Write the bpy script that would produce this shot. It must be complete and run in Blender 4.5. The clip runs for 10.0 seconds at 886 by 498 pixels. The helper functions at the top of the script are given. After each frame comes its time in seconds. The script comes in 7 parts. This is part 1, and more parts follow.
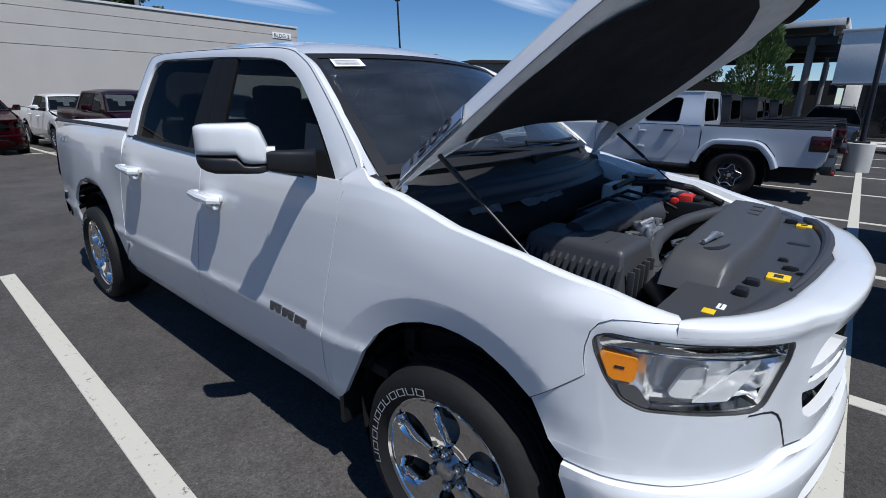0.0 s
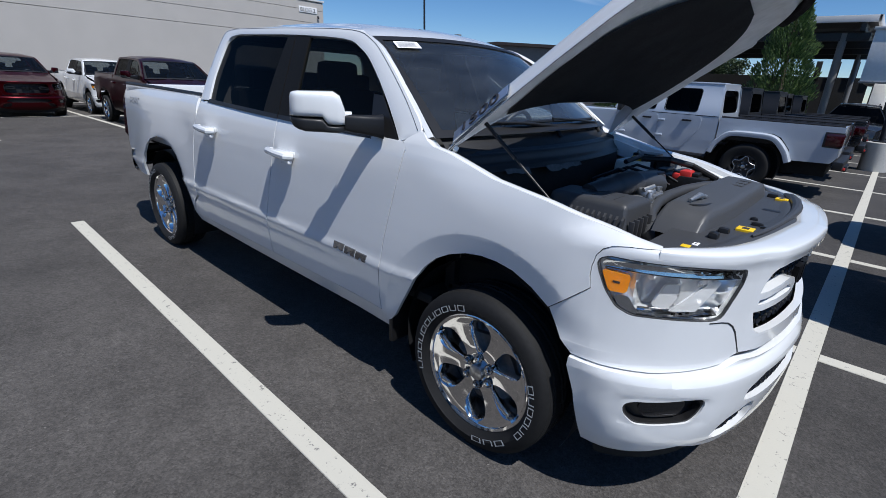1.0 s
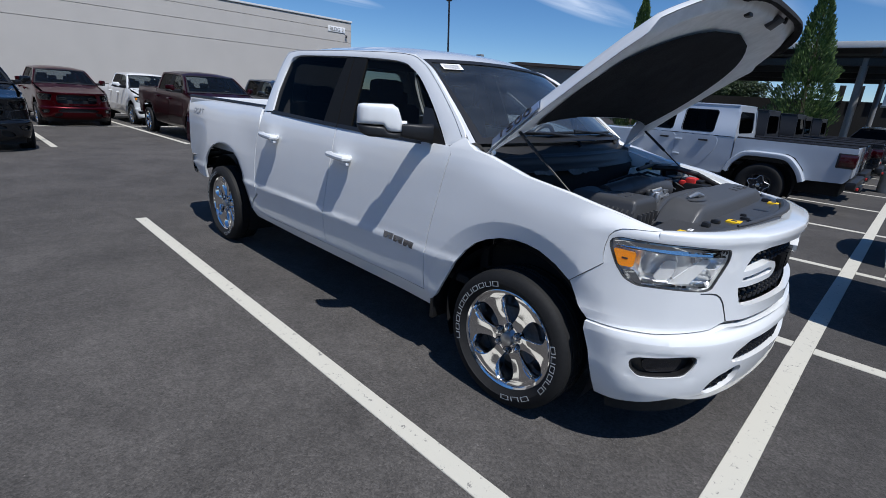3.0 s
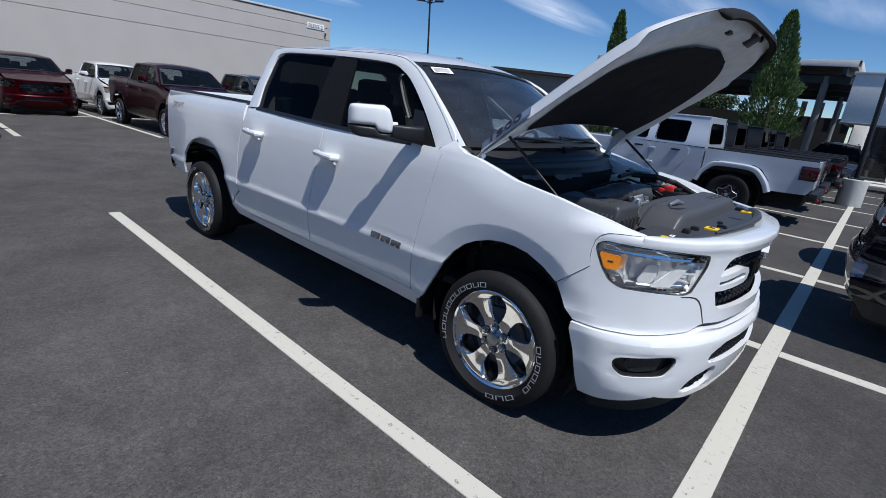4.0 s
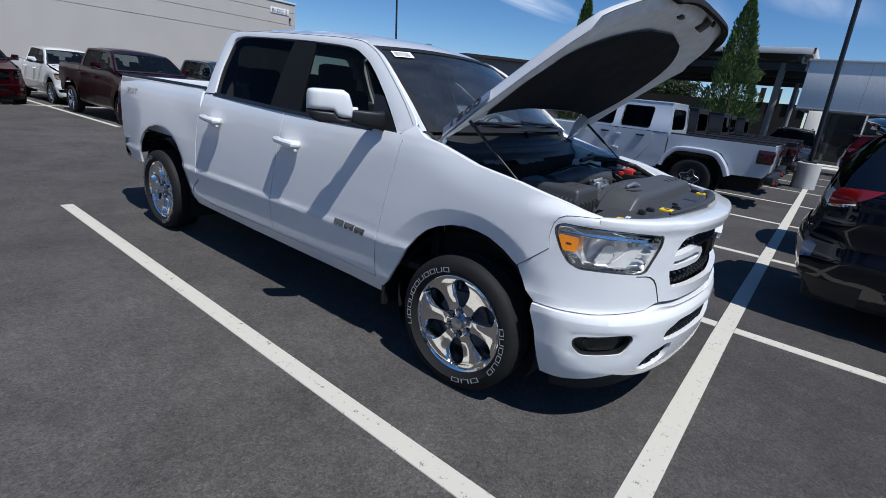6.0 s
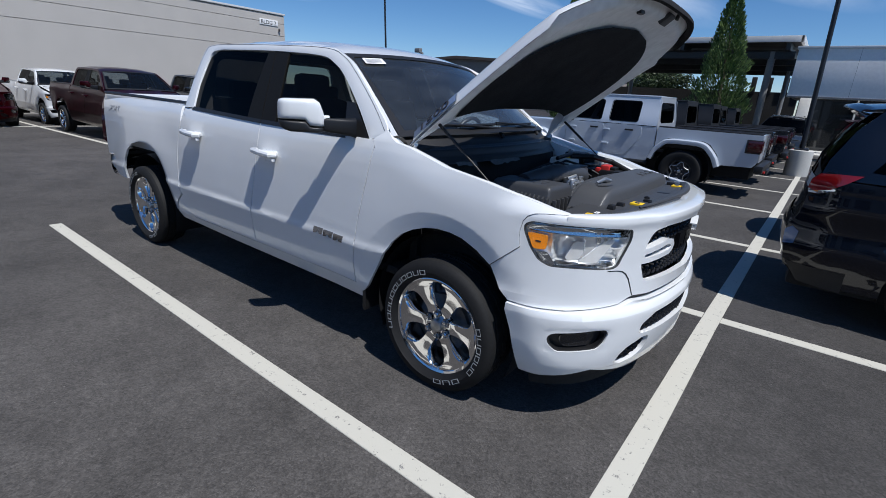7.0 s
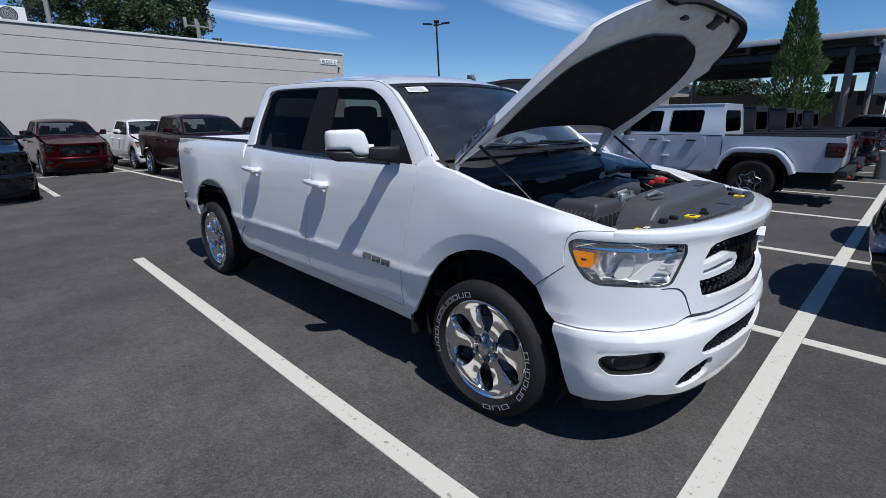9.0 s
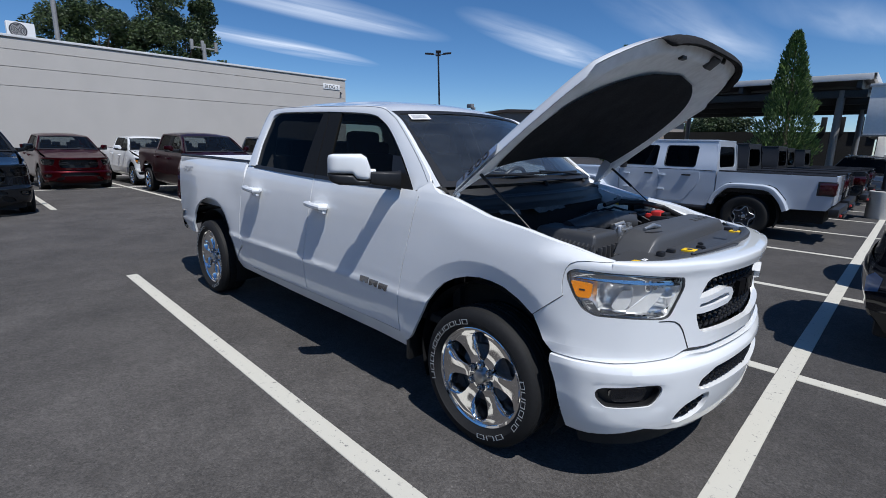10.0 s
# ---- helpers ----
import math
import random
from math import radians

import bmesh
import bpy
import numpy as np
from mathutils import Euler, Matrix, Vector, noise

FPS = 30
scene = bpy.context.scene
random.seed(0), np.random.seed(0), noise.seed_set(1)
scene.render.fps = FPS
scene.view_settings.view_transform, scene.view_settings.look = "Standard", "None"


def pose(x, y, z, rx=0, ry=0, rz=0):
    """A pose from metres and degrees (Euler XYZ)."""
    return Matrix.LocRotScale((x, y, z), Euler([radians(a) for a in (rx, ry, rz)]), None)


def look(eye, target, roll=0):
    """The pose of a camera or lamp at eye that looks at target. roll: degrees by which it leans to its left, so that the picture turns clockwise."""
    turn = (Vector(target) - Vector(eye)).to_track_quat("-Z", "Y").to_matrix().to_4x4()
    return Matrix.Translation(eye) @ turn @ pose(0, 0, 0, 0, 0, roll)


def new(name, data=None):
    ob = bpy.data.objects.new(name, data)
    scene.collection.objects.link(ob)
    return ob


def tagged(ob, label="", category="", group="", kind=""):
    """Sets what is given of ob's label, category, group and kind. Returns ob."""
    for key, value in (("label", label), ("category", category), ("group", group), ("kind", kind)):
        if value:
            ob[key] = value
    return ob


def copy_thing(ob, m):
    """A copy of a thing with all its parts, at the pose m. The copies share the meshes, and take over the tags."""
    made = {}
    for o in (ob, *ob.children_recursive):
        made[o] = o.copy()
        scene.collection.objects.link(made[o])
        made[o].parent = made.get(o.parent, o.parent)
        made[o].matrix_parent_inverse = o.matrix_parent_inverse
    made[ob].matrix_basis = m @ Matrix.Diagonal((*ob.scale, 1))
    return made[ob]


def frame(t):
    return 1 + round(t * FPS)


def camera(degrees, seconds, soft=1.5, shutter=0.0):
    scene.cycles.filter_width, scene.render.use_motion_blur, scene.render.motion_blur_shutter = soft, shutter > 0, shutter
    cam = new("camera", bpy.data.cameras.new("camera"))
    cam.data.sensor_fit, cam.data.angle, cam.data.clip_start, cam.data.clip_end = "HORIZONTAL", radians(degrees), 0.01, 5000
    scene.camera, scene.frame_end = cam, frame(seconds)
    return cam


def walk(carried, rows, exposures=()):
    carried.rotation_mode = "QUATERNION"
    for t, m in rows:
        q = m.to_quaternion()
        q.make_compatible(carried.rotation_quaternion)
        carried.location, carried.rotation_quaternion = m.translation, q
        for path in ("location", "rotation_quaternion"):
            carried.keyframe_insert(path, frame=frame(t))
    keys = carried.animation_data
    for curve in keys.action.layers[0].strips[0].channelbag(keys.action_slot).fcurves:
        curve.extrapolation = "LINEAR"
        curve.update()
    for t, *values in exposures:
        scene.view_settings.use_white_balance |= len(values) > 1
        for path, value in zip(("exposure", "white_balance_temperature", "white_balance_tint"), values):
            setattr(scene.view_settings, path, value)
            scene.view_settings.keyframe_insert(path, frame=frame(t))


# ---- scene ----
cam = camera(85.8, 10.0, 0.75)
PATH = [
    (0, (0.864, -2.027, 1.619), (-0.356, -0.562, 1.017), 0.6),
    (0.5, (0.934, -2.313, 1.582), (-0.295, -0.881, 0.918), 3.0),
    (1, (1.078, -2.469, 1.607), (-0.162, -1.051, 0.935), 3.1),
    (1.5, (1.344, -2.609, 1.574), (0.09, -1.209, 0.889), 2.9),
    (2, (1.401, -2.723, 1.592), (0.089, -1.358, 0.948), 2.5),
    (3.5, (1.268, -2.94, 1.59), (-0.013, -1.527, 0.985), 5.1),
    (4, (1.272, -2.966, 1.591), (0.041, -1.507, 0.995), 6.0),
    (4.5, (1.288, -2.961, 1.587), (0.11, -1.462, 0.981), 6.4),
    (5, (1.318, -2.935, 1.58), (0.178, -1.413, 0.963), 6.8),
    (6.5, (1.323, -2.93, 1.585), (0.191, -1.407, 0.954), 5.0),
    (7, (1.437, -2.861, 1.595), (0.298, -1.339, 0.976), 3.4),
    (7.5, (1.601, -2.7, 1.589), (0.401, -1.218, 0.987), 0.9),
    (8, (1.606, -2.697, 1.591), (0.324, -1.272, 1.019), -1.0),
    (8.5, (1.529, -2.768, 1.594), (0.205, -1.374, 1.042), -1.2),
    (9, (1.491, -2.798, 1.587), (0.143, -1.419, 1.055), -0.6),
    (9.5, (1.49, -2.807, 1.593), (0.136, -1.416, 1.113), 0.5),
    (10, (1.481, -2.815, 1.592), (0.13, -1.404, 1.163), 1.3),
]
walk(cam, [(t, look(eye, target, roll)) for t, eye, target, roll in PATH], [(0.0, 0.22, 6100, 10), (0.8, 0.29, 6100, 10), (10.0, 0.27, 6100, 10)])

# ---- light: a high sun ahead of the truck, blue sky with thin cirrus ----
SUN = Vector((0.515, -0.118, 1.0)).normalized()
sun = new("sun", bpy.data.lights.new("sun", "SUN"))
sun.data.energy, sun.data.angle, sun.data.color = 3.9, radians(0.53), (1.0, 0.96, 0.90)
sun.matrix_world = SUN.to_track_quat("Z", "Y").to_matrix().to_4x4()
world = bpy.data.worlds.new("sky")
scene.world = world
world.use_nodes = True
wn, wl = world.node_tree.nodes, world.node_tree.links
wn.clear()
w_out, w_bg, w_sky = wn.new("ShaderNodeOutputWorld"), wn.new("ShaderNodeBackground"), wn.new("ShaderNodeTexSky")
w_sky.sky_type, w_sky.sun_disc = "NISHITA", False
w_sky.sun_elevation, w_sky.sun_rotation = math.asin(SUN.z), math.atan2(SUN.x, SUN.y)
w_sky.altitude, w_sky.air_density, w_sky.dust_density, w_sky.ozone_density = 300, 0.78, 0.05, 5.0
w_bg.inputs[1].default_value = 0.10
w_deep = wn.new("ShaderNodeHueSaturation")
w_deep.inputs["Saturation"].default_value, w_deep.inputs["Value"].default_value = 1.16, 0.80
wl.new(w_sky.outputs[0], w_deep.inputs["Color"])
# cirrus: streaks on a high level sheet, each a long soft wisp broken by stretched noise
def w_math(op, a, b=None):
    k = wn.new("ShaderNodeMath")
    k.operation = op
    for slot, v in ((0, a), (1, b)):
        if v is None:
            continue
        if isinstance(v, (int, float)):
            k.inputs[slot].default_value = v
        else:
            wl.new(v, k.inputs[slot])
    return k.outputs[0]


w_co, w_sep, w_flat = wn.new("ShaderNodeTexCoord"), wn.new("ShaderNodeSeparateXYZ"), wn.new("ShaderNodeCombineXYZ")
wl.new(w_co.outputs["Generated"], w_sep.inputs[0])
w_up = w_math("MAXIMUM", w_sep.outputs[2], 0.03)
wl.new(w_math("DIVIDE", w_sep.outputs[0], w_up), w_flat.inputs[0])
wl.new(w_math("DIVIDE", w_sep.outputs[1], w_up), w_flat.inputs[1])
w_veil = None
for cx, cy, wide, length, turn, amount in ((-5.1, 2.8, 0.42, 1.5, 0.20, 0.9), (-3.5, 2.2, 0.42, 1.5, 0.02, 0.85), (-2.85, 4.7, 0.40, 1.9, 0.14, 0.75), (-1.5, 5.2, 0.50, 2.4, 0.0, 0.35), (-0.4, 5.3, 0.45, 1.6, -0.35, 0.3), (-8.0, 0.5, 0.8, 3.0, 0.25, 0.6), (2.5, 2.0, 0.9, 3.0, 0.1, 0.5)):
    at_cloud, wisp = wn.new("ShaderNodeMapping"), wn.new("ShaderNodeTexGradient")
    at_cloud.vector_type, wisp.gradient_type = "TEXTURE", "SPHERICAL"
    at_cloud.inputs["Location"].default_value, at_cloud.inputs["Rotation"].default_value, at_cloud.inputs["Scale"].default_value = (cx, cy, 0), (0, 0, turn), (wide, length, 1)
    wl.new(w_flat.outputs[0], at_cloud.inputs[0]); wl.new(at_cloud.outputs[0], wisp.inputs[0])
    one = w_math("MULTIPLY", wisp.outputs["Fac"], amount * 1.6)
    w_veil = one if w_veil is None else w_math("ADD", w_veil, one)
w_map, w_noise, w_ramp, w_mix = wn.new("ShaderNodeMapping"), wn.new("ShaderNodeTexNoise"), wn.new("ShaderNodeMapRange"), wn.new("ShaderNodeMixRGB")
w_map.inputs["Rotation"].default_value, w_map.inputs["Scale"].default_value = (0, 0, -0.08), (2.6, 0.42, 1)
w_noise.inputs["Scale"].default_value, w_noise.inputs["Detail"].default_value, w_noise.inputs["Roughness"].default_value, w_noise.inputs["Distortion"].default_value = 1.3, 5.0, 0.5, 0.4
w_ramp.inputs[1].default_value, w_ramp.inputs[2].default_value, w_ramp.inputs[3].default_value, w_ramp.inputs[4].default_value = 0.30, 0.78, 0.10, 1.0
wl.new(w_flat.outputs[0], w_map.inputs[0]); wl.new(w_map.outputs[0], w_noise.inputs["Vector"]); wl.new(w_noise.outputs["Fac"], w_ramp.inputs[0])
wl.new(w_math("MINIMUM", w_math("MULTIPLY", w_veil, w_ramp.outputs[0]), 0.8), w_mix.inputs[0])
w_mix.inputs[2].default_value = (7.0, 7.6, 8.6, 1)
wl.new(w_deep.outputs[0], w_mix.inputs[1]); wl.new(w_mix.outputs[0], w_bg.inputs[0]); wl.new(w_bg.outputs[0], w_out.inputs[0])
scene.view_settings.exposure = 0.0

# ---- materials ----
def principled(name):
    m = bpy.data.materials.new(name)
    m.use_nodes = True
    return m, m.node_tree.nodes, m.node_tree.links, m.node_tree.nodes["Principled BSDF"]


def plain(name, color, rough=0.5, metal=0.0, coat=0.0, grain=0.0, scale=60.0, bump=0.0, vary=0.0, spec=0.5):
    """A surface with grain and soft large stains in its colour, and fine relief."""
    m, n, l, b = principled(name)
    b.inputs["Base Color"].default_value = (*color, 1)
    b.inputs["Roughness"].default_value, b.inputs["Metallic"].default_value = rough, metal
    b.inputs["Coat Weight"].default_value, b.inputs["Coat Roughness"].default_value = coat, 0.03
    b.inputs["Specular IOR Level"].default_value = spec
    if grain or vary or bump:
        co = n.new("ShaderNodeTexCoord")
        fine, broad = n.new("ShaderNodeTexNoise"), n.new("ShaderNodeTexNoise")
        fine.inputs["Scale"].default_value, fine.inputs["Detail"].default_value = scale, 4
        broad.inputs["Scale"].default_value, broad.inputs["Detail"].default_value = scale / 25, 3
        l.new(co.outputs["Object"], fine.inputs["Vector"]); l.new(co.outputs["Object"], broad.inputs["Vector"])
        a, c = n.new("ShaderNodeMapRange"), n.new("ShaderNodeMapRange")
        a.inputs[1].default_value, a.inputs[2].default_value, a.inputs[3].default_value, a.inputs[4].default_value = 0.3, 0.7, 1 - grain, 1 + grain
        c.inputs[1].default_value, c.inputs[2].default_value, c.inputs[3].default_value, c.inputs[4].default_value = 0.3, 0.7, 1 - vary, 1 + vary
        l.new(fine.outputs["Fac"], a.inputs[0]); l.new(broad.outputs["Fac"], c.inputs[0])
        mul, tint = n.new("ShaderNodeMath"), n.new("ShaderNodeVectorMath")
        mul.operation, tint.operation = "MULTIPLY", "SCALE"
        tint.inputs[0].default_value = color
        l.new(a.outputs[0], mul.inputs[0]); l.new(c.outputs[0], mul.inputs[1]); l.new(mul.outputs[0], tint.inputs["Scale"])
        l.new(tint.outputs[0], b.inputs["Base Color"])
        if bump:
            bp = n.new("ShaderNodeBump")
            bp.inputs["Strength"].default_value, bp.inputs["Distance"].default_value = bump, 0.004
            l.new(fine.outputs["Fac"], bp.inputs["Height"]); l.new(bp.outputs[0], b.inputs["Normal"])
    return m


def glassy(name, tint, gloss=1.0, ior=1.5, film=0.0):
    """Thin tinted glass: clear through, with the gloss of its face and a pale film, fine dirt with sky haze painted in.
    """
    m = bpy.data.materials.new(name)
    m.use_nodes = True
    n, l = m.node_tree.nodes, m.node_tree.links
    n.clear()
    out, mix, clear, shine, fr = n.new("ShaderNodeOutputMaterial"), n.new("ShaderNodeMixShader"), n.new("ShaderNodeBsdfTransparent"), n.new("ShaderNodeBsdfGlossy"), n.new("ShaderNodeFresnel")
    clear.inputs[0].default_value = (*tint, 1)
    shine.inputs["Roughness"].default_value = 0.01
    shine.inputs[0].default_value = (gloss, gloss, gloss, 1)
    fr.inputs[0].default_value = ior
    back = clear.outputs[0]
    if film:
        # bluish diffuse film: paints hazy sky reflections over the glass
        dust_haze, hazed, specks = n.new("ShaderNodeBsdfDiffuse"), n.new("ShaderNodeMixShader"), n.new("ShaderNodeTexNoise")
        grey = n.new("ShaderNodeMapRange")
        dust_haze.inputs[0].default_value = (0.62, 0.70, 0.80, 1)
        specks.inputs["Scale"].default_value, specks.inputs["Detail"].default_value = 6.0, 6
        grey.inputs[1].default_value, grey.inputs[2].default_value, grey.inputs[3].default_value, grey.inputs[4].default_value = 0.3, 0.75, film * 0.6, film * 1.5
        l.new(specks.outputs["Fac"], grey.inputs[0]); l.new(grey.outputs[0], hazed.inputs[0])
        l.new(clear.outputs[0], hazed.inputs[1]); l.new(dust_haze.outputs[0], hazed.inputs[2])
        back = hazed.outputs[0]
    l.new(fr.outputs[0], mix.inputs[0]); l.new(back, mix.inputs[1]); l.new(shine.outputs[0], mix.inputs[2]); l.new(mix.outputs[0], out.inputs[0])
    return m


def car_paint(name, color, flake=0.0, rough=0.25, spec=0.5, coat=1.0):
    m, n, l, b = principled(name)
    b.inputs["Specular IOR Level"].default_value = spec
    b.inputs["Roughness"].default_value, b.inputs["Metallic"].default_value = rough, flake
    b.inputs["Coat Weight"].default_value, b.inputs["Coat Roughness"].default_value = coat, 0.015
    co, dust_haze = n.new("ShaderNodeTexCoord"), n.new("ShaderNodeTexNoise")
    dust_haze.inputs["Scale"].default_value, dust_haze.inputs["Detail"].default_value = 3.0, 5
    l.new(co.outputs["Object"], dust_haze.inputs["Vector"])
    r = n.new("ShaderNodeMapRange")
    r.inputs[3].default_value, r.inputs[4].default_value = 0.95, 1.03
    t = n.new("ShaderNodeVectorMath")
    t.operation = "SCALE"
    t.inputs[0].default_value = color
    l.new(dust_haze.outputs["Fac"], r.inputs[0]); l.new(r.outputs[0], t.inputs["Scale"]); l.new(t.outputs[0], b.inputs["Base Color"])
    # orange peel of the lacquer
    peel, bp = n.new("ShaderNodeTexNoise"), n.new("ShaderNodeBump")
    peel.inputs["Scale"].default_value = 220
    bp.inputs["Strength"].default_value, bp.inputs["Distance"].default_value = 0.02, 0.001
    l.new(co.outputs["Object"], peel.inputs["Vector"]); l.new(peel.outputs["Fac"], bp.inputs["Height"]); l.new(bp.outputs[0], b.inputs["Coat Normal"])
    return m


def asphalt():
    """Worn asphalt: pale and dark stones in a dark binder, faint broad stains, small oil spots."""
    m, n, l, b = principled("asphalt")
    co = n.new("ShaderNodeTexCoord")
    def noise_at(scale, detail=4, rough=0.6):
        t = n.new("ShaderNodeTexNoise")
        t.inputs["Scale"].default_value, t.inputs["Detail"].default_value, t.inputs["Roughness"].default_value = scale, detail, rough
        l.new(co.outputs["Object"], t.inputs["Vector"])
        return t.outputs["Fac"]
    def span(source, a, c, lo, hi):
        r = n.new("ShaderNodeMapRange")
        r.inputs[1].default_value, r.inputs[2].default_value, r.inputs[3].default_value, r.inputs[4].default_value = a, c, lo, hi
        l.new(source, r.inputs[0])
        return r.outputs[0]
    def times(a, c, op="MULTIPLY"):
        k = n.new("ShaderNodeMath"); k.operation = op
        l.new(a, k.inputs[0]); l.new(c, k.inputs[1])
        return k.outputs[0]
    def cells(scale):
        v = n.new("ShaderNodeTexVoronoi")
        v.inputs["Scale"].default_value = scale
        l.new(co.outputs["Object"], v.inputs["Vector"])
        return v
    fine, coarse = cells(150), cells(72)
    tone = times(span(noise_at(1.3, 8, 0.68), 0.30, 0.70, 0.72, 1.28), span(noise_at(0.22, 4), 0.35, 0.65, 0.86, 1.16))
    tone = times(tone, span(noise_at(9, 5, 0.7), 0.30, 0.70, 0.86, 1.14))
    tone = times(tone, span(fine.outputs["Color"], 0.0, 1.0, 0.62, 1.38))
    tone = times(tone, span(coarse.outputs["Color"], 0.0, 1.0, 0.74, 1.26))
    tone = times(tone, span(fine.outputs["Color"], 0.965, 1.0, 0.0, 1.9), "ADD")
    tone = times(tone, span(noise_at(6, 5, 0.7), 0.66, 0.74, 1.0, 0.60))
    # loose pale grit
    grit = cells(38)
    tone = times(tone, times(span(grit.outputs["Color"], 0.93, 0.95, 0.0, 1.0), span(grit.outputs["Distance"], 0.10, 0.16, 2.2, 0.0)), "ADD")
    sc = n.new("ShaderNodeVectorMath"); sc.operation = "SCALE"
    sc.inputs[0].default_value = (0.062, 0.0575, 0.0545)
    l.new(tone, sc.inputs["Scale"]); l.new(sc.outputs[0], b.inputs["Base Color"])
    b.inputs["Roughness"].default_value, b.inputs["Specular IOR Level"].default_value, b.inputs["Diffuse Roughness"].default_value = 0.80, 0.4, 1.0
    bp = n.new("ShaderNodeBump")
    bp.inputs["Strength"].default_value, bp.inputs["Distance"].default_value = 0.6, 0.006
    l.new(times(times(fine.outputs["Distance"], coarse.outputs["Distance"], "ADD"), noise_at(26, 5, 0.75), "ADD"), bp.inputs["Height"]); l.new(bp.outputs[0], b.inputs["Normal"])
    return m


def line_paint():
    """Road paint, worn through to the asphalt in specks."""
    m, n, l, b = principled("line_paint")
    co = n.new("ShaderNodeTexCoord")
    a, c = n.new("ShaderNodeTexNoise"), n.new("ShaderNodeTexNoise")
    a.inputs["Scale"].default_value, a.inputs["Detail"].default_value, a.inputs["Roughness"].default_value = 90, 5, 0.7
    c.inputs["Scale"].default_value, c.inputs["Detail"].default_value = 22.0, 5
    l.new(co.outputs["Object"], a.inputs["Vector"]); l.new(co.outputs["Object"], c.inputs["Vector"])
    s = n.new("ShaderNodeMath"); s.operation = "ADD"
    l.new(a.outputs["Fac"], s.inputs[0]); l.new(c.outputs["Fac"], s.inputs[1])
    r = n.new("ShaderNodeValToRGB")
    e = r.color_ramp.elements
    e[0].position, e[0].color = 0.365, (0.16, 0.155, 0.15, 1)
    e[1].position, e[1].color = 0.415, (0.52, 0.50, 0.435, 1)
    h = n.new("ShaderNodeMath"); h.operation = "MULTIPLY"; h.inputs[1].default_value = 0.5
    l.new(s.outputs[0], h.inputs[0]); l.new(h.outputs[0], r.inputs[0]); l.new(r.outputs[0], b.inputs["Base Color"])
    b.inputs["Roughness"].default_value = 0.75
    bp = n.new("ShaderNodeBump"); bp.inputs["Strength"].default_value, bp.inputs["Distance"].default_value = 0.4, 0.004
    l.new(a.outputs["Fac"], bp.inputs["Height"]); l.new(bp.outputs[0], b.inputs["Normal"])
    return m


def leafy(name, dark, pale):
    m, n, l, b = principled(name)
    geo, ramp = n.new("ShaderNodeNewGeometry"), n.new("ShaderNodeValToRGB")
    ramp.color_ramp.elements[0].color, ramp.color_ramp.elements[1].color = (*dark, 1), (*pale, 1)
    l.new(geo.outputs["Random Per Island"], ramp.inputs[0]); l.new(ramp.outputs[0], b.inputs["Base Color"])
    b.inputs["Roughness"].default_value = 0.6
    b.inputs["Subsurface Weight"].default_value = 0.0
    return m


ASPHALT, LINE = asphalt(), line_paint()
WHITE = car_paint("white_paint", (0.79, 0.805, 0.815))
RED, MAROON = car_paint("red_paint", (0.042, 0.0009, 0.0030), 0.5, 0.28, 0.1, 0.4), car_paint("maroon_paint", (0.030, 0.0012, 0.0040), 0.5, 0.28, 0.1, 0.35)
BLACKPAINT, SILVER = car_paint("black_paint", (0.006, 0.007, 0.009), spec=0.1), car_paint("silver_paint", (0.54, 0.59, 0.66), 0.22, 0.35)
NAVY, GREYPAINT = car_paint("navy_paint", (0.003, 0.005, 0.011), spec=0.1), car_paint("charcoal_paint", (0.03, 0.034, 0.04), 0.4)
CHROME = plain("chrome", (0.86, 0.87, 0.88), 0.04, 1.0)
WHEELCHROME = plain("wheel_chrome", (0.86, 0.85, 0.84), 0.06, 1.0)
SATIN = plain("satin_metal", (0.55, 0.56, 0.57), 0.32, 1.0, grain=0.1, scale=80)
ALLOY = plain("cast_alloy", (0.48, 0.49, 0.50), 0.42, 0.9, grain=0.25, scale=40, bump=0.3)
REFLECTOR = plain("lamp_reflector", (0.90, 0.91, 0.92), 0.16, 0.55)
DARKLAMP = plain("smoked_lamp", (0.03, 0.03, 0.032), 0.15, 0.6, coat=0.5)
LAMPSATIN = plain("lamp_satin_silver", (0.90, 0.91, 0.92), 0.20, 0.35)
DARKCHROME = plain("dark_chrome", (0.24, 0.24, 0.25), 0.2, 0.9)
GLOSSBLACK = plain("gloss_black_plastic", (0.006, 0.006, 0.007), 0.3, spec=0.3)
FOGGLASS = plain("fog_glass", (0.015, 0.015, 0.017), 0.05, coat=1.0)
BLACK = plain("black_plastic", (0.012, 0.012, 0.013), 0.42, grain=0.15, scale=300, bump=0.15)
PILLARBLACK = plain("satin_pillar_film", (0.011, 0.011, 0.011), 0.55, grain=0.1, scale=200, spec=0.12)
GREYPLASTIC = plain("grey_engine_plastic", (0.045, 0.047, 0.052), 0.46, grain=0.10, scale=400, bump=0.06)
WARMPLASTIC = plain("moulded_cover_plastic", (0.060, 0.062, 0.067), 0.46, grain=0.08, scale=400, bump=0.05)
LINER = plain("black_felt", (0.019, 0.019, 0.021), 0.95, grain=0.3, scale=200, bump=0.6, vary=0.25, spec=0.2)
RUBBER = plain("tyre_rubber", (0.0105, 0.0105, 0.011), 0.70, grain=0.15, scale=50, bump=0.2, vary=0.15, spec=0.35)
MARK = plain("sidewall_white", (0.55, 0.55, 0.53), 0.7, grain=0.15, scale=120)
CLOTH = plain("dark_seat_cloth", (0.022, 0.022, 0.024), 0.9, grain=0.25, scale=150, bump=0.4)
AMBER = plain("amber_lens", (0.90, 0.34, 0.015), 0.12, coat=1.0)
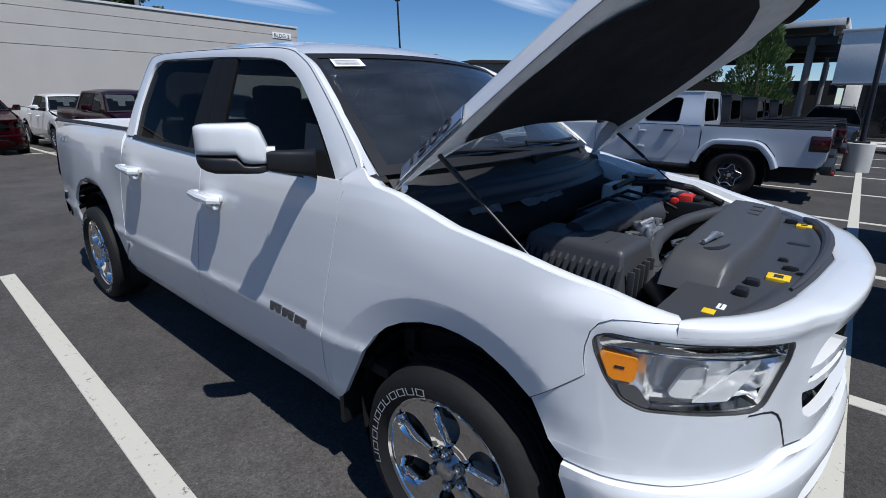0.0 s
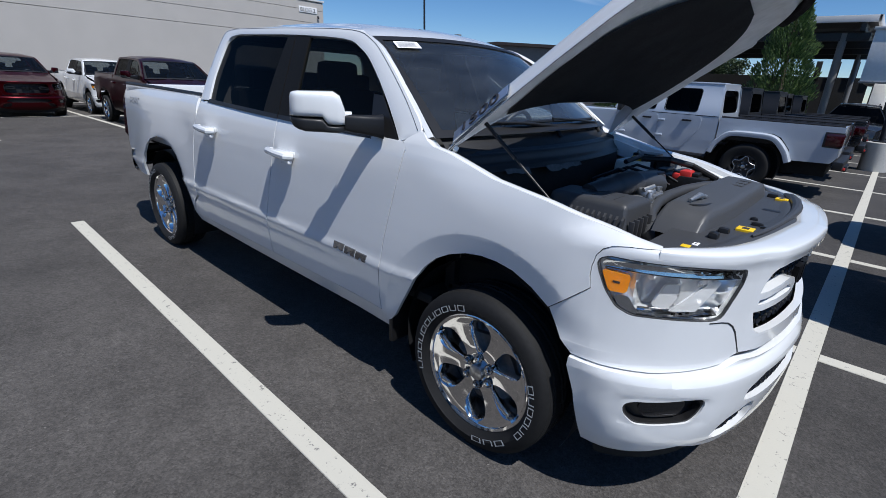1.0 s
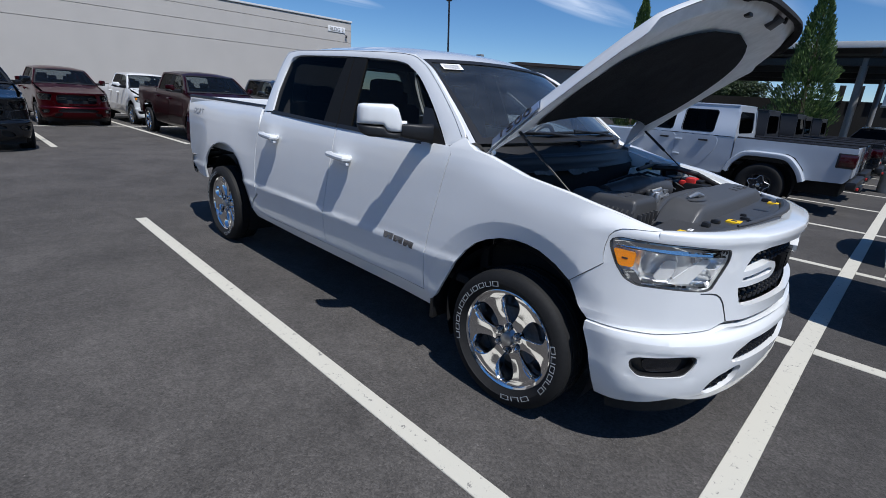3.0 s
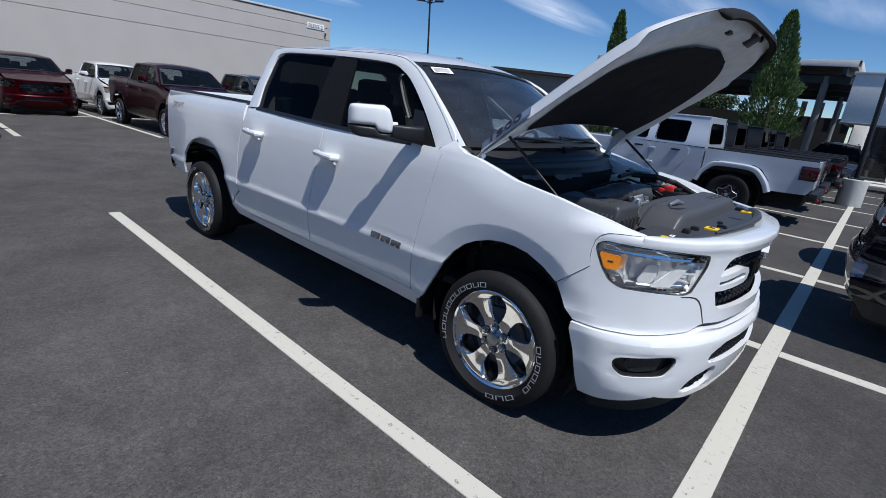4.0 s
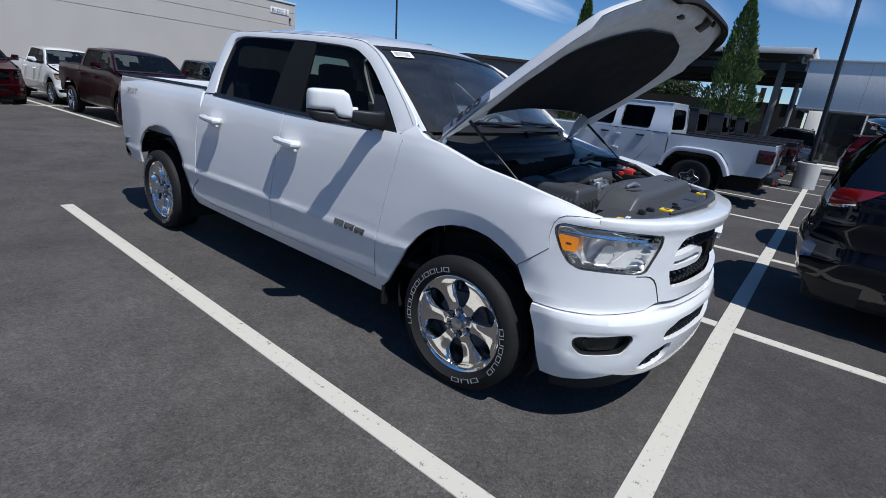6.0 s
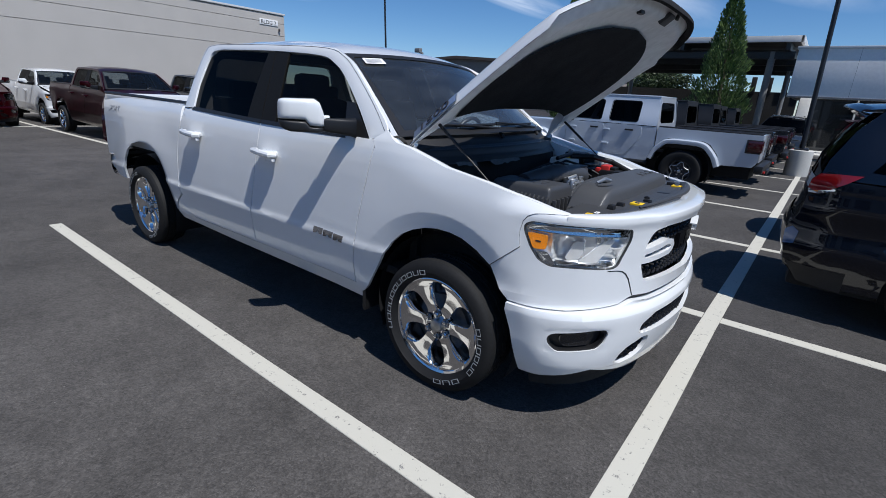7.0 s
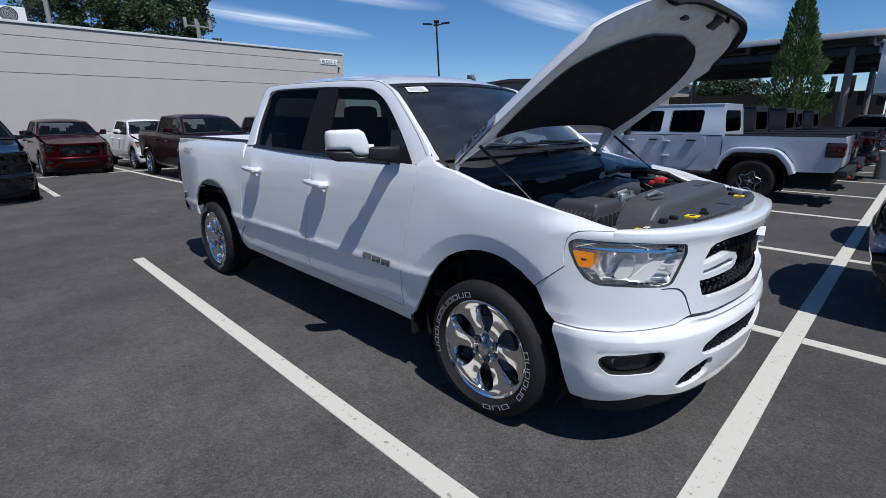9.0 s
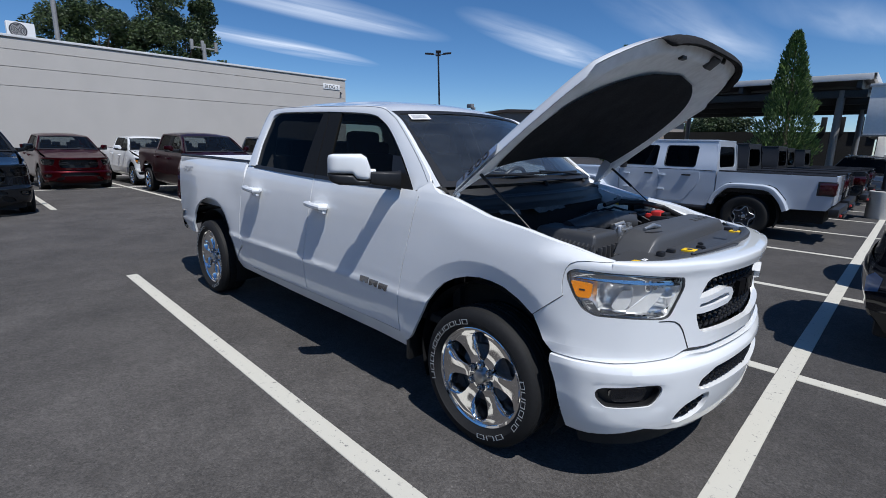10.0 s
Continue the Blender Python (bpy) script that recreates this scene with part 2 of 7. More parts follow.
REDLENS = plain("red_lens", (0.26, 0.008, 0.010), 0.1, coat=1.0)
DARKRED = plain("dark_red_lens", (0.045, 0.003, 0.005), 0.12, coat=0.6)
BRIGHTRED = plain("red_cap_plastic", (0.55, 0.035, 0.03), 0.4)
YELLOW = plain("yellow_label", (0.85, 0.55, 0.01), 0.5, grain=0.06, scale=100)
PAPER = plain("white_paper", (0.80, 0.80, 0.80), 0.7, grain=0.03)
INK = plain("label_ink", (0.03, 0.03, 0.035), 0.6)
BADGEBLUE = plain("badge_blue", (0.26, 0.32, 0.45), 0.35, 0.4, coat=0.5)
TANK = plain("milky_tank", (0.86, 0.85, 0.78), 0.45, grain=0.05)
UNDER = plain("underbody", (0.010, 0.010, 0.010), 0.8, grain=0.3, scale=30)
TINT, CLEAR, SMOKE = glassy("privacy_glass", (0.05, 0.050, 0.050), 0.22, 1.42), glassy("windscreen_glass", (0.66, 0.72, 0.74), 0.95, 1.6, 0.036), glassy("door_glass", (0.36, 0.39, 0.38), 0.28, 1.45, 0.002)
# same kind of glass with far less painted haze
CLEARFAR = glassy("faint_haze_windscreen_glass", (0.62, 0.68, 0.70), 0.7, 1.5, 0.006)
BACKGLASS = glassy("rear_glass", (0.40, 0.43, 0.43), 0.75, 1.45)
LENS = glassy("clear_lens", (0.94, 0.95, 0.96))
SHOPGLASS = plain("dark_shop_glass", (0.010, 0.012, 0.014), 0.04, coat=1.0)
STUCCO = plain("painted_wall", (0.46, 0.435, 0.405), 0.85, grain=0.04, scale=25, bump=0.3, vary=0.03)
TRIMWHITE = plain("pale_metal_trim", (0.62, 0.62, 0.62), 0.5, grain=0.04, vary=0.05)
PANELGREY = plain("grey_cladding", (0.86, 0.85, 0.83), 0.55, grain=0.04, scale=8, vary=0.05)
DARKSTEEL = plain("dark_steel", (0.05, 0.052, 0.055), 0.5, 0.3, grain=0.15, scale=20, vary=0.1)
GREYSTEEL = plain("grey_steel", (0.22, 0.22, 0.22), 0.5, 0.2, grain=0.1, scale=20, vary=0.1)
# near-black base colour has the shade of covered walls painted in
DARKWALL = plain("dark_shaded_wall", (0.035, 0.034, 0.033), 0.9, grain=0.2, scale=12, bump=0.4, vary=0.2)
BROWNWALL = plain("grey_brown_siding", (0.27, 0.24, 0.215), 0.8, grain=0.08, scale=6, vary=0.1)
CONCRETE = plain("concrete", (0.54, 0.53, 0.50), 0.85, grain=0.06, scale=30, bump=0.2, vary=0.10)
POLE = plain("black_pole_paint", (0.012, 0.012, 0.016), 0.4, grain=0.1)
BARK = plain("bark", (0.09, 0.065, 0.045), 0.9, grain=0.4, scale=25, bump=0.8)
CONIFER = leafy("conifer_leaves", (0.035, 0.075, 0.020), (0.16, 0.24, 0.065))
BROADLEAF = leafy("broad_leaves", (0.012, 0.026, 0.009), (0.055, 0.085, 0.022))

# ---- tools for meshes ----
from mathutils.geometry import tessellate_polygon


def part(name, bm, mat, parent=None, label="", sharp=32, smooth=True):
    """Link a bmesh as one mesh object, under its thing or part."""
    me = bpy.data.meshes.new(name)
    if bm.faces and sharp is not None:
        bmesh.ops.recalc_face_normals(bm, faces=bm.faces[:]) if sharp > 0 else None
    bm.to_mesh(me)
    bm.free()
    for m in (mat if isinstance(mat, (list, tuple)) else [mat]):
        me.materials.append(m)
    if smooth:
        me.shade_smooth()
        me.set_sharp_from_angle(angle=radians(abs(sharp) if sharp else 32))
    ob = new(name, me)
    if parent is not None:
        ob.parent = parent
    if label:
        tagged(ob, label)
    return ob


def thing(name, m, label, category, group="", kind=""):
    ob = new(name)
    ob.empty_display_size = 0.2
    ob.matrix_world = m
    return tagged(ob, label, category, group, kind)


def add_box(bm, lo, hi, bevel=0.0, m=None, seg=2):
    """A block from corner to corner, edges rounded."""
    got = bmesh.ops.create_cube(bm, size=1)["verts"]
    c, d = [(a + b) / 2 for a, b in zip(lo, hi)], [b - a for a, b in zip(lo, hi)]
    for v in got:
        v.co = Vector((c[0] + v.co.x * d[0], c[1] + v.co.y * d[1], c[2] + v.co.z * d[2]))
    if bevel:
        edges = list({e for v in got for e in v.link_edges})
        new_geom = bmesh.ops.bevel(bm, geom=edges, offset=bevel, segments=seg, affect="EDGES", profile=0.6)
        got = list({v for f in new_geom["faces"] for v in f.verts} | {v for v in got if v.is_valid})
    if m is not None:
        for v in got:
            v.co = m @ v.co
    return got


def boxed(name, lo, hi, mat, parent=None, bevel=0.01, label="", m=None):
    bm = bmesh.new()
    add_box(bm, lo, hi, bevel, m)
    return part(name, bm, mat, parent, label)


def add_tube(bm, pts, r, n=10, closed_ends=True):
    """A round bar along points; r one radius or one a point."""
    pts = [Vector(p) for p in pts]
    rs = r if isinstance(r, (list, tuple)) else [r] * len(pts)
    rings, side = [], None
    for i, p in enumerate(pts):
        d = (pts[min(i + 1, len(pts) - 1)] - pts[max(i - 1, 0)]).normalized()
        if side is None:
            side = d.orthogonal().normalized()
        side = (side - d * side.dot(d)).normalized()
        other = d.cross(side)
        rings.append([bm.verts.new(p + rs[i] * (math.cos(a) * side + math.sin(a) * other)) for a in (2 * math.pi * k / n for k in range(n))])
    for a, b in zip(rings, rings[1:]):
        for k in range(n):
            bm.faces.new((a[k], a[(k + 1) % n], b[(k + 1) % n], b[k]))
    if closed_ends:
        bm.faces.new(rings[0][::-1])
        bm.faces.new(rings[-1])


def tube(name, pts, r, mat, parent=None, n=10, label=""):
    bm = bmesh.new()
    add_tube(bm, pts, r, n)
    return part(name, bm, mat, parent, label)


def add_lathe(bm, profile, n=48, axis="Y", centre=(0, 0, 0), closed=False):
    """Turn (radius, along) pairs round an axis."""
    c = Vector(centre)
    rings = []
    for r, h in profile:
        ring = []
        for k in range(n):
            a = 2 * math.pi * k / n
            p = (r * math.cos(a), h, r * math.sin(a)) if axis == "Y" else (r * math.cos(a), r * math.sin(a), h)
            ring.append(bm.verts.new(c + Vector(p)))
        rings.append(ring)
    pairs = list(zip(rings, rings[1:])) + ([(rings[-1], rings[0])] if closed else [])
    for a, b in pairs:
        for k in range(n):
            bm.faces.new((a[k], a[(k + 1) % n], b[(k + 1) % n], b[k]))
    return rings


def grid_bm(f, us, vs, thick=0.0, normal=None):
    """A sheet f(u, v) over two lists, given thickness along its own normals."""
    bm = bmesh.new()
    rows = [[bm.verts.new(f(u, v)) for v in vs] for u in us]
    for a, b in zip(rows, rows[1:]):
        for k in range(len(vs) - 1):
            bm.faces.new((a[k], a[k + 1], b[k + 1], b[k]))
    if thick:
        bm.normal_update()
        bmesh.ops.solidify(bm, geom=bm.faces[:], thickness=thick)
    return bm


def steps(a, b, n):
    return [a + (b - a) * k / n for k in range(n + 1)]


def rounded(poly, r=0.02):
    """Cut the corners of an outline twice, for soft bends."""
    for cut in (r, r * 0.38):
        out = []
        for i, b in enumerate(poly):
            for q in (poly[i - 1], poly[(i + 1) % len(poly)]):
                d = math.dist(b, q)
                k = min(cut, d * 0.34) / d if d > 1e-6 else 0.0
                out.append((b[0] + (q[0] - b[0]) * k, b[1] + (q[1] - b[1]) * k))
        poly = out
    return poly


def inside(p, poly):
    """Whether a point lies in a polygon."""
    odd = False
    for (ax, ay), (bx, by) in zip(poly, poly[1:] + poly[:1]):
        if (ay > p[1]) != (by > p[1]) and p[0] < (bx - ax) * (p[1] - ay) / (by - ay) + ax:
            odd = not odd
    return odd


def patch(poly, surf, out=0.0, thick=0.02, ds=0.08, dz=0.05, flip=False, holes=(), creases=()):
    """A panel: an outline in the two coordinates of a skin, laid on that skin and turned in at its edges."""
    bm = bmesh.new()
    corners = [bm.verts.new((s, z, 0)) for s, z in poly]
    for tri in tessellate_polygon([[Vector((s, z, 0)) for s, z in poly]]):
        bm.faces.new([corners[k] for k in tri])
    for axis, step in ((0, ds), (1, dz)):
        lo, hi = min(p[axis] for p in poly), max(p[axis] for p in poly)
        k = math.floor(lo / step) + 1
        while k * step < hi - 1e-4:
            co, no = [0, 0, 0], [0, 0, 0]
            co[axis], no[axis] = k * step, 1
            bmesh.ops.bisect_plane(bm, geom=bm.verts[:] + bm.edges[:] + bm.faces[:], dist=1e-6, plane_co=co, plane_no=no)
            k += 1
    for hole in holes:
        lo = [min(p[k] for p in hole) - 0.002 for k in (0, 1)]
        hi = [max(p[k] for p in hole) + 0.002 for k in (0, 1)]
        for (ax, ay), (bx, by) in zip(hole, hole[1:] + hole[:1]):
            near = [f for f in bm.faces if max(v.co.x for v in f.verts) > lo[0] and min(v.co.x for v in f.verts) < hi[0] and max(v.co.y for v in f.verts) > lo[1] and min(v.co.y for v in f.verts) < hi[1]]
            geom = near + list({e for f in near for e in f.edges}) + list({v for f in near for v in f.verts})
            bmesh.ops.bisect_plane(bm, geom=geom, dist=1e-6, plane_co=(ax, ay, 0), plane_no=(by - ay, ax - bx, 0))
        bmesh.ops.delete(bm, geom=[f for f in bm.faces if inside(f.calc_center_median().xy, hole)], context="FACES")
    for line in creases:
        for (ax, ay), (bx, by) in zip(line, line[1:]):
            lo, hi = (min(ax, bx) - 0.001, min(ay, by) - 0.001), (max(ax, bx) + 0.001, max(ay, by) + 0.001)
            near = [f for f in bm.faces if max(v.co.x for v in f.verts) > lo[0] and min(v.co.x for v in f.verts) < hi[0] and max(v.co.y for v in f.verts) > lo[1] and min(v.co.y for v in f.verts) < hi[1]]
            geom = near + list({e for f in near for e in f.edges}) + list({v for f in near for v in f.verts})
            if near:
                bmesh.ops.bisect_plane(bm, geom=geom, dist=1e-5, plane_co=(ax, ay, 0), plane_no=(by - ay, ax - bx, 0))
    inner = set()
    if thick:
        rim = bmesh.ops.extrude_edge_only(bm, edges=[e for e in bm.edges if e.is_boundary])["geom"]
        inner = {v for v in rim if isinstance(v, bmesh.types.BMVert)}
    for v in bm.verts:
        s, z = v.co.x, v.co.y
        x, y, h = surf(s, z, out - (thick if v in inner else 0.0))
        v.co = Vector((x, -y if flip else y, h))
    bm.normal_update()
    s = sum(p[0] for p in poly) / len(poly)
    z = sum(p[1] for p in poly) / len(poly)
    a, b = Vector(surf(s, z, 0.0)), Vector(surf(s, z, 0.02))
    way = b - a
    if flip:
        way.y = -way.y
    bmesh.ops.recalc_face_normals(bm, faces=bm.faces[:])
    total = Vector()
    for f in bm.faces:
        if not any(v in inner for v in f.verts):
            total += f.normal * f.calc_area()
    if total.dot(way) < 0:
        bmesh.ops.reverse_faces(bm, faces=bm.faces[:])
    return bm


PANELS = {}


def panel(name, poly, surf, mat, parent, label="", out=0.0, thick=0.02, ds=0.08, dz=0.05, flip=False, sharp=38, holes=(), creases=()):
    key = (tuple(poly), *(c for p in (poly[0], poly[len(poly) // 2]) for c in surf(*p)), out, thick, ds, dz, flip, sharp, tuple(tuple(h) for h in holes))
    if key in PANELS:
        me = PANELS[key].copy()
        me.materials.clear()
        me.materials.append(mat)
        ob = new(name, me)
        ob.parent = parent
        return tagged(ob, label) if label else ob
    ob = part(name, patch(poly, surf, out, thick, ds, dz, flip, holes, creases), mat, parent, label, sharp=-sharp)
    PANELS[key] = ob.data
    return ob


def letters(name, text, size, m, mat, parent=None, depth=0.004, label=""):
    c = bpy.data.curves.new(name, "FONT")
    c.body, c.size, c.extrude, c.align_x, c.align_y = text, size, depth, "CENTER", "CENTER"
    tmp = bpy.data.objects.new("tmp", c)
    scene.collection.objects.link(tmp)
    me = bpy.data.meshes.new_from_object(tmp.evaluated_get(bpy.context.evaluated_depsgraph_get()))
    bpy.data.objects.remove(tmp)
    bpy.data.curves.remove(c)
    me.materials.clear()
    me.materials.append(mat)
    ob = new(name, me)
    ob.parent = parent
    ob.matrix_basis = m
    return tagged(ob, label) if label else ob


def smooth(a, b, v):
    v = min(1.0, max(0.0, (v - a) / (b - a)))
    return v * v * (3 - 2 * v)

# ---- the lot: one sheet, level by the truck, falling gently away behind it ----
def ground_z(x, y):
    return -0.015 * max(0.0, -6.0 - max(x, -30.0)) - 0.010 * max(0.0, min(y, 40.0) - 2.0)


def ground_sheet():
    xs = [-900, -300, -120, -60, -45, -36] + steps(-30, -6, 24) + steps(-5, 6, 11) + [9, 14, 20, 30, 50, 120, 400, 900]
    ys = [-900, -300, -100, -40, -20, -12, -8] + steps(-6, 2, 8) + steps(3, 40, 37) + [50, 70, 120, 400, 900]
    bm = grid_bm(lambda x, y: (x, y, ground_z(x, y)), xs, ys)
    return tagged(part("ground", bm, ASPHALT), "dark worn asphalt of an open parking lot", "ground", kind="structure")


def stripe(ax, ay, bx, by, width, label="white painted parking bay line on asphalt"):
    a, b = Vector((ax, ay)), Vector((bx, by))
    d = (b - a).normalized()
    nrm = Vector((-d.y, d.x)) * width / 2
    n = max(2, int((b - a).length / 0.5))
    bm = bmesh.new()
    rows = []
    for k in range(n + 1):
        p = a.lerp(b, k / n)
        rows.append([bm.verts.new((q.x, q.y, ground_z(q.x, q.y) + h)) for q, h in ((p - nrm, 0.0), (p - nrm * 0.97, 0.004), (p + nrm * 0.97, 0.004), (p + nrm, 0.0))])
    for r, q in zip(rows, rows[1:]):
        for k in range(3):
            bm.faces.new((r[k], r[k + 1], q[k + 1], q[k]))
    return tagged(part("bay_line", bm, LINE), label, "road marking", "bay lines", "structure")


ground_sheet()
wide_x = lambda y: 1.083 + 0.008 * max(0.0, y - 1.0)
stripe(wide_x(-12.0), -12.0, wide_x(1.0), 1.0, 0.128, "wide white painted line between two rows of bays")
stripe(wide_x(1.0), 1.0, wide_x(26.0), 26.0, 0.128, "wide white painted line between two rows of bays")
for k, y in enumerate((-9.8, -7.025, -4.25, -1.475, 1.30, 4.13, 7.11, 10.19, 13.38, 16.5, 19.6, 22.7)):
    stripe(-4.93, y + 0.04, wide_x(y) - 0.066, y - 0.075 if k == 3 else y - 0.02, 0.115)
    stripe(wide_x(y) + 0.066, y - 0.03, wide_x(y) + 5.6, y - 0.12, 0.115)
for k in range(-4, 6):
    y = -1.15 + 2.86 * k
    stripe(-12.65, y, -19.0, y + 0.10, 0.12)
    stripe(-19.16, y + 0.10, -24.5, y + 0.2, 0.12)
stripe(-19.08, -14.0, -19.08, 18.0, 0.15, "wide white painted line between two rows of bays")

# ---- pickups ----
# plan contour of flank and nose: a coordinate s that is x along the flank, then arc length round the nose
NOSE = [(0.36, -1.0), (0.48, -0.995), (0.58, -0.97), (0.68, -0.925), (0.77, -0.855), (0.85, -0.765), (0.905, -0.66), (0.945, -0.545), (0.975, -0.44), (1.0, -0.31), (1.02, -0.15), (1.027, 0.0)]
ARC = [0.36]
for p, q in zip(NOSE, NOSE[1:]):
    ARC.append(ARC[-1] + math.dist(p, q))
S_END = ARC[-1]
SIDE_Z = [0.30, 0.40, 0.455, 0.56, 0.66, 0.700, 0.712, 0.728, 0.80, 0.95, 1.12, 1.20, 1.27, 1.33, 1.38, 1.45]
SIDE_O = [-0.10, -0.055, -0.034, -0.020, -0.007, 0.002, 0.001, -0.008, -0.012, -0.023, -0.038, -0.047, -0.060, -0.080, -0.110, -0.18]
NOSE_Z = [0.26, 0.31, 0.372, 0.44, 0.50, 0.62, 0.645, 0.66, 0.675, 0.70, 0.868, 1.0, 1.05, 1.085, 1.11, 1.16]
NOSE_O = [-0.085, -0.045, -0.022, -0.010, -0.004, 0.0, -0.004, -0.018, -0.033, -0.036, -0.041, -0.040, -0.037, -0.028, -0.036, -0.13]
NOSE_FINE = [[float(np.interp(a, ARC, [p[k] for p in NOSE])) for k in (0, 1)] for a in steps(0.36, S_END, 80)]
for _ in range(60):
    NOSE_FINE = [NOSE_FINE[0]] + [[(a[k] + 2 * b[k] + c[k]) / 4 for k in (0, 1)] for a, b, c in zip(NOSE_FINE, NOSE_FINE[1:], NOSE_FINE[2:])] + [NOSE_FINE[-1]]
FX, FY, FS = [p[0] for p in NOSE_FINE], [p[1] for p in NOSE_FINE], steps(0.36, S_END, 80)


def soft_interp(v, xs, ys):
    """Linear interpolation, rounded at its knots."""
    return sum(w * float(np.interp(v + d, xs, ys)) for d, w in ((-0.010, 0.2), (-0.004, 0.2), (0, 0.2), (0.004, 0.2), (0.010, 0.2)))


def contour(s):
    if s <= 0.36:
        return Vector((s, -1.0))
    if s > S_END:
        p = contour(2 * S_END - s)
        return Vector((p.x, -p.y))
    return Vector((float(np.interp(s, FS, FX)), float(np.interp(s, FS, FY))))


ARCH_RING = 0.600
SHOULDER_S, SHOULDER_Z = [-0.40, -0.27, -0.02, 0.24, 0.4425, 0.6062, 0.6881], [1.34, 1.306, 1.240, 1.203, 1.1594, 1.1289, 1.1159]


def skin(s, z, out=0.0):
    """A place on the near flank or round the nose, out metres proud of it."""
    a, b = contour(s - 0.02), contour(s + 0.02)
    d = (b - a).normalized()
    nrm = Vector((d.y, -d.x))
    t = s if s <= S_END else 2 * S_END - s
    w = smooth(0.25, 0.75, t)
    o = soft_interp(z, SIDE_Z, SIDE_O) * (1 - w) + soft_interp(z, NOSE_Z, NOSE_O) * w
    # the grille's surround stands a little proud
    o += 0.020 * smooth(1.10, 1.24, t) * smooth(0.67, 0.70, z) * w
    # wheel openings: the skin turns in towards the wheel
    for cx in (0.0, -3.60):
        r = math.hypot(t - cx, z - 0.41)
        o += (1 - 0.6 * w) * (0.012 * (1 - smooth(0.60, 0.95, r)) - 0.19 * max(0.0, ARCH_RING - max(r, 0.50)))
    # the fender's shoulder rolls over towards its upper edge
    if -0.6 < t < 0.7:
        d = float(np.interp(t, SHOULDER_S, SHOULDER_Z)) - z
        o -= 0.015 * max(0.0, 1 - max(d, 0.0) / 0.17) ** 2 * smooth(-0.5, -0.1, t) * (1 - smooth(0.42, 0.64, t))
    o -= 0.03 * smooth(2.6, 3.4, -t) + 0.04 * smooth(4.0, 5.0, -t)
    # shallow dish round each fog lamp
    d = (((t - 0.797) / 0.158) ** 4 + ((z - 0.515) / 0.060) ** 4) ** 0.25
    o -= 0.005 * (1 - smooth(1.0, 1.30, d))
    p = contour(s) + nrm * (o + out)
    return p.x, p.y, z


def house(x, z, out=0.0):
    """The side of the cab above the belt line."""
    h = z - 1.34
    return x, -(0.920 - 0.36 * h - 0.16 * h * h - 0.012 * ((x + 1.7) / 1.1) ** 2 + out), z + 0.35 * out


def both(half):
    """An outline across the nose from its near half."""
    return half + [(2 * S_END - s, z) for s, z in half[::-1] if s < S_END - 1e-4]


ARCH_F = [(0.316, 0.822), (0.235, 0.873), (0.139, 0.913), (0.06, 0.926), (-0.017, 0.928), (-0.10, 0.916), (-0.19, 0.886), (-0.265, 0.845), (-0.331, 0.785), (-0.385, 0.71), (-0.421, 0.651), (-0.49, 0.54), (-0.54, 0.45)]
ARCH_R = [(-3.05, 0.46), (-3.10, 0.56), (-3.13, 0.66), (-3.18, 0.78), (-3.27, 0.88), (-3.40, 0.955), (-3.55, 0.99), (-3.70, 0.995), (-3.86, 0.96), (-3.98, 0.89), (-4.06, 0.79), (-4.10, 0.66), (-4.11, 0.58)]
FENDER = [(-0.555, 1.322), (-0.53, 1.350), (-0.490, 1.378), (-0.455, 1.376), (-0.415, 1.345), (-0.37, 1.324), (-0.27, 1.306), (-0.02, 1.240), (0.24, 1.203), (0.4425, 1.1594), (0.6062, 1.1289), (0.6881, 1.1159), (0.5669, 1.1115), (0.5144, 1.1056), (0.4825, 1.0914), (0.4619, 1.0645), (0.4527, 1.0206), (0.4529, 0.9844), (0.4620, 0.9443)] + ARCH_F + [(-0.585, 0.40), (-0.63, 0.395), (-0.634, 0.555), (-0.603, 0.852), (-0.525, 1.29)]
DOOR_F = [(-0.638, 0.455), (-0.640, 0.555), (-0.609, 0.852), (-0.531, 1.29), (-0.55, 1.325), (-1.0, 1.335), (-1.655, 1.345), (-1.665, 1.18), (-1.735, 0.75), (-1.747, 0.58), (-1.745, 0.455)]
DOOR_R = [(-1.752, 0.455), (-1.754, 0.58), (-1.742, 0.75), (-1.672, 1.18), (-1.662, 1.345), (-2.3, 1.355), (-2.80, 1.362), (-2.82, 1.25), (-2.868, 1.08), (-2.882, 0.94), (-2.872, 0.78), (-2.845, 0.66), (-2.80, 0.56), (-2.745, 0.49), (-2.72, 0.458)]
ROCKER = [(-0.60, 0.345), (-0.625, 0.448), (-2.71, 0.450), (-2.74, 0.48), (-2.795, 0.548), (-2.835, 0.63), (-2.95, 0.55), (-3.02, 0.45), (-2.95, 0.40), (-2.1, 0.372)]
BED = [(-2.868, 1.375), (-4.74, 1.400), (-4.66, 1.25), (-4.62, 1.05), (-4.585, 0.86), (-4.50, 0.70), (-4.30, 0.60)] + ARCH_R[::-1] + [(-3.03, 0.46), (-2.955, 0.56), (-2.842, 0.645), (-2.854, 0.66), (-2.880, 0.78), (-2.891, 0.94), (-2.877, 1.08), (-2.829, 1.25)]
LAMP = [(0.4752, 1.0186), (0.4680, 1.0519), (0.5068, 1.0710), (0.8269, 1.0679), (1.0405, 1.0529), (1.0505, 1.0025), (0.9818, 0.8739), (0.9431, 0.8634), (0.7394, 0.8684), (0.6169, 0.8700), (0.5588, 0.8938), (0.5119, 0.9500)]
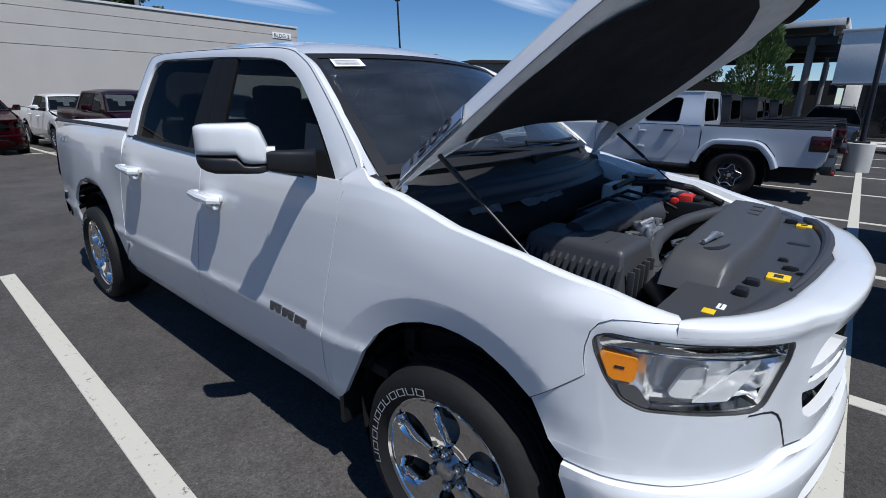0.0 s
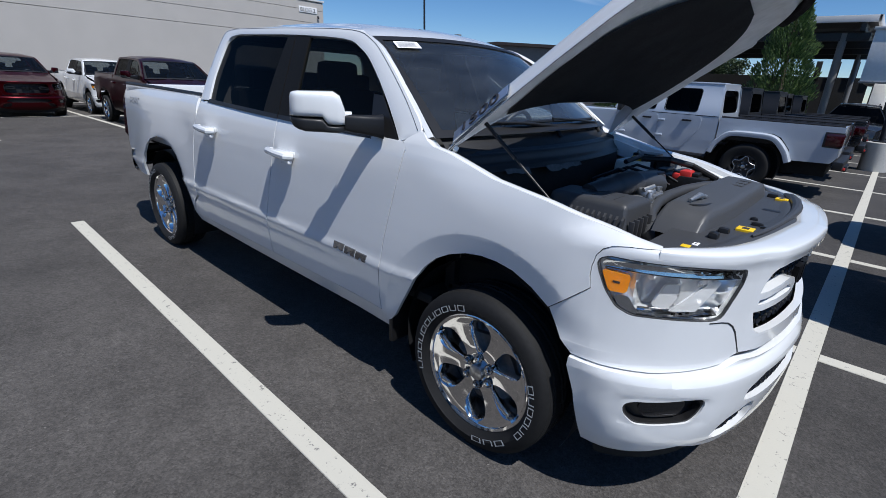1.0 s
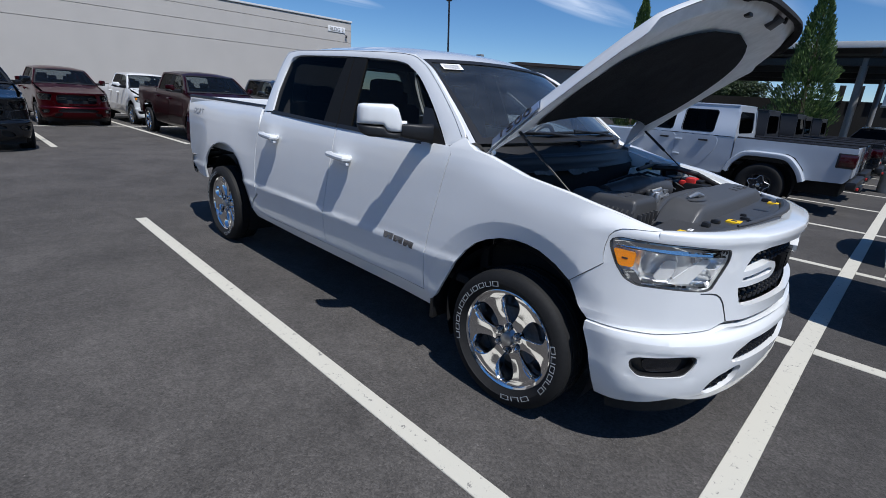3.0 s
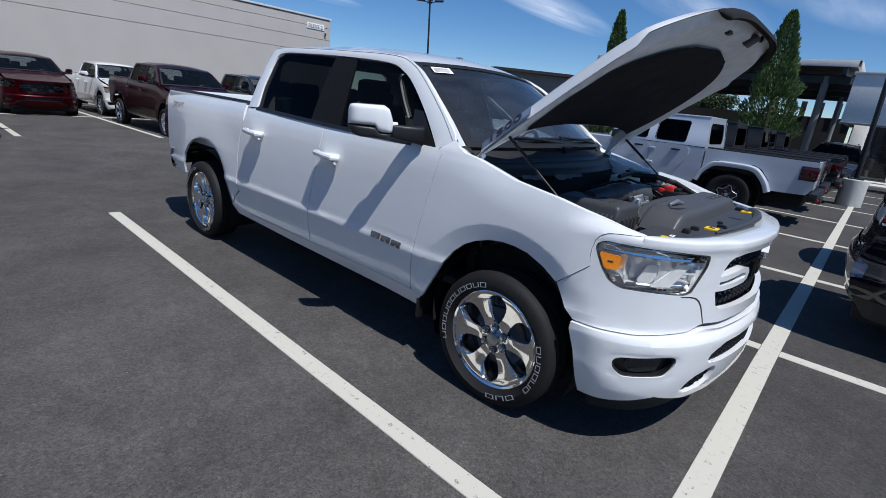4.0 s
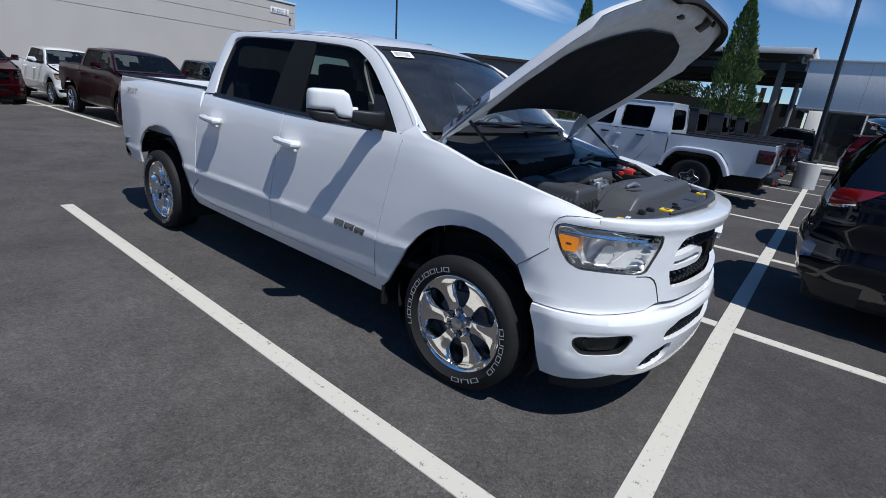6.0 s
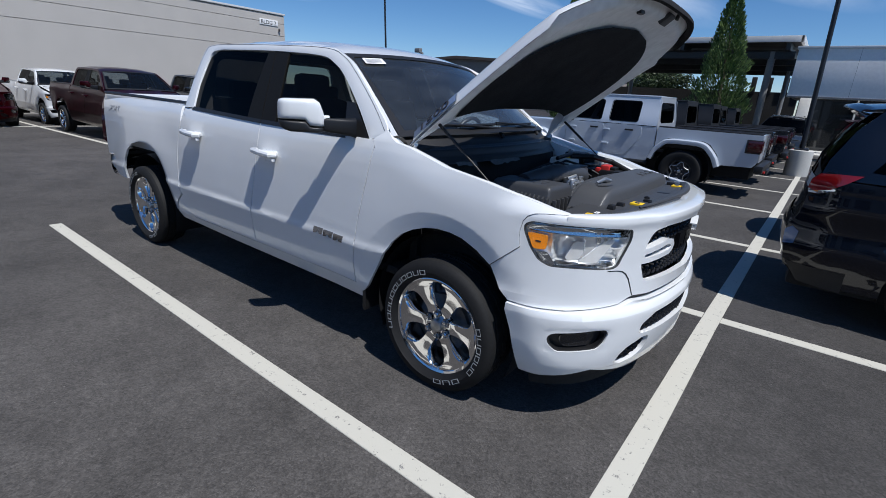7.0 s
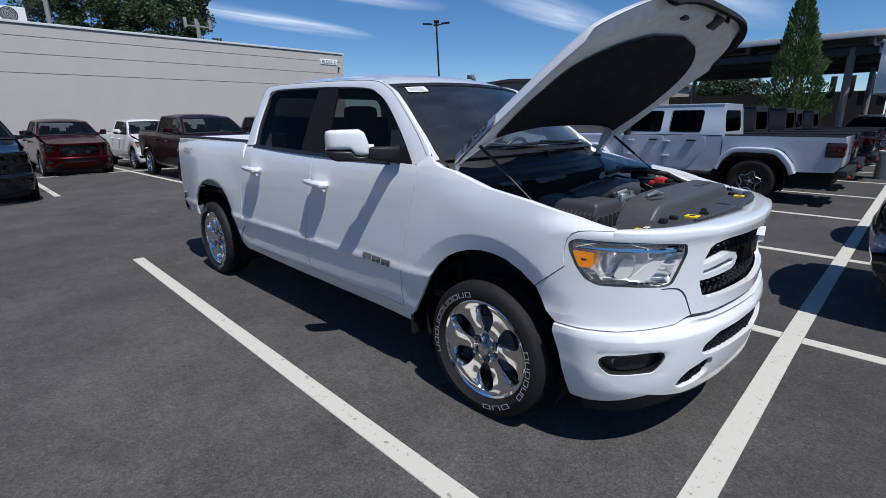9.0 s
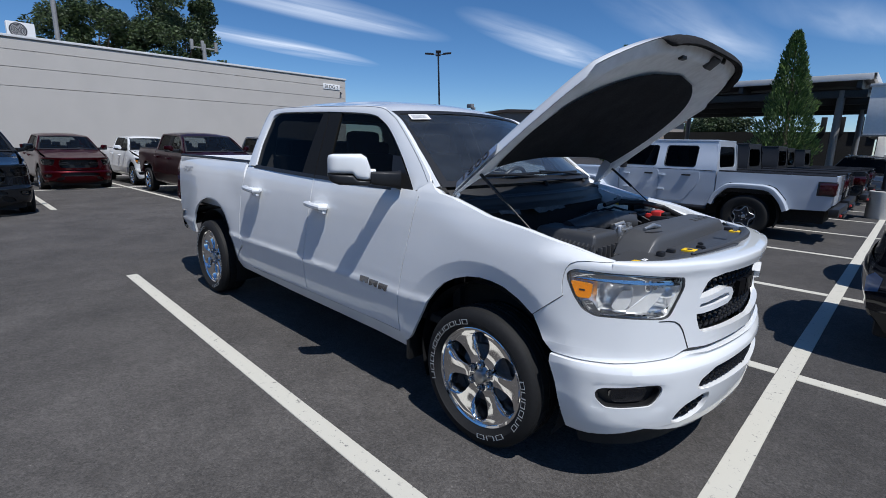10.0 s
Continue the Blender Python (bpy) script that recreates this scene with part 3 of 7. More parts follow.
GRILLE = both([(1.1475, 0.8694), (1.1594, 0.9625), (1.1961, 1.036), (1.3044, 1.050), (S_END, 1.046)]) + [(s, z) for s, z in both([(1.1801, 0.7826), (1.3362, 0.776), (S_END, 0.770)])[::-1]]
FASCIA = both([(0.4304, 0.6690), (0.3825, 0.7156), (0.319, 0.820), (0.4639, 0.9413), (0.4557, 0.9850), (0.4555, 1.0206), (0.4643, 1.0630), (0.4839, 1.0882), (0.5154, 1.1035), (0.5675, 1.1085), (0.6881, 1.1135), (0.705, 1.100), (0.74, 1.087), (1.2, 1.087), (S_END, 1.087)]) + both([(0.5877, 0.6653), (0.7231, 0.6653), (0.8639, 0.6734), (1.0257, 0.6835), (1.0944, 0.706), (1.1275, 0.712), (1.36, 0.716), (S_END, 0.718)])[::-1]
BUMPER = both([(0.5176, 0.2932), (0.4979, 0.3610), (0.4646, 0.5229), (0.4284, 0.6244), (0.4304, 0.6610), (0.5884, 0.6591), (0.7225, 0.6591), (0.8620, 0.6673), (1.0245, 0.6758), (1.1094, 0.690), (1.3462, 0.692), (S_END, 0.692)]) + both([(0.6331, 0.2980), (0.7875, 0.3263), (0.8996, 0.3550), (0.9819, 0.3375), (1.0800, 0.3207), (1.3519, 0.2700), (S_END, 0.274)])[::-1]
FOG = [(0.6469, 0.5375), (0.6751, 0.5588), (0.8654, 0.5777), (0.9331, 0.5789), (0.9550, 0.5556), (0.9375, 0.5111), (0.9039, 0.4741), (0.7666, 0.4629), (0.6987, 0.4619), (0.6569, 0.4969)]
INTAKE = both([(1.1613, 0.5180), (1.1787, 0.5650), (1.2875, 0.608), (S_END, 0.622)]) + both([(1.2650, 0.505), (S_END, 0.500)])[::-1]
SCOOP = [(1.030, 0.372), (1.060, 0.424), (1.100, 0.455), (1.215, 0.486), (1.268, 0.484), (1.275, 0.455), (1.255, 0.405), (1.19, 0.372), (1.09, 0.356)]
DLO = [(-0.600, 1.318), (-0.605, 1.335), (-0.76, 1.50), (-0.95, 1.66), (-1.08, 1.735), (-1.25, 1.785), (-1.75, 1.814), (-2.30, 1.826), (-2.56, 1.824), (-2.655, 1.775), (-2.675, 1.55), (-2.655, 1.372)]
RING = [(-0.548, 1.330), (-0.468, 1.385), (-0.60, 1.51), (-0.84, 1.69), (-1.00, 1.785), (-1.20, 1.838), (-1.75, 1.860), (-2.35, 1.872), (-2.68, 1.868), (-2.775, 1.82), (-2.795, 1.60), (-2.812, 1.365)]


LAMP, FOG, SCOOP, INTAKE, GRILLE = rounded(LAMP, 0.010), rounded(FOG, 0.010), rounded(SCOOP, 0.009), rounded(INTAKE, 0.010), rounded(GRILLE, 0.016)


def mirrored(poly):
    return [(2 * S_END - s, z) for s, z in poly][::-1]


# ---- wheel ----
def wheel_meshes(R=0.382, W=0.135, rim_r=0.276, spokes=6, rim_mat=WHEELCHROME, marks=True):
    """A wheel about the y axis, its face to -y: rim, tyre, spokes, cap and nuts, as meshes to be shared."""
    got = {}
    def keep(name, bm, mat, sharp=35):
        ob = part(name, bm, mat, None, sharp=sharp)
        got[name] = ob.data
        bpy.data.objects.remove(ob)
    n = 160
    bm = bmesh.new()
    half = [(rim_r - 0.006, W * 0.74), (rim_r + 0.010, W * 0.86), (rim_r + 0.035, W * 0.97), (R - 0.068, W), (R - 0.050, W * 0.985), (R - 0.034, W * 0.95), (R - 0.018, W * 0.88), (R - 0.006, W * 0.77), (R - 0.002, W * 0.56), (R - 0.010, W * 0.54), (R - 0.010, W * 0.48), (R, W * 0.46), (R, W * 0.16), (R - 0.010, W * 0.14), (R - 0.010, W * 0.06), (R, W * 0.04)]
    prof = [(r, -h) for r, h in half] + [(r, h) for r, h in half[::-1]]
    rings = add_lathe(bm, prof, n)
    for i, (r, h) in enumerate(prof):
        depth = 0.006 if r > R - 0.001 else 0
        if depth:
            for k in range(n):
                if k % 5 == (0 if abs(h) > W * 0.3 else 2):
                    v = rings[i][k]
                    v.co.x *= (r - depth) / r
                    v.co.z *= (r - depth) / r
    keep("tyre", bm, RUBBER, 30)
    bm = bmesh.new()
    add_lathe(bm, [(rim_r - 0.004, -W * 0.70), (rim_r + 0.002, -W * 0.78), (rim_r - 0.004, -W * 0.80), (rim_r - 0.014, -W * 0.76), (rim_r - 0.022, -W * 0.60), (rim_r - 0.030, -W * 0.2), (rim_r - 0.036, W * 0.7)], 72)
    keep("rim", bm, rim_mat)
    # one spoke, a broad bar that opens towards the hub and the lip, with chamfered flanks
    bm = bmesh.new()
    k = rim_r / 0.268
    us = [0.030, 0.055, 0.074, 0.086, 0.098, 0.118, 0.150, 0.180, 0.205, 0.222, 0.233, 0.243, 0.254]
    wide = {6: [30, 30, 30, 28, 23.5, 19, 16, 15.5, 17.5, 21, 25, 30, 30], 5: [36, 36, 34, 30, 25, 20, 17, 17, 19, 22, 26, 36, 36]}[spokes]
    face = [-0.074, -0.076, -0.080, -0.079, -0.076, -0.076, -0.080, -0.085, -0.089, -0.092, -0.094, -0.097, -0.099]
    rows = []
    for u, w, y in zip(us, wide, face):
        row = []
        for f, dy in ((-1.02, 0.070), (-1.0, 0.045), (-0.86, 0.008), (-0.76, 0.0), (-0.20, 0.002), (0.20, 0.002), (0.76, 0.0), (0.86, 0.008), (1.0, 0.045), (1.02, 0.070)):
            a = radians(w * f)
            row.append(bm.verts.new((u * k * math.sin(a), y * W / 0.1375 + dy, u * k * math.cos(a))))
        rows.append(row)
    for a, b in zip(rows, rows[1:]):
        for j in range(9):
            bm.faces.new((a[j], a[j + 1], b[j + 1], b[j]))
    keep("spoke", bm, rim_mat, 28)
    bm = bmesh.new()
    add_lathe(bm, [(0.001, -0.106), (0.022, -0.105), (0.034, -0.100), (0.038, -0.090), (0.038, -0.070)], 28)
    keep("centre_cap", bm, SATIN)
    bm = bmesh.new()
    add_lathe(bm, [(0.001, -0.104), (0.009, -0.103), (0.0115, -0.098), (0.0125, -0.07)], 6, centre=(0, 0, 0.068))
    keep("lug_nut", bm, CHROME, 25)
    bm = bmesh.new()
    add_lathe(bm, [(0.001, -0.0835), (0.018, -0.0835), (0.0215, -0.0865), (0.0225, -0.0840)], 16, centre=(0, 0, 0.068))
    keep("nut_well", bm, DARKCHROME, 40)
    bm = bmesh.new()
    add_lathe(bm, [(0.001, -0.012), (0.07, -0.014), (0.075, -0.028), (0.165, -0.028), (0.170, -0.010), (rim_r - 0.034, 0.03)], 40)
    keep("brake_disc", bm, plain("brake_iron", (0.10, 0.10, 0.105), 0.45, 0.7, grain=0.2, scale=60))
    # pale outlined bars in arcs on the sidewall
    for number, (a0, a1, count, h) in enumerate([(100, 200, 11, 0.031), (20, -35, 6, 0.030), (-48, -85, 3, 0.030)] if marks else []):
        bm = bmesh.new()
        for i in range(count):
            mid = radians(a0 + (a1 - a0) * (i + 0.5) / count)
            w = radians(abs(a1 - a0) / count) * 0.40
            t = 0.0032
            for lo, hi, ra, rb in ((-w, w, 0.004, 0.004 + t), (-w, w, h - t, h), (-w, -w * 0.72, 0.004, h), (w * 0.72, w, 0.004, h)):
                if i % 3 == 1 and ra > 0.01:
                    continue
                q = [(R - 0.086 + rr, mid + aa) for rr, aa in ((ra, lo), (ra, hi), (rb, hi), (rb, lo))]
                bm.faces.new([bm.verts.new((r * math.cos(a), -W - 0.0012, r * math.sin(a))) for r, a in q])
        bmesh.ops.solidify(bm, geom=bm.faces[:], thickness=0.002)
        keep("sidewall_mark", bm, MARK)
        got["sidewall_mark %d" % number] = got.pop("sidewall_mark")
    return got


def put_wheel(meshes, parent, m, spokes=6, turn=0.0):
    """One wheel under a vehicle, from the shared meshes."""
    def child(name, up, mat4=None):
        ob = new(name, meshes[name])
        ob.parent = up
        if mat4 is not None:
            ob.matrix_basis = mat4
        return ob
    rim = new("wheel", meshes["rim"])
    rim.parent = parent
    rim.matrix_basis = m @ Matrix.Rotation(turn, 4, "Y")
    for name in ("tyre", "centre_cap", "brake_disc"):
        child(name, rim)
    for key in [k for k in meshes if k.startswith("sidewall_mark")]:
        mark = new("sidewall_mark", meshes[key])
        mark.parent = rim
        mark.matrix_basis = Matrix.Rotation(-turn, 4, "Y")
    for k in range(spokes):
        a = 2 * math.pi * k / spokes
        child("spoke", rim, Matrix.Rotation(a, 4, "Y"))
        for nm in ("lug_nut", "nut_well"):
            child(nm, rim, Matrix.Rotation(a + math.pi / spokes, 4, "Y"))
    return rim


PICKUP_WHEEL = wheel_meshes()


def arch_liner(bm, cx, flip, r=0.475, zc=0.41):
    sgn = 1 if flip else -1
    rows = []
    for k in range(0, 25):
        a = radians(-25 + 230 * k / 24)
        rows.append([bm.verts.new((cx + r * math.cos(a), sgn * y, zc + r * math.sin(a))) for y in (0.935, 0.80, 0.58)])
    for a, b in zip(rows, rows[1:]):
        for j in range(2):
            bm.faces.new((a[j], a[j + 1], b[j + 1], b[j]))
    bm.faces.new([row[2] for row in rows])


def windscreen(u, v, grow=0.0):
    """Across u from -1 to 1, up v from 0 to 1."""
    e0, e1 = Vector((-0.40, 0.885, 1.350)), Vector((-1.06, 0.700, 1.797))
    c0, c1 = Vector((-0.25, 0.0, 1.368)), Vector((-0.95, 0.0, 1.822))
    e, c = e0.lerp(e1, v), c0.lerp(c1, v)
    k = 1 - u * u
    return Vector((e.x + (c.x - e.x) * k, e.y * u, e.z + (c.z - e.z) * k + 0.012 * math.sin(math.pi * v)))


def roof_at(u, x):
    """The roof skin: across u, along x from the windscreen to the back; its edges meet the cab's side rails."""
    t = (x + 1.07) / (-2.78 + 1.07)
    front = -0.95 + (-1.06 + 0.95) * u * u
    xx = front + t * (-2.78 - front)
    edge_z = max(1.797, float(np.interp(-xx, [0.95, 1.06, 1.20, 1.45, 1.75, 2.35, 2.68, 2.78], [1.790, 1.800, 1.836, 1.850, 1.859, 1.871, 1.866, 1.850])))
    mid_z = max(edge_z + 0.018, float(np.interp(t, [0, 0.05, 0.14, 0.3, 0.5, 0.85, 1.0], [1.826, 1.858, 1.890, 1.916, 1.930, 1.922, 1.880])))
    yy = abs(house(xx, edge_z)[1]) - 0.001 if xx < -1.10 else 0.700 + (abs(house(-1.10, 1.81)[1]) - 0.701) * smooth(-1.06, -1.10, xx)
    k = 1 - abs(u) ** 2.4
    rib = 0.006 * (smooth(0.50, 0.55, abs(u)) - smooth(0.72, 0.78, abs(u))) * smooth(0.12, 0.2, t) * (1 - smooth(0.85, 0.93, t))
    return Vector((xx, yy * u, edge_z + (mid_z - edge_z) * k + rib))


HOOD_O, HOOD_TILT = Vector((-0.421, 0.0, 1.328)), 32.9


def hood_uv(t, v, sink=0.0, shrink=0.0):
    """The hood in its own plane: along u from the hinge, across y, lift w."""
    y = v * (0.857 - shrink)
    edge = abs(v)
    u0 = 0.375 * (1 - edge ** 8) + shrink * 1.0
    u1 = 1.345 - 0.36 * (edge ** 4.5) - shrink * 1.1
    u = u0 + (u1 - u0) * t
    w = float(np.interp(u, [0, 0.2, 0.45, 0.7, 0.9, 1.1, 1.22, 1.32, 1.40], [0.0, 0.022, 0.046, 0.064, 0.074, 0.075, 0.068, 0.063, 0.055]))
    w += 0.030 * (1 - v * v)
    # turned-down lip along the sides and the tip
    w -= max(0.070 * (1 - smooth(0.0, 0.075, (1 - edge) * 0.88)), 0.034 * (1 - smooth(0.0, 0.06, (1 - t) * 1.15)))
    w += 0.014 * (smooth(0.30, 0.36, edge) - smooth(0.40, 0.5, edge)) * (1 - smooth(0.9, 1.2, u))
    return u, y, w - sink


def hood_open(t, v, sink=0.0, shrink=0.0):
    u, y, w = hood_uv(t, v, sink, shrink)
    a = radians(HOOD_TILT)
    return HOOD_O + Vector((u * math.cos(a) - w * math.sin(a), y, u * math.sin(a) + w * math.cos(a)))


def hood_shut(t, v):
    y = v * (0.860 - 0.05 * t * t)
    front = np.interp(abs(y), [0, 0.31, 0.545, 0.66, 0.765, 0.86], [0.988, 0.962, 0.910, 0.868, 0.812, 0.70])
    back = -0.40 + 0.20 * (1 - v * v)
    x = back + (front - back) * t
    z = float(np.interp(x, [-0.42, -0.02, 0.24, 0.44, 0.62, 0.80, 1.0], [1.345, 1.262, 1.225, 1.182, 1.145, 1.118, 1.088])) + 0.055 * (1 - v * v) * (1 - 0.5 * t) + 0.02 * (smooth(0.3, 0.38, abs(v)) - smooth(0.42, 0.55, abs(v))) * (1 - t)
    return Vector((x, y, z))


def cover_edge(y):
    """Front edge of the radiator cover, at a distance y from the middle."""
    return sum(float(np.interp(y + d, [0, 0.28, 0.5, 0.64, 0.75, 0.84], [0.912, 0.876, 0.838, 0.798, 0.732, 0.645])) for d in (-0.03, 0, 0.03)) / 3


def nose_strip(car, paint, word):
    """The strip across the nose, from the cover's edge over to the fascia."""
    bm = bmesh.new()
    rows = []
    for s in steps(0.675, 2 * S_END - 0.675, 110):
        o = Vector(skin(s, 1.086, -0.004))
        y = o.y * (0.830 / 0.865)
        i = Vector((cover_edge(abs(y)) - 0.012, y, 1.106))
        rows.append([bm.verts.new(o.lerp(i, f) + Vector((0, 0, h - (o.z + (i.z - o.z) * f)))) for f, h in ((0.0, 1.086), (0.008, 1.102), (0.030, 1.1095), (0.07, 1.1125), (0.35, 1.117), (0.65, 1.119), (0.90, 1.117), (0.97, 1.113), (1.0, 1.098))])
    for a, b in zip(rows, rows[1:]):
        for j in range(8):
            bm.faces.new((a[j], a[j + 1], b[j + 1], b[j]))
    part("nose_strip", bm, paint, car, f"{word} strip across the nose above the grille", sharp=50)


def seat(parent, x, y, name="seat"):
    bm = bmesh.new()
    add_box(bm, (x - 0.25, y - 0.26, 0.78), (x + 0.26, y + 0.26, 0.94), 0.05)
    add_box(bm, (-0.09, -0.25, 0.0), (0.09, 0.25, 0.66), 0.06, Matrix.Translation((x - 0.26, y, 0.86)) @ Matrix.Rotation(radians(-14), 4, "Y"))
    ob = part(name, bm, CLOTH, parent, "dark cloth seat")
    bm = bmesh.new()
    add_box(bm, (x - 0.49, y - 0.14, 1.50), (x - 0.38, y + 0.14, 1.68), 0.045)
    add_tube(bm, [(x - 0.43, y - 0.06, 1.42), (x - 0.43, y - 0.06, 1.54)], 0.008, 6)
    add_tube(bm, [(x - 0.43, y + 0.06, 1.42), (x - 0.43, y + 0.06, 1.54)], 0.008, 6)
    part("headrest", bm, CLOTH, ob)
    return ob


def mesh_cells(name, poly, parent, depth, holes=(), cell=(0.052, 0.033)):
    """A grille of staggered six-sided cells within an outline."""
    bm = bmesh.new()
    lo, hi = [min(p[k] for p in poly) for k in (0, 1)], [max(p[k] for p in poly) for k in (0, 1)]
    row, z = 0, lo[1]
    while z < hi[1]:
        s = lo[0] + (cell[0] / 2 if row % 2 else 0)
        while s < hi[0]:
            if inside((s, z), poly) and not any(inside((s, z), h) for h in holes):
                ring = []
                for f, d in ((0.50, depth), (0.46, depth + 0.016), (0.26, depth + 0.006)):
                    ring.append([bm.verts.new(skin(s + f * cell[0] * math.cos(a) * 1.05, z + f * cell[1] * math.sin(a) * 1.1, d)) for a in (math.pi * k / 3 for k in range(6))])
                for a, b in zip(ring, ring[1:]):
                    for k in range(6):
                        bm.faces.new((a[k], a[(k + 1) % 6], b[(k + 1) % 6], b[k]))
            s += cell[0]
        z += cell[1] * 0.86
        row += 1
    return part(name, bm, GLOSSBLACK, parent, "black honeycomb grille mesh", sharp=20)


def pickup(name, m, paint, label, group="", opened=False, fine=False, trim=CHROME):
    """A crew cab pickup, its front axle over the origin, its nose to +x."""
    car = thing(name, m, label, "pickup truck", group)
    word = label.split()[0]
    # flanks
    for flip in (False, True):
        near = {"ds": 0.035, "dz": 0.022} if fine and not flip else {}
        rings = [[(cx + ARCH_RING * math.cos(radians(a)), 0.41 + ARCH_RING * math.sin(radians(a))) for a in range(0, 181, 6)] for cx in (0.0, -3.60)] if near else []
        panel("fender", FENDER, skin, paint, car, f"{word} painted front fender", flip=flip, creases=rings[:1], **near)
        panel("rocker_panel", ROCKER, skin, paint, car, f"{word} painted sill", out=-0.004, flip=flip)
        panel("bed_side", BED, skin, paint, car, f"{word} painted cargo bed side", flip=flip, creases=rings[1:], **near)
        doors = []
        for nm, poly in (("front_door", DOOR_F), ("rear_door", DOOR_R)):
            doors.append(panel(nm, poly, skin, paint, car, f"{word} painted shut door", flip=flip, **(dict(near, ds=0.08) if near else {})))
        sg = 1 if flip else -1
        for door, hx, hz in ((doors[0], -1.52, 1.145), (doors[1], -2.54, 1.180)):
            bm = bmesh.new()
            y = sg * 1.022
            add_tube(bm, [(hx - 0.115, sg * 0.985, hz + 0.005), (hx - 0.10, y, hz + 0.006), (hx, y + sg * 0.008, hz), (hx + 0.09, y, hz - 0.006), (hx + 0.115, sg * 0.985, hz - 0.008)], [0.016, 0.021, 0.022, 0.024, 0.018], 10)
            add_box(bm, (hx + 0.03, sg * 1.0 - 0.018, hz - 0.050), (hx + 0.11, sg * 1.0 + 0.012, hz - 0.028), 0.008)
            add_box(bm, (hx - 0.095, min(sg * 0.955, sg * 1.020), hz - 0.019), (hx + 0.095, max(sg * 0.955, sg * 1.020), hz + 0.018), 0.012)
            part("door_handle", bm, paint, door, f"{word} painted door handle")
        # side of the cab round the windows
        bm = bmesh.new()
        loops = []
        for f, o in ((0.0, -0.035), (0.0, -0.006), (0.03, 0.0), (0.5, 0.006), (0.97, 0.0), (1.0, -0.006), (1.0, -0.04)):
            loop = []
            for (ax, az), (bx, bz) in zip(RING, DLO):
                x, z = ax + (bx - ax) * f, az + (bz - az) * f
                p = Vector(house(x, z, o))
                if flip:
                    p.y = -p.y
                loop.append(p)
            fineloop = []
            for i in range(len(loop) - 1):
                p0, p1, p2, p3 = loop[max(i - 1, 0)], loop[i], loop[i + 1], loop[min(i + 2, len(loop) - 1)]
                for t in (0, 0.25, 0.5, 0.75):
                    fineloop.append(0.5 * ((2 * p1) + (p2 - p0) * t + (2 * p0 - 5 * p1 + 4 * p2 - p3) * t * t + (3 * p1 - p0 - 3 * p2 + p3) * t ** 3))
            fineloop.append(loop[-1])
            loops.append([bm.verts.new(p) for p in fineloop])
        for a, b in zip(loops, loops[1:]):
            for j in range(len(a) - 1):
                bm.faces.new((a[j], a[j + 1], b[j + 1], b[j]))
        part("cab_side", bm, paint, car, f"{word} painted cab pillars and roof rail")
        # seam between the roof and the cab side
        seam_path = []
        for (ax, az), (bx, bz) in list(zip(RING, DLO))[1:11]:
            q = Vector(house(ax + (bx - ax) * 0.16, az + (bz - az) * 0.13, 0.0022))
            seam_path.append((q.x, -q.y if flip else q.y, q.z))
        soft_path = []
        for i in range(len(seam_path) - 1):
            p0, p1, p2, p3 = (Vector(seam_path[k]) for k in (max(i - 1, 0), i, i + 1, min(i + 2, len(seam_path) - 1)))
            soft_path += [0.5 * ((2 * p1) + (p2 - p0) * t + (2 * p0 - 5 * p1 + 4 * p2 - p3) * t * t + (3 * p1 - p0 - 3 * p2 + p3) * t ** 3) for t in (0, 0.25, 0.5, 0.75)]
        tube("roof_seam", soft_path + [seam_path[-1]], 0.0014, GREYPLASTIC, car, 6, "thin dark seam under the roof")
        # glass and black trim
        split = lambda lo, hi: [p for p in DLO if lo <= p[0] <= hi]
        rear = [(-1.845, 1.355), (-1.835, 1.806)] + split(-2.7, -1.9) + [(-2.645, 1.368)]
        front = [(-1.60, 1.797), (-1.515, 1.350)] + [(-0.615, 1.325)] + split(-1.45, -0.604)
        g = panel("rear_door_glass", rear, house, TINT, doors[1], "dark tinted side window", out=-0.012, thick=0.004, flip=flip)
        g.visible_shadow = False
        g = panel("front_door_glass", front, house, SMOKE, doors[0], "lightly tinted side window", out=-0.012, thick=0.004, flip=flip)
        g.visible_shadow = False
        panel("pillar_trim", [(-1.850, 1.350), (-1.840, 1.808), (-1.755, 1.812), (-1.71, 1.60), (-1.672, 1.350)], house, PILLARBLACK, doors[1], "satin black window pillar", out=-0.004, flip=flip)
        panel("pillar_trim", [(-1.664, 1.350), (-1.70, 1.60), (-1.747, 1.812), (-1.595, 1.804), (-1.55, 1.60), (-1.508, 1.348)], house, PILLARBLACK, doors[0], "satin black window pillar", out=-0.004, flip=flip)
        panel("belt_trim", [(-0.585, 1.306), (-0.60, 1.330), (-1.62, 1.352), (-1.655, 1.352), (-1.655, 1.328)], house, BLACK, doors[0], "black belt line trim", out=0.004, flip=flip, dz=0.1)
        panel("belt_trim", [(-1.664, 1.328), (-1.664, 1.352), (-2.64, 1.380), (-2.67, 1.354)], house, BLACK, doors[1], "black belt line trim", out=0.004, flip=flip, dz=0.1)
        panel("quarter_trim", [(-0.605, 1.325), (-0.635, 1.362), (-0.79, 1.515), (-0.86, 1.52), (-0.80, 1.335)], house, BLACK, doors[0], "black mirror mount", out=-0.002, flip=flip)
        # mirror
        # a swept-back mirror: spine from its inner to its outer end
        inner_end, outer_end = Vector((-0.790, sg * 1.035, 0)), Vector((-0.955, sg * 1.262, 0))
        along = (outer_end - inner_end).normalized()
        ahead = Vector((-along.y * sg * -1, along.x * sg * -1, 0)) * (1 if (-along.y * sg * -1) > 0 else -1)
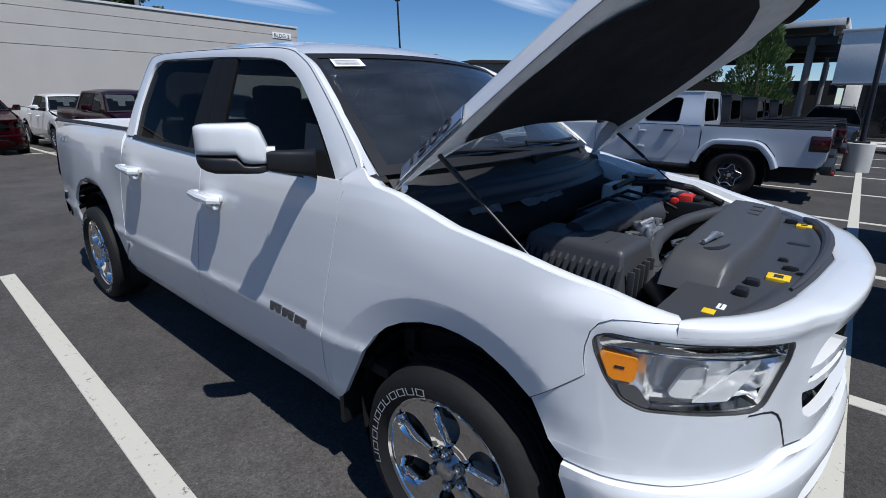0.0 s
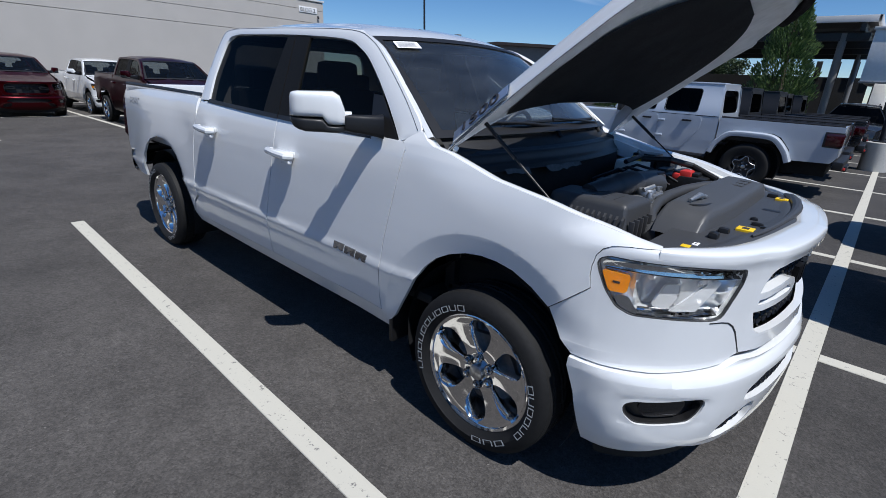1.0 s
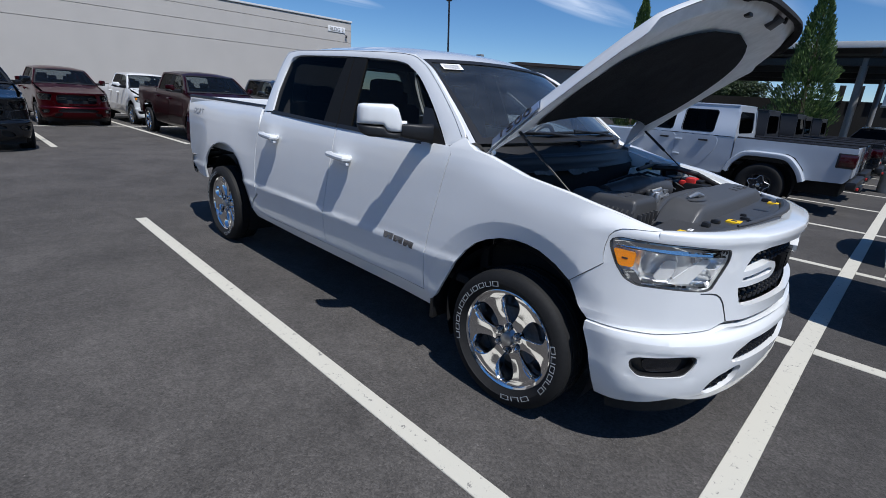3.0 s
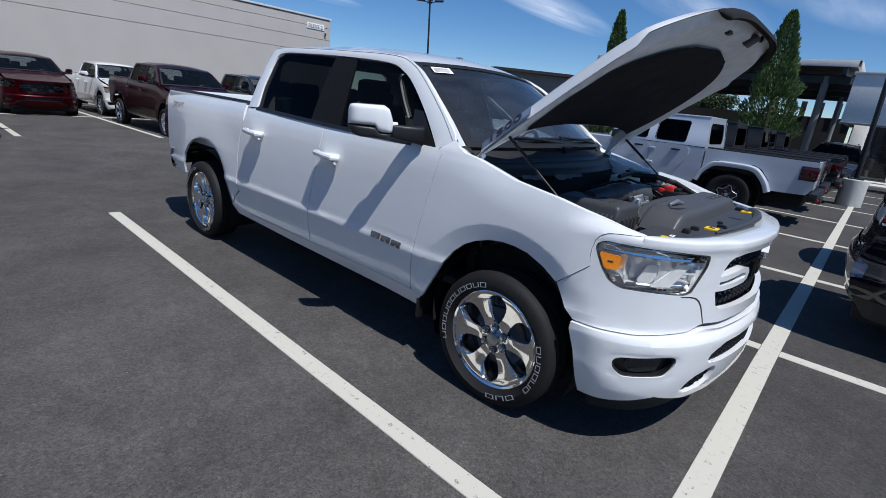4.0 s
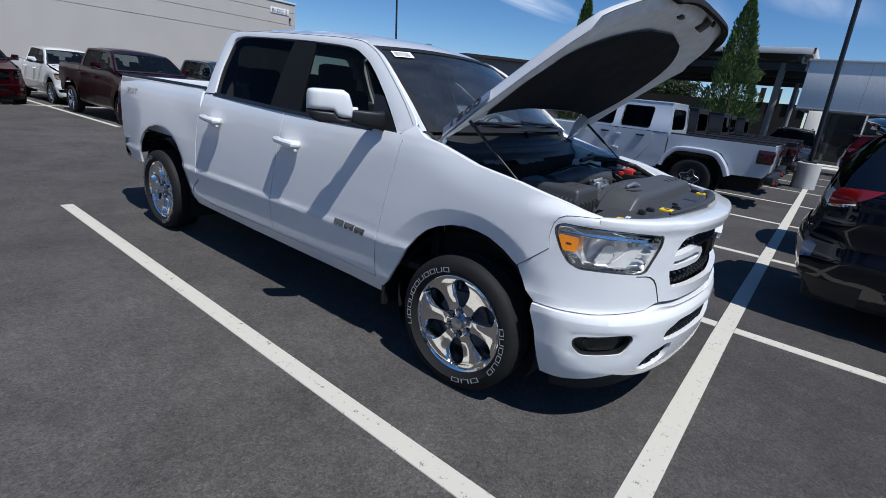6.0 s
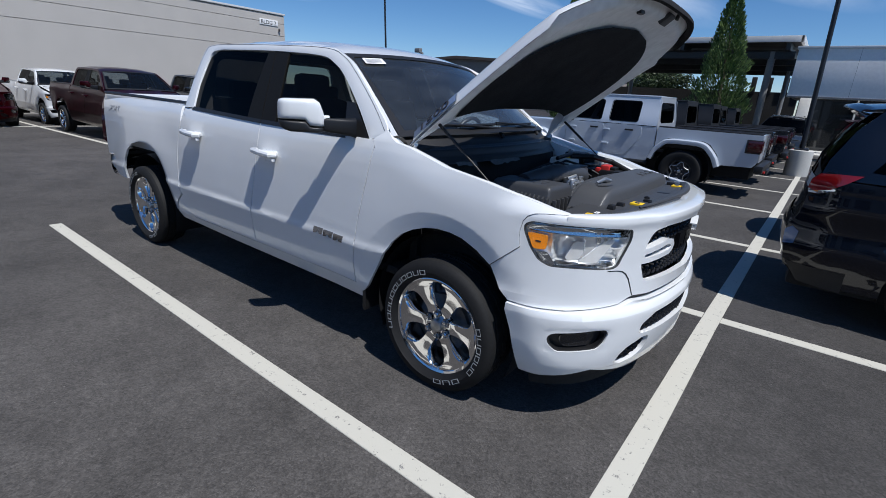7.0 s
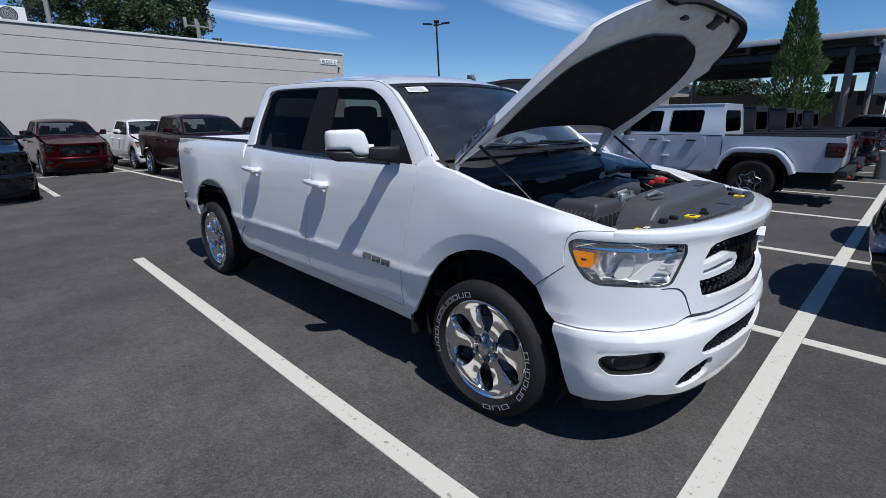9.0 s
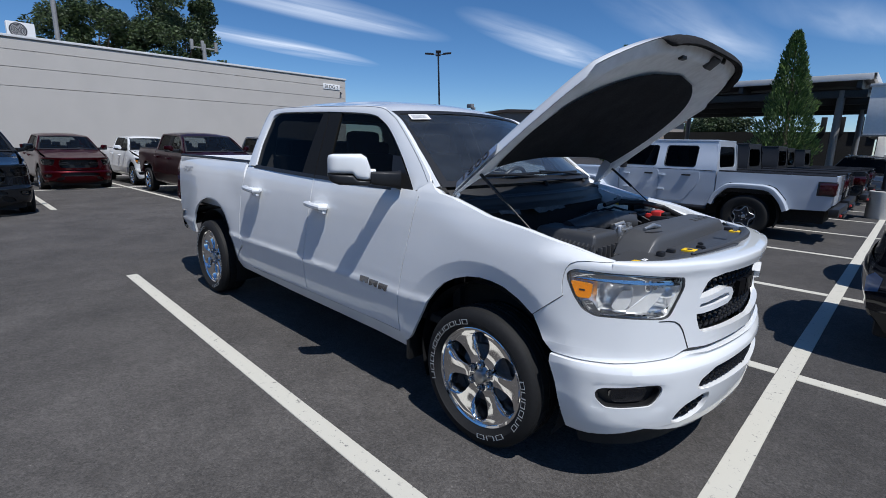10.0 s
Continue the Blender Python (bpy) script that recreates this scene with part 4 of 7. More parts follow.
        arm = bmesh.new()
        rows = []
        for f, half, deep in ((0.0, 0.034, 0.026), (0.10, 0.040, 0.030), (0.45, 0.044, 0.036), (0.85, 0.050, 0.048), (1.0, 0.056, 0.06)):
            c = (inner_end + along * 0.03).lerp(Vector((-0.705, sg * 0.915, 0)), f)
            ring = [(math.copysign(abs(math.cos(a)) ** 0.45, math.cos(a)), math.copysign(abs(math.sin(a)) ** 0.45, math.sin(a))) for a in (2 * math.pi * k / 20 for k in range(20))]
            rows.append([arm.verts.new(c + ahead * (deep * a) + Vector((0, 0, 1.388 - 0.012 * f + half * b))) for a, b in ring])
        for a, b in zip(rows, rows[1:]):
            for k in range(20):
                arm.faces.new((a[k], a[(k + 1) % 20], b[(k + 1) % 20], b[k]))
        arm.faces.new(rows[0])
        arm.faces.new(rows[-1][::-1])
        arm_ob = part("mirror_arm", arm, BLACK, doors[0], "black mirror arm", sharp=40)
        def mirror_shell(tops, bots, deep):
            cap = bmesh.new()
            rows = []
            for f in (0.0, 0.02, 0.10, 0.12, 0.15, 0.19, 0.24, 0.30, 0.39, 0.47, 0.60, 0.75, 0.86, 0.93, 0.97, 0.99, 1.0):
                c = inner_end.lerp(outer_end, f)
                z1, z0 = float(np.interp(f, *tops)), float(np.interp(f, *bots))
                fat = float(np.interp(f, [0, 0.10, 0.2, 0.5, 0.85, 0.95, 0.985, 1.0], [0.045, 0.05, 0.075, 0.085, 0.075, 0.055, 0.035, 0.012])) * deep
                ring = []
                for q in range(16):
                    ang = math.pi * (q / 15 - 0.5)
                    zz = (z0 + z1) / 2 + (z1 - z0) / 2 * math.copysign(abs(math.sin(ang)) ** 0.40, math.sin(ang))
                    p = c + ahead * (fat * abs(math.cos(ang)) ** 0.35 - 0.035)
                    ring.append(cap.verts.new((p.x, p.y, zz)))
                rows.append(ring)
            for a, b in zip(rows, rows[1:]):
                for j in range(15):
                    cap.faces.new((a[j], a[j + 1], b[j + 1], b[j]))
                cap.faces.new((a[0], a[15], b[15], b[0]))
            cap.faces.new(rows[0])
            cap.faces.new(rows[-1][::-1])
            return cap
        seam = [0, 0.38, 0.47, 1.0], [1.376, 1.376, 1.410, 1.412]
        part("mirror_cap", mirror_shell(([0, 0.10, 0.13, 0.19, 0.30, 0.9, 0.97, 1.0], [1.440, 1.440, 1.470, 1.510, 1.528, 1.524, 1.516, 1.49]), seam, 1.0), paint, arm_ob, f"{word} painted mirror cap", sharp=50)
        part("mirror_base", mirror_shell((seam[0], [h - 0.002 for h in seam[1]]), ([0, 0.2, 0.8, 0.95, 1.0], [1.356, 1.342, 1.345, 1.368, 1.40]), 0.95), BLACK, arm_ob, "black lower mirror housing", sharp=50)
        bm = bmesh.new()
        q = [inner_end.lerp(outer_end, f) - ahead * 0.042 + Vector((0, 0, z)) for f, z in ((0.12, 1.375), (0.93, 1.385), (0.93, 1.505), (0.2, 1.50))]
        bm.faces.new([bm.verts.new(v) for v in q])
        bmesh.ops.solidify(bm, geom=bm.faces[:], thickness=0.004)
        part("mirror_glass", bm, CHROME, arm_ob, "mirror glass")
        # tail lamp and rail
        panel("tail_lamp", [(-4.680, 1.24), (-4.750, 1.385), (-4.775, 1.37), (-4.770, 0.92), (-4.61, 0.88), (-4.640, 1.05)], skin, DARKRED, car, "dark red tail lamp", out=-0.012, thick=0.05, flip=flip)
        tube("bed_rail", [(-2.87, sg * 0.842, 1.392), (-3.8, sg * 0.838, 1.400), (-4.70, sg * 0.832, 1.402)], 0.018, BLACK, car, 8, "black bed rail cap")
        bm = bmesh.new()
        add_box(bm, (-4.68, min(sg * 0.70, sg * 0.86), 0.90), (-2.90, max(sg * 0.70, sg * 0.86), 1.395), 0.02)
        part("bed_wall", bm, paint, car, f"{word} inner wall of the cargo bed")
        for cx in (0.0, -3.60):
            liner = bmesh.new()
            arch_liner(liner, cx, flip)
            part("wheel_arch_liner", liner, BLACK, car, "black wheel arch liner", sharp=60)
        bm = bmesh.new()
        add_box(bm, (-0.60, min(sg * 0.72, sg * 0.955), 0.27), (-0.57, max(sg * 0.72, sg * 0.955), 0.52), 0.008)
        part("mud_flap", bm, BLACK, car, "black plastic mud guard")
        for wx, wy in ((0.010, 0.884), (-3.668, 0.862)):
            face = pose(wx, sg * wy, 0.380, 0, 0, 0 if sg < 0 else 180)
            put_wheel(PICKUP_WHEEL, car, face, 6, 0.12 if wx == 0 else 0.5)
    # nose
    lamps = [LAMP, mirrored(LAMP)]
    panel("fascia", FASCIA, skin, paint, car, f"{word} painted front fascia", out=-0.004, thick=0.03, holes=lamps + [GRILLE], ds=0.045, dz=0.04)
    bumper = panel("front_bumper", BUMPER, skin, paint, car, f"{word} painted front bumper", out=0.012, thick=0.035, ds=0.04, dz=0.035, holes=[FOG, mirrored(FOG), INTAKE, SCOOP, mirrored(SCOOP)])
    for turn in (1, -1):
        at = lambda q: q if turn > 0 else 2 * S_END - q
        line = [(0.930, 0.8570), (0.985, 0.8560), (1.022, 0.8500), (1.052, 0.8330), (1.076, 0.8060), (1.098, 0.7640), (1.122, 0.7150)]
        panel("shut_line", [(at(a), b) for a, b in line + [(a - 0.005, b - 0.004) for a, b in line[::-1]]][::turn], skin, BLACK, car, "thin dark shut line", out=-0.0028, thick=0.002, ds=0.05)
    panel("grille_gap", both([(1.085, 0.700), (1.118, 0.722), (1.36, 0.728), (S_END, 0.730)]) + both([(1.10, 0.680), (1.36, 0.682), (S_END, 0.682)])[::-1], skin, BLACK, car, "black gap below the grille surround", out=-0.020, thick=0.0)
    for lamp in lamps:
        far_side = lamp is lamps[1]
        at = lambda s: 2 * S_END - s if far_side else s
        way = -1 if far_side else 1
        def facet(nm, pts, mat, out, lab, thick=0.03, r=0.008):
            return panel(nm, rounded([(at(a), b) for a, b in pts][::way], r), skin, mat if trim is CHROME else DARKLAMP, head, lab, out=out * 0.5, thick=thick * 0.6, ds=0.05, dz=0.04)
        def bowl(q, z, out=0.0):
            """The lamp's chrome inside: a large round bowl, a smaller one by the grille and facets between."""
            f = q if q <= S_END else 2 * S_END - q
            d = -0.030
            for cs, cz, rs, rz, deep in ((0.705, 0.962, 0.085, 0.085, 0.042), (0.985, 1.000, 0.055, 0.045, 0.035), (0.925, 0.905, 0.060, 0.050, 0.030)):
                k = 1 - ((f - cs) / rs) ** 2 - ((z - cz) / rz) ** 2
                if k > 0:
                    d -= deep * k ** 0.6
            d += 0.010 * smooth(0.595, 0.62, f) * (1 - smooth(0.62, 0.65, f)) - 0.012 * smooth(0.885, 0.900, z) * (1 - smooth(0.900, 0.915, z))
            return skin(q, z, out + d)
        head = panel("headlamp", lamp, bowl, REFLECTOR if trim is CHROME else DARKLAMP, car, "clear headlamp with chrome reflectors", out=0.0, thick=0.0, **({"ds": 0.011, "dz": 0.009} if fine and not far_side else {"ds": 0.05, "dz": 0.04}))
        mid = (at(0.78), 0.958)
        panel("gasket", lamp, skin, GREYPLASTIC, head, "dark grey lamp gasket", out=-0.0035, thick=0.012, ds=0.05, holes=[[(mid[0] + (a - mid[0]) * 0.988, mid[1] + (b - mid[1]) * 0.965) for a, b in lamp]])
        facet("shelf", [(0.7474, 0.8804), (0.8006, 0.8736), (0.8588, 0.8801), (0.9637, 1.0000), (0.9131, 1.0045), (0.8531, 0.9656)], LAMPSATIN, -0.050, "diagonal satin silver shelf", 0.05)
        facet("shelf", [(0.690, 0.905), (0.735, 0.985), (0.815, 0.990), (0.845, 0.966), (0.742, 0.886)], LAMPSATIN, -0.070, "satin silver shelf", 0.02)
        facet("bar", [(0.850, 0.985), (0.838, 1.040), (0.858, 1.040), (0.872, 0.990)], CHROME, -0.040, "chrome upright bar", 0.03, 0.003)
        facet("bar", [(0.890, 0.995), (0.878, 1.040), (0.894, 1.040), (0.908, 1.000)], CHROME, -0.040, "chrome upright bar", 0.03, 0.003)
        facet("projector", [(0.9155, 1.0200), (0.9080, 1.0400), (0.9362, 1.0400), (0.9462, 1.0200)], BLACK, -0.040, "dark square projector", 0.03)
        facet("brow", [(0.4852, 1.0312), (0.4925, 1.0545), (0.8294, 1.0576), (1.0300, 1.0466), (1.0295, 1.0288), (0.8331, 1.0417), (0.5981, 1.0376)], CHROME, -0.018, "chrome brow", 0.04)
        facet("amber_lamp", [(0.4890, 1.0186), (0.5961, 1.0117), (0.5895, 0.9456), (0.5261, 0.9460)], AMBER, -0.012, "amber side marker", 0.04)
        facet("amber_slot", [(0.5350, 0.9862), (0.5613, 0.9849), (0.5606, 0.9772), (0.5344, 0.9792)], INK, -0.0095, "dark slot", 0.004, 0.001)
        facet("lower_shell", [(0.5444, 0.9320), (0.5969, 0.9373), (0.6388, 0.8856), (0.7181, 0.8771), (0.6219, 0.8760), (0.5667, 0.8978)], CHROME, -0.022, "chrome lower lamp edge", 0.03)
        # chrome ledges that lean back along the lamp's top and foot
        for nm, s0, s1, top, foot in (("upper_ledge", 0.500, 1.025, (1.054, 1.038, -0.038), (1.030, 1.016, -0.007)), ("lower_ledge", 0.640, 0.955, (0.896, 0.898, -0.034), (0.879, 0.882, -0.007))):
            bm = bmesh.new()
            rows = []
            for f in steps(0, 1, 16):
                a = at(s0 + (s1 - s0) * f)
                rows.append([bm.verts.new(skin(a, z0 + (z1 - z0) * f, o)) for z0, z1, o in (top, foot, (foot[0] - 0.003, foot[1] - 0.003, -0.012))])
            for a, b in zip(rows, rows[1:]):
                for j in range(2):
                    bm.faces.new((a[j], a[j + 1], b[j + 1], b[j]))
            part(nm, bm, CHROME, head, "chrome ledge", sharp=50)
        lens = panel("lens", lamp, skin, LENS, head, "clear plastic lens", out=-0.0015, thick=0.006)
        lens.visible_shadow = False
    nose_strip(car, paint, word)
    backing = panel("grille", GRILLE, skin, BLACK, car, "black grille", out=-0.085, thick=0.0)
    if fine:
        mesh_cells("grille_mesh", GRILLE, backing, -0.060)
    for far_side in (False, True):
        at = lambda s: 2 * S_END - s if far_side else s
        turn = -1 if far_side else 1
        panel("grille_bar", [(at(s), z) for s, z in ((1.149, 0.868), (1.156, 0.942), (1.3481, 0.975), (1.410, 0.965), (1.435, 0.938), (1.425, 0.906), (1.390, 0.890))][::turn], skin, paint if trim is CHROME else BLACK, backing, f"{word} painted grille bar", out=-0.006, thick=0.05, holes=[[(at(s), z) for s, z in ((1.166, 0.897), (1.168, 0.916), (1.3462, 0.9458), (1.3856, 0.9430), (1.3975, 0.9276), (1.3775, 0.9150))][::turn]])
    for k in (-1, 0, 1):
        c = S_END + 0.105 * k
        panel("emblem_block", [(c - 0.042, 0.878), (c - 0.046, 0.962), (c + 0.046, 0.962), (c + 0.042, 0.878), (c + 0.02, 0.878), (c, 0.912), (c - 0.02, 0.878)][::-1], skin, GLOSSBLACK, backing, "plain dark emblem block", out=-0.026, thick=0.03)
    for hole, nm, lab in ((FOG, "fog_lamp_pocket", "black fog lamp pocket"), (mirrored(FOG), "fog_lamp_pocket", "black fog lamp pocket"), (INTAKE, "lower_grille", "black lower air intake"), (SCOOP, "bumper_vent", "black bumper vent"), (mirrored(SCOOP), "bumper_vent", "black bumper vent")):
        pocket = panel(nm, hole, skin, BLACK, bumper, lab, out=-0.028, thick=0.0)
        if fine and nm != "fog_lamp_pocket":
            mesh_cells("vent_mesh", hole, pocket, -0.024, cell=(0.046, 0.030))
        if nm == "fog_lamp_pocket":
            ss = [p[0] for p in hole]
            mid = (min(ss) + max(ss)) / 2
            panel("fog_lamp", rounded([(mid + (a - mid) * 0.60, 0.518 + (b - 0.518) * 0.66) for a, b in hole], 0.01), skin, FOGGLASS, pocket, "dark fog lamp lens", out=-0.016, thick=0.010)
            rim_poly = [(mid + (s - mid) * 1.0, z) for s, z in hole]
            panel("pocket_rim", rim_poly, skin, BLACK, pocket, "black pocket rim", out=0.004, thick=0.03, holes=[[(mid + (s - mid) * 0.93, 0.515 + (z - 0.515) * 0.86) for s, z in hole]])
    panel("air_dam", both([(0.5819, 0.1981), (0.5481, 0.3075), (0.9056, 0.3556), (S_END, 0.299)]) + both([(0.9587, 0.2000), (S_END, 0.211)])[::-1], skin, UNDER, car, "black lower air dam", out=-0.045, thick=0.02)
    # cab roof, glass, back
    part("roof", grid_bm(roof_at, steps(-1, 1, 28), steps(-1.07, -2.78, 20)), paint, car, f"{word} painted cab roof", sharp=60)
    # front pillars between glass and cab side
    for flip in (False, True):
        bm = bmesh.new()
        rows = []
        for v in steps(0, 1, 10):
            x = -0.425 - 0.775 * v
            z = float(np.interp(-x, [0.425, 0.60, 0.84, 1.00, 1.20], [1.355, 1.51, 1.69, 1.785, 1.838]))
            a, b = Vector(house(x, z, -0.004)), windscreen(-0.985, v)
            if flip:
                a.y, b = -a.y, windscreen(0.985, v)
            rows.append([bm.verts.new(a), bm.verts.new(a.lerp(b, 0.5) + Vector((0.010, 0, 0.010))), bm.verts.new(b)])
        for a, b in zip(rows, rows[1:]):
            for j in range(2):
                bm.faces.new((a[j], a[j + 1], b[j + 1], b[j]))
        part("front_pillar", bm, paint, car, f"{word} painted windscreen pillar", sharp=60)
    ws = part("windscreen", grid_bm(windscreen, steps(-0.985, 0.985, 24), steps(0, 1, 14)), CLEAR if fine else CLEARFAR, car, "raked windscreen glass", sharp=80)
    ws.visible_shadow = False
    bm = bmesh.new()
    for us, vs in ((steps(-0.985, 0.985, 24), (0.95, 1.0)), (steps(-0.985, -0.93, 2), steps(0, 1, 14)), (steps(0.93, 0.985, 2), steps(0, 1, 14)), (steps(-0.985, 0.985, 24), (0.0, 0.06))):
        rows = [[bm.verts.new(windscreen(u, v) + Vector((0.004, 0, 0.004))) for v in vs] for u in us]
        for a, b in zip(rows, rows[1:]):
            for j in range(len(vs) - 1):
                bm.faces.new((a[j], a[j + 1], b[j + 1], b[j]))
    part("windscreen_border", bm, BLACK, ws, "black glass border", sharp=80)
    def back_at(y, z, out=0.0):
        return -2.80 - out + 0.02 * smooth(1.4, 1.9, z), y, z
    edge = [(-abs(house(-2.76, z)[1]) + 0.012 + 0.03 * smooth(1.6, 1.84, z), z) for z in (1.365, 1.48, 1.60, 1.72, 1.80, 1.84)]
    outline = [(-0.90, 0.70), (-0.93, 1.30)] + edge + [(-0.62, 1.868), (0.62, 1.868)] + [(-y, z) for y, z in edge[::-1]] + [(0.93, 1.30), (0.90, 0.70)]
    pane = rounded([(-0.66, 1.42), (-0.61, 1.775), (0.61, 1.775), (0.66, 1.42)], 0.05)
    panel("cab_back", outline, back_at, paint, car, f"{word} painted back of the cab", thick=0.03, ds=0.2, dz=0.15, holes=[pane])
    panel("rear_window", pane, back_at, BACKGLASS, car, "rear window of the cab", out=-0.01, thick=0.004, ds=0.3, dz=0.2).visible_shadow = False
    # cabin
    boxed("cabin_floor", (-2.78, -0.90, 0.55), (-0.35, 0.90, 0.60), UNDER, car, 0.01)
    # hidden plates added to stop sunlight leaking through gaps in the body
    boxed("sun_leak_plate", (-3.10, -0.86, 0.53), (-2.55, 0.86, 0.57), UNDER, car, 0.01)
    boxed("sun_leak_plate", (-0.66, -0.86, 0.53), (-0.52, 0.86, 0.57), UNDER, car, 0.01)
    boxed("dashboard", (-0.82, -0.86, 1.02), (-0.28, 0.86, 1.315), CLOTH, car, 0.06, "dark dashboard")
    for y in (-0.42, 0.42):
        seat(car, -1.30, y)
    bm = bmesh.new()
    add_box(bm, (-2.60, -0.72, 0.78), (-2.05, 0.72, 0.96), 0.05)
    add_box(bm, (-2.72, -0.72, 0.90), (-2.56, 0.72, 1.46), 0.05)
    for y in (-0.45, 0.0, 0.45):
        add_box(bm, (-2.70, y - 0.13, 1.45), (-2.60, y + 0.13, 1.60), 0.04)
    part("rear_bench", bm, CLOTH, car, "dark cloth rear bench")
    bm = bmesh.new()
    ring = [(-0.86 + 0.06 * math.sin(a), 0.42 + 0.19 * math.cos(a), 1.24 + 0.18 * math.sin(a)) for a in (2 * math.pi * k / 24 for k in range(25))]
    add_tube(bm, ring, 0.016, 8)
    add_tube(bm, [(-0.87, 0.24, 1.23), (-0.85, 0.42, 1.22), (-0.87, 0.60, 1.23)], 0.02, 8)
    part("steering_wheel", bm, BLACK, car, "black steering wheel")
    boxed("headliner", (-2.70, -0.66, 1.80), (-1.15, 0.66, 1.815), CLOTH, car, 0.004)
    # bed and tail
    boxed("bed_floor", (-4.68, -0.80, 0.86), (-2.86, 0.80, 0.90), UNDER, car, 0.005)
    boxed("tailgate", (-4.76, -0.80, 0.84), (-4.68, 0.80, 1.40), paint, car, 0.02, f"{word} painted tailgate")
    bm = bmesh.new()
    rows = []
    for f in [-1, -0.99, -0.975, -0.95] + steps(-0.92, 0.92, 18) + [0.95, 0.975, 0.99, 1]:
        y = f * 0.968 - 0.010 * math.copysign(abs(f) ** 20, f)
        x = -4.84 + 0.12 * abs(f) ** 4 + 0.28 * abs(f) ** 14
        rows.append([bm.verts.new((x + dx, y, z)) for dx, z in ((0.10, 0.80), (0.0, 0.79), (-0.03, 0.74), (-0.03, 0.66), (0.0, 0.60), (0.12, 0.585))])
    for a, b in zip(rows, rows[1:]):
        for j in range(5):
            bm.faces.new((a[j], a[j + 1], b[j + 1], b[j]))
    part("rear_bumper", bm, trim, car, "chrome rear bumper" if trim is CHROME else "dark rear bumper", sharp=40)
    boxed("chassis", (-4.60, -0.62, 0.34), (0.55, 0.62, 0.60), UNDER, car, 0.03, "dark underbody")
    for ax in (0.0, -3.672):
        tube("axle", [(ax, -0.80, 0.40), (ax, 0.80, 0.40)], 0.06, UNDER, car, 8)
    if not opened:
        part("hood", grid_bm(hood_shut, steps(0, 1, 20), steps(-1, 1, 28)), paint, car, f"{word} painted shut hood", sharp=60)
        boxed("cowl", (-0.46, -0.80, 1.27), (-0.15, 0.80, 1.315), BLACK, car, 0.01, "black cowl")
    return car

# ---- the white pickup with its hood up ----
truck = pickup("pickup_truck", pose(0, 0, 0), WHITE, "white crew cab pickup with its hood propped open", opened=True, fine=True)


def open_hood(car):
    hood = part("hood", grid_bm(hood_open, steps(0, 1, 30), [-1, -0.985, -0.97, -0.95, -0.93, -0.91, -0.89] + steps(-0.86, 0.86, 36) + [0.89, 0.91, 0.93, 0.95, 0.97, 0.985, 1]), WHITE, car, "raised white hood", sharp=60)
    # pressed inner frame: a broad rim that runs round the felt
    ts, vs = steps(0, 1, 30), [-1, -0.985, -0.955, -0.90, -0.86] + steps(-0.80, 0.80, 32) + [0.86, 0.90, 0.955, 0.985, 1]
    def inner(t, v):
        d = min(t * 1.2 + 0.02, (1 - t) * 1.15, (1 - abs(v)) * 0.88)
        k = 0.012 * smooth(0.02, 0.05, d) - 0.016 * smooth(0.06, 0.09, d) + 0.012 * smooth(0.10, 0.13, d)
        u, y, w = hood_uv(t, v)
        lip = 0.070 * smooth(0.0, 0.075, min((1 - abs(v)) * 0.88, (1 - t) * 1.15))
        w = w - lip - 0.003 + k
        a = radians(HOOD_TILT)
        return HOOD_O + Vector((u * math.cos(a) - w * math.sin(a), y, u * math.sin(a) + w * math.cos(a)))
    frame_ob = part("hood_frame", grid_bm(inner, ts, vs), plain("hood_primer", (0.80, 0.81, 0.83), 0.45, grain=0.08, scale=20, vary=0.1), hood, "pale pressed inner hood frame", sharp=60)
    def felt(t, v):
        u0, u1 = 0.385 - 0.06 * abs(v) ** 4, 1.150
        u = u0 + (u1 - u0) * t
        half = 0.745 * (1 - max(0.0, (t - 0.30) / 0.70) ** 2.6) ** 0.5 if t > 0.30 else 0.745 - 0.05 * (1 - t / 0.30) ** 2
        y = v * max(half, 0.02) - 0.035
        q = abs(y) / 0.857
        w = float(np.interp(u, [0, 0.2, 0.45, 0.7, 0.9, 1.1, 1.22, 1.32, 1.40], [0.0, 0.022, 0.046, 0.064, 0.074, 0.075, 0.068, 0.063, 0.055])) + 0.030 * (1 - q * q) - 0.073
        w -= 0.004 + 0.006 * (1 - max(abs(v) ** 8, abs(2 * t - 1) ** 8)) + 0.003 * noise.noise(Vector((u * 5, y * 5, 0)))
        a = radians(HOOD_TILT)
        return HOOD_O + Vector((u * math.cos(a) - w * math.sin(a), y, u * math.sin(a) + w * math.cos(a)))
    part("hood_liner", grid_bm(felt, steps(0, 1, 24), steps(-1, 1, 30)), LINER, hood, "black felt hood liner", sharp=60)
    # seal round the tip
    bm = bmesh.new()
    rows = []
    for v in steps(-0.70, 0.92, 60):
        p = hood_open(1.0, v)
        out = (hood_open(1.0, v) - hood_open(0.97, v)).normalized()
        down = Vector((math.sin(radians(HOOD_TILT)), 0, -math.cos(radians(HOOD_TILT))))
        k = smooth(-0.70, -0.64, v) * (1 - smooth(0.86, 0.92, v))
        rough_edge = 0.004 * noise.noise(Vector((v * 30, 0, 0)))
        rows.append([bm.verts.new(p + out * a * k + down * (b * k + rough_edge)) for a, b in ((-0.004, -0.002), (0.014, 0.004), (0.020, 0.022), (0.010, 0.046), (-0.012, 0.056), (-0.026, 0.040))])
    for a, b in zip(rows, rows[1:]):
        for j in range(5):
            bm.faces.new((a[j], a[j + 1], b[j + 1], b[j]))
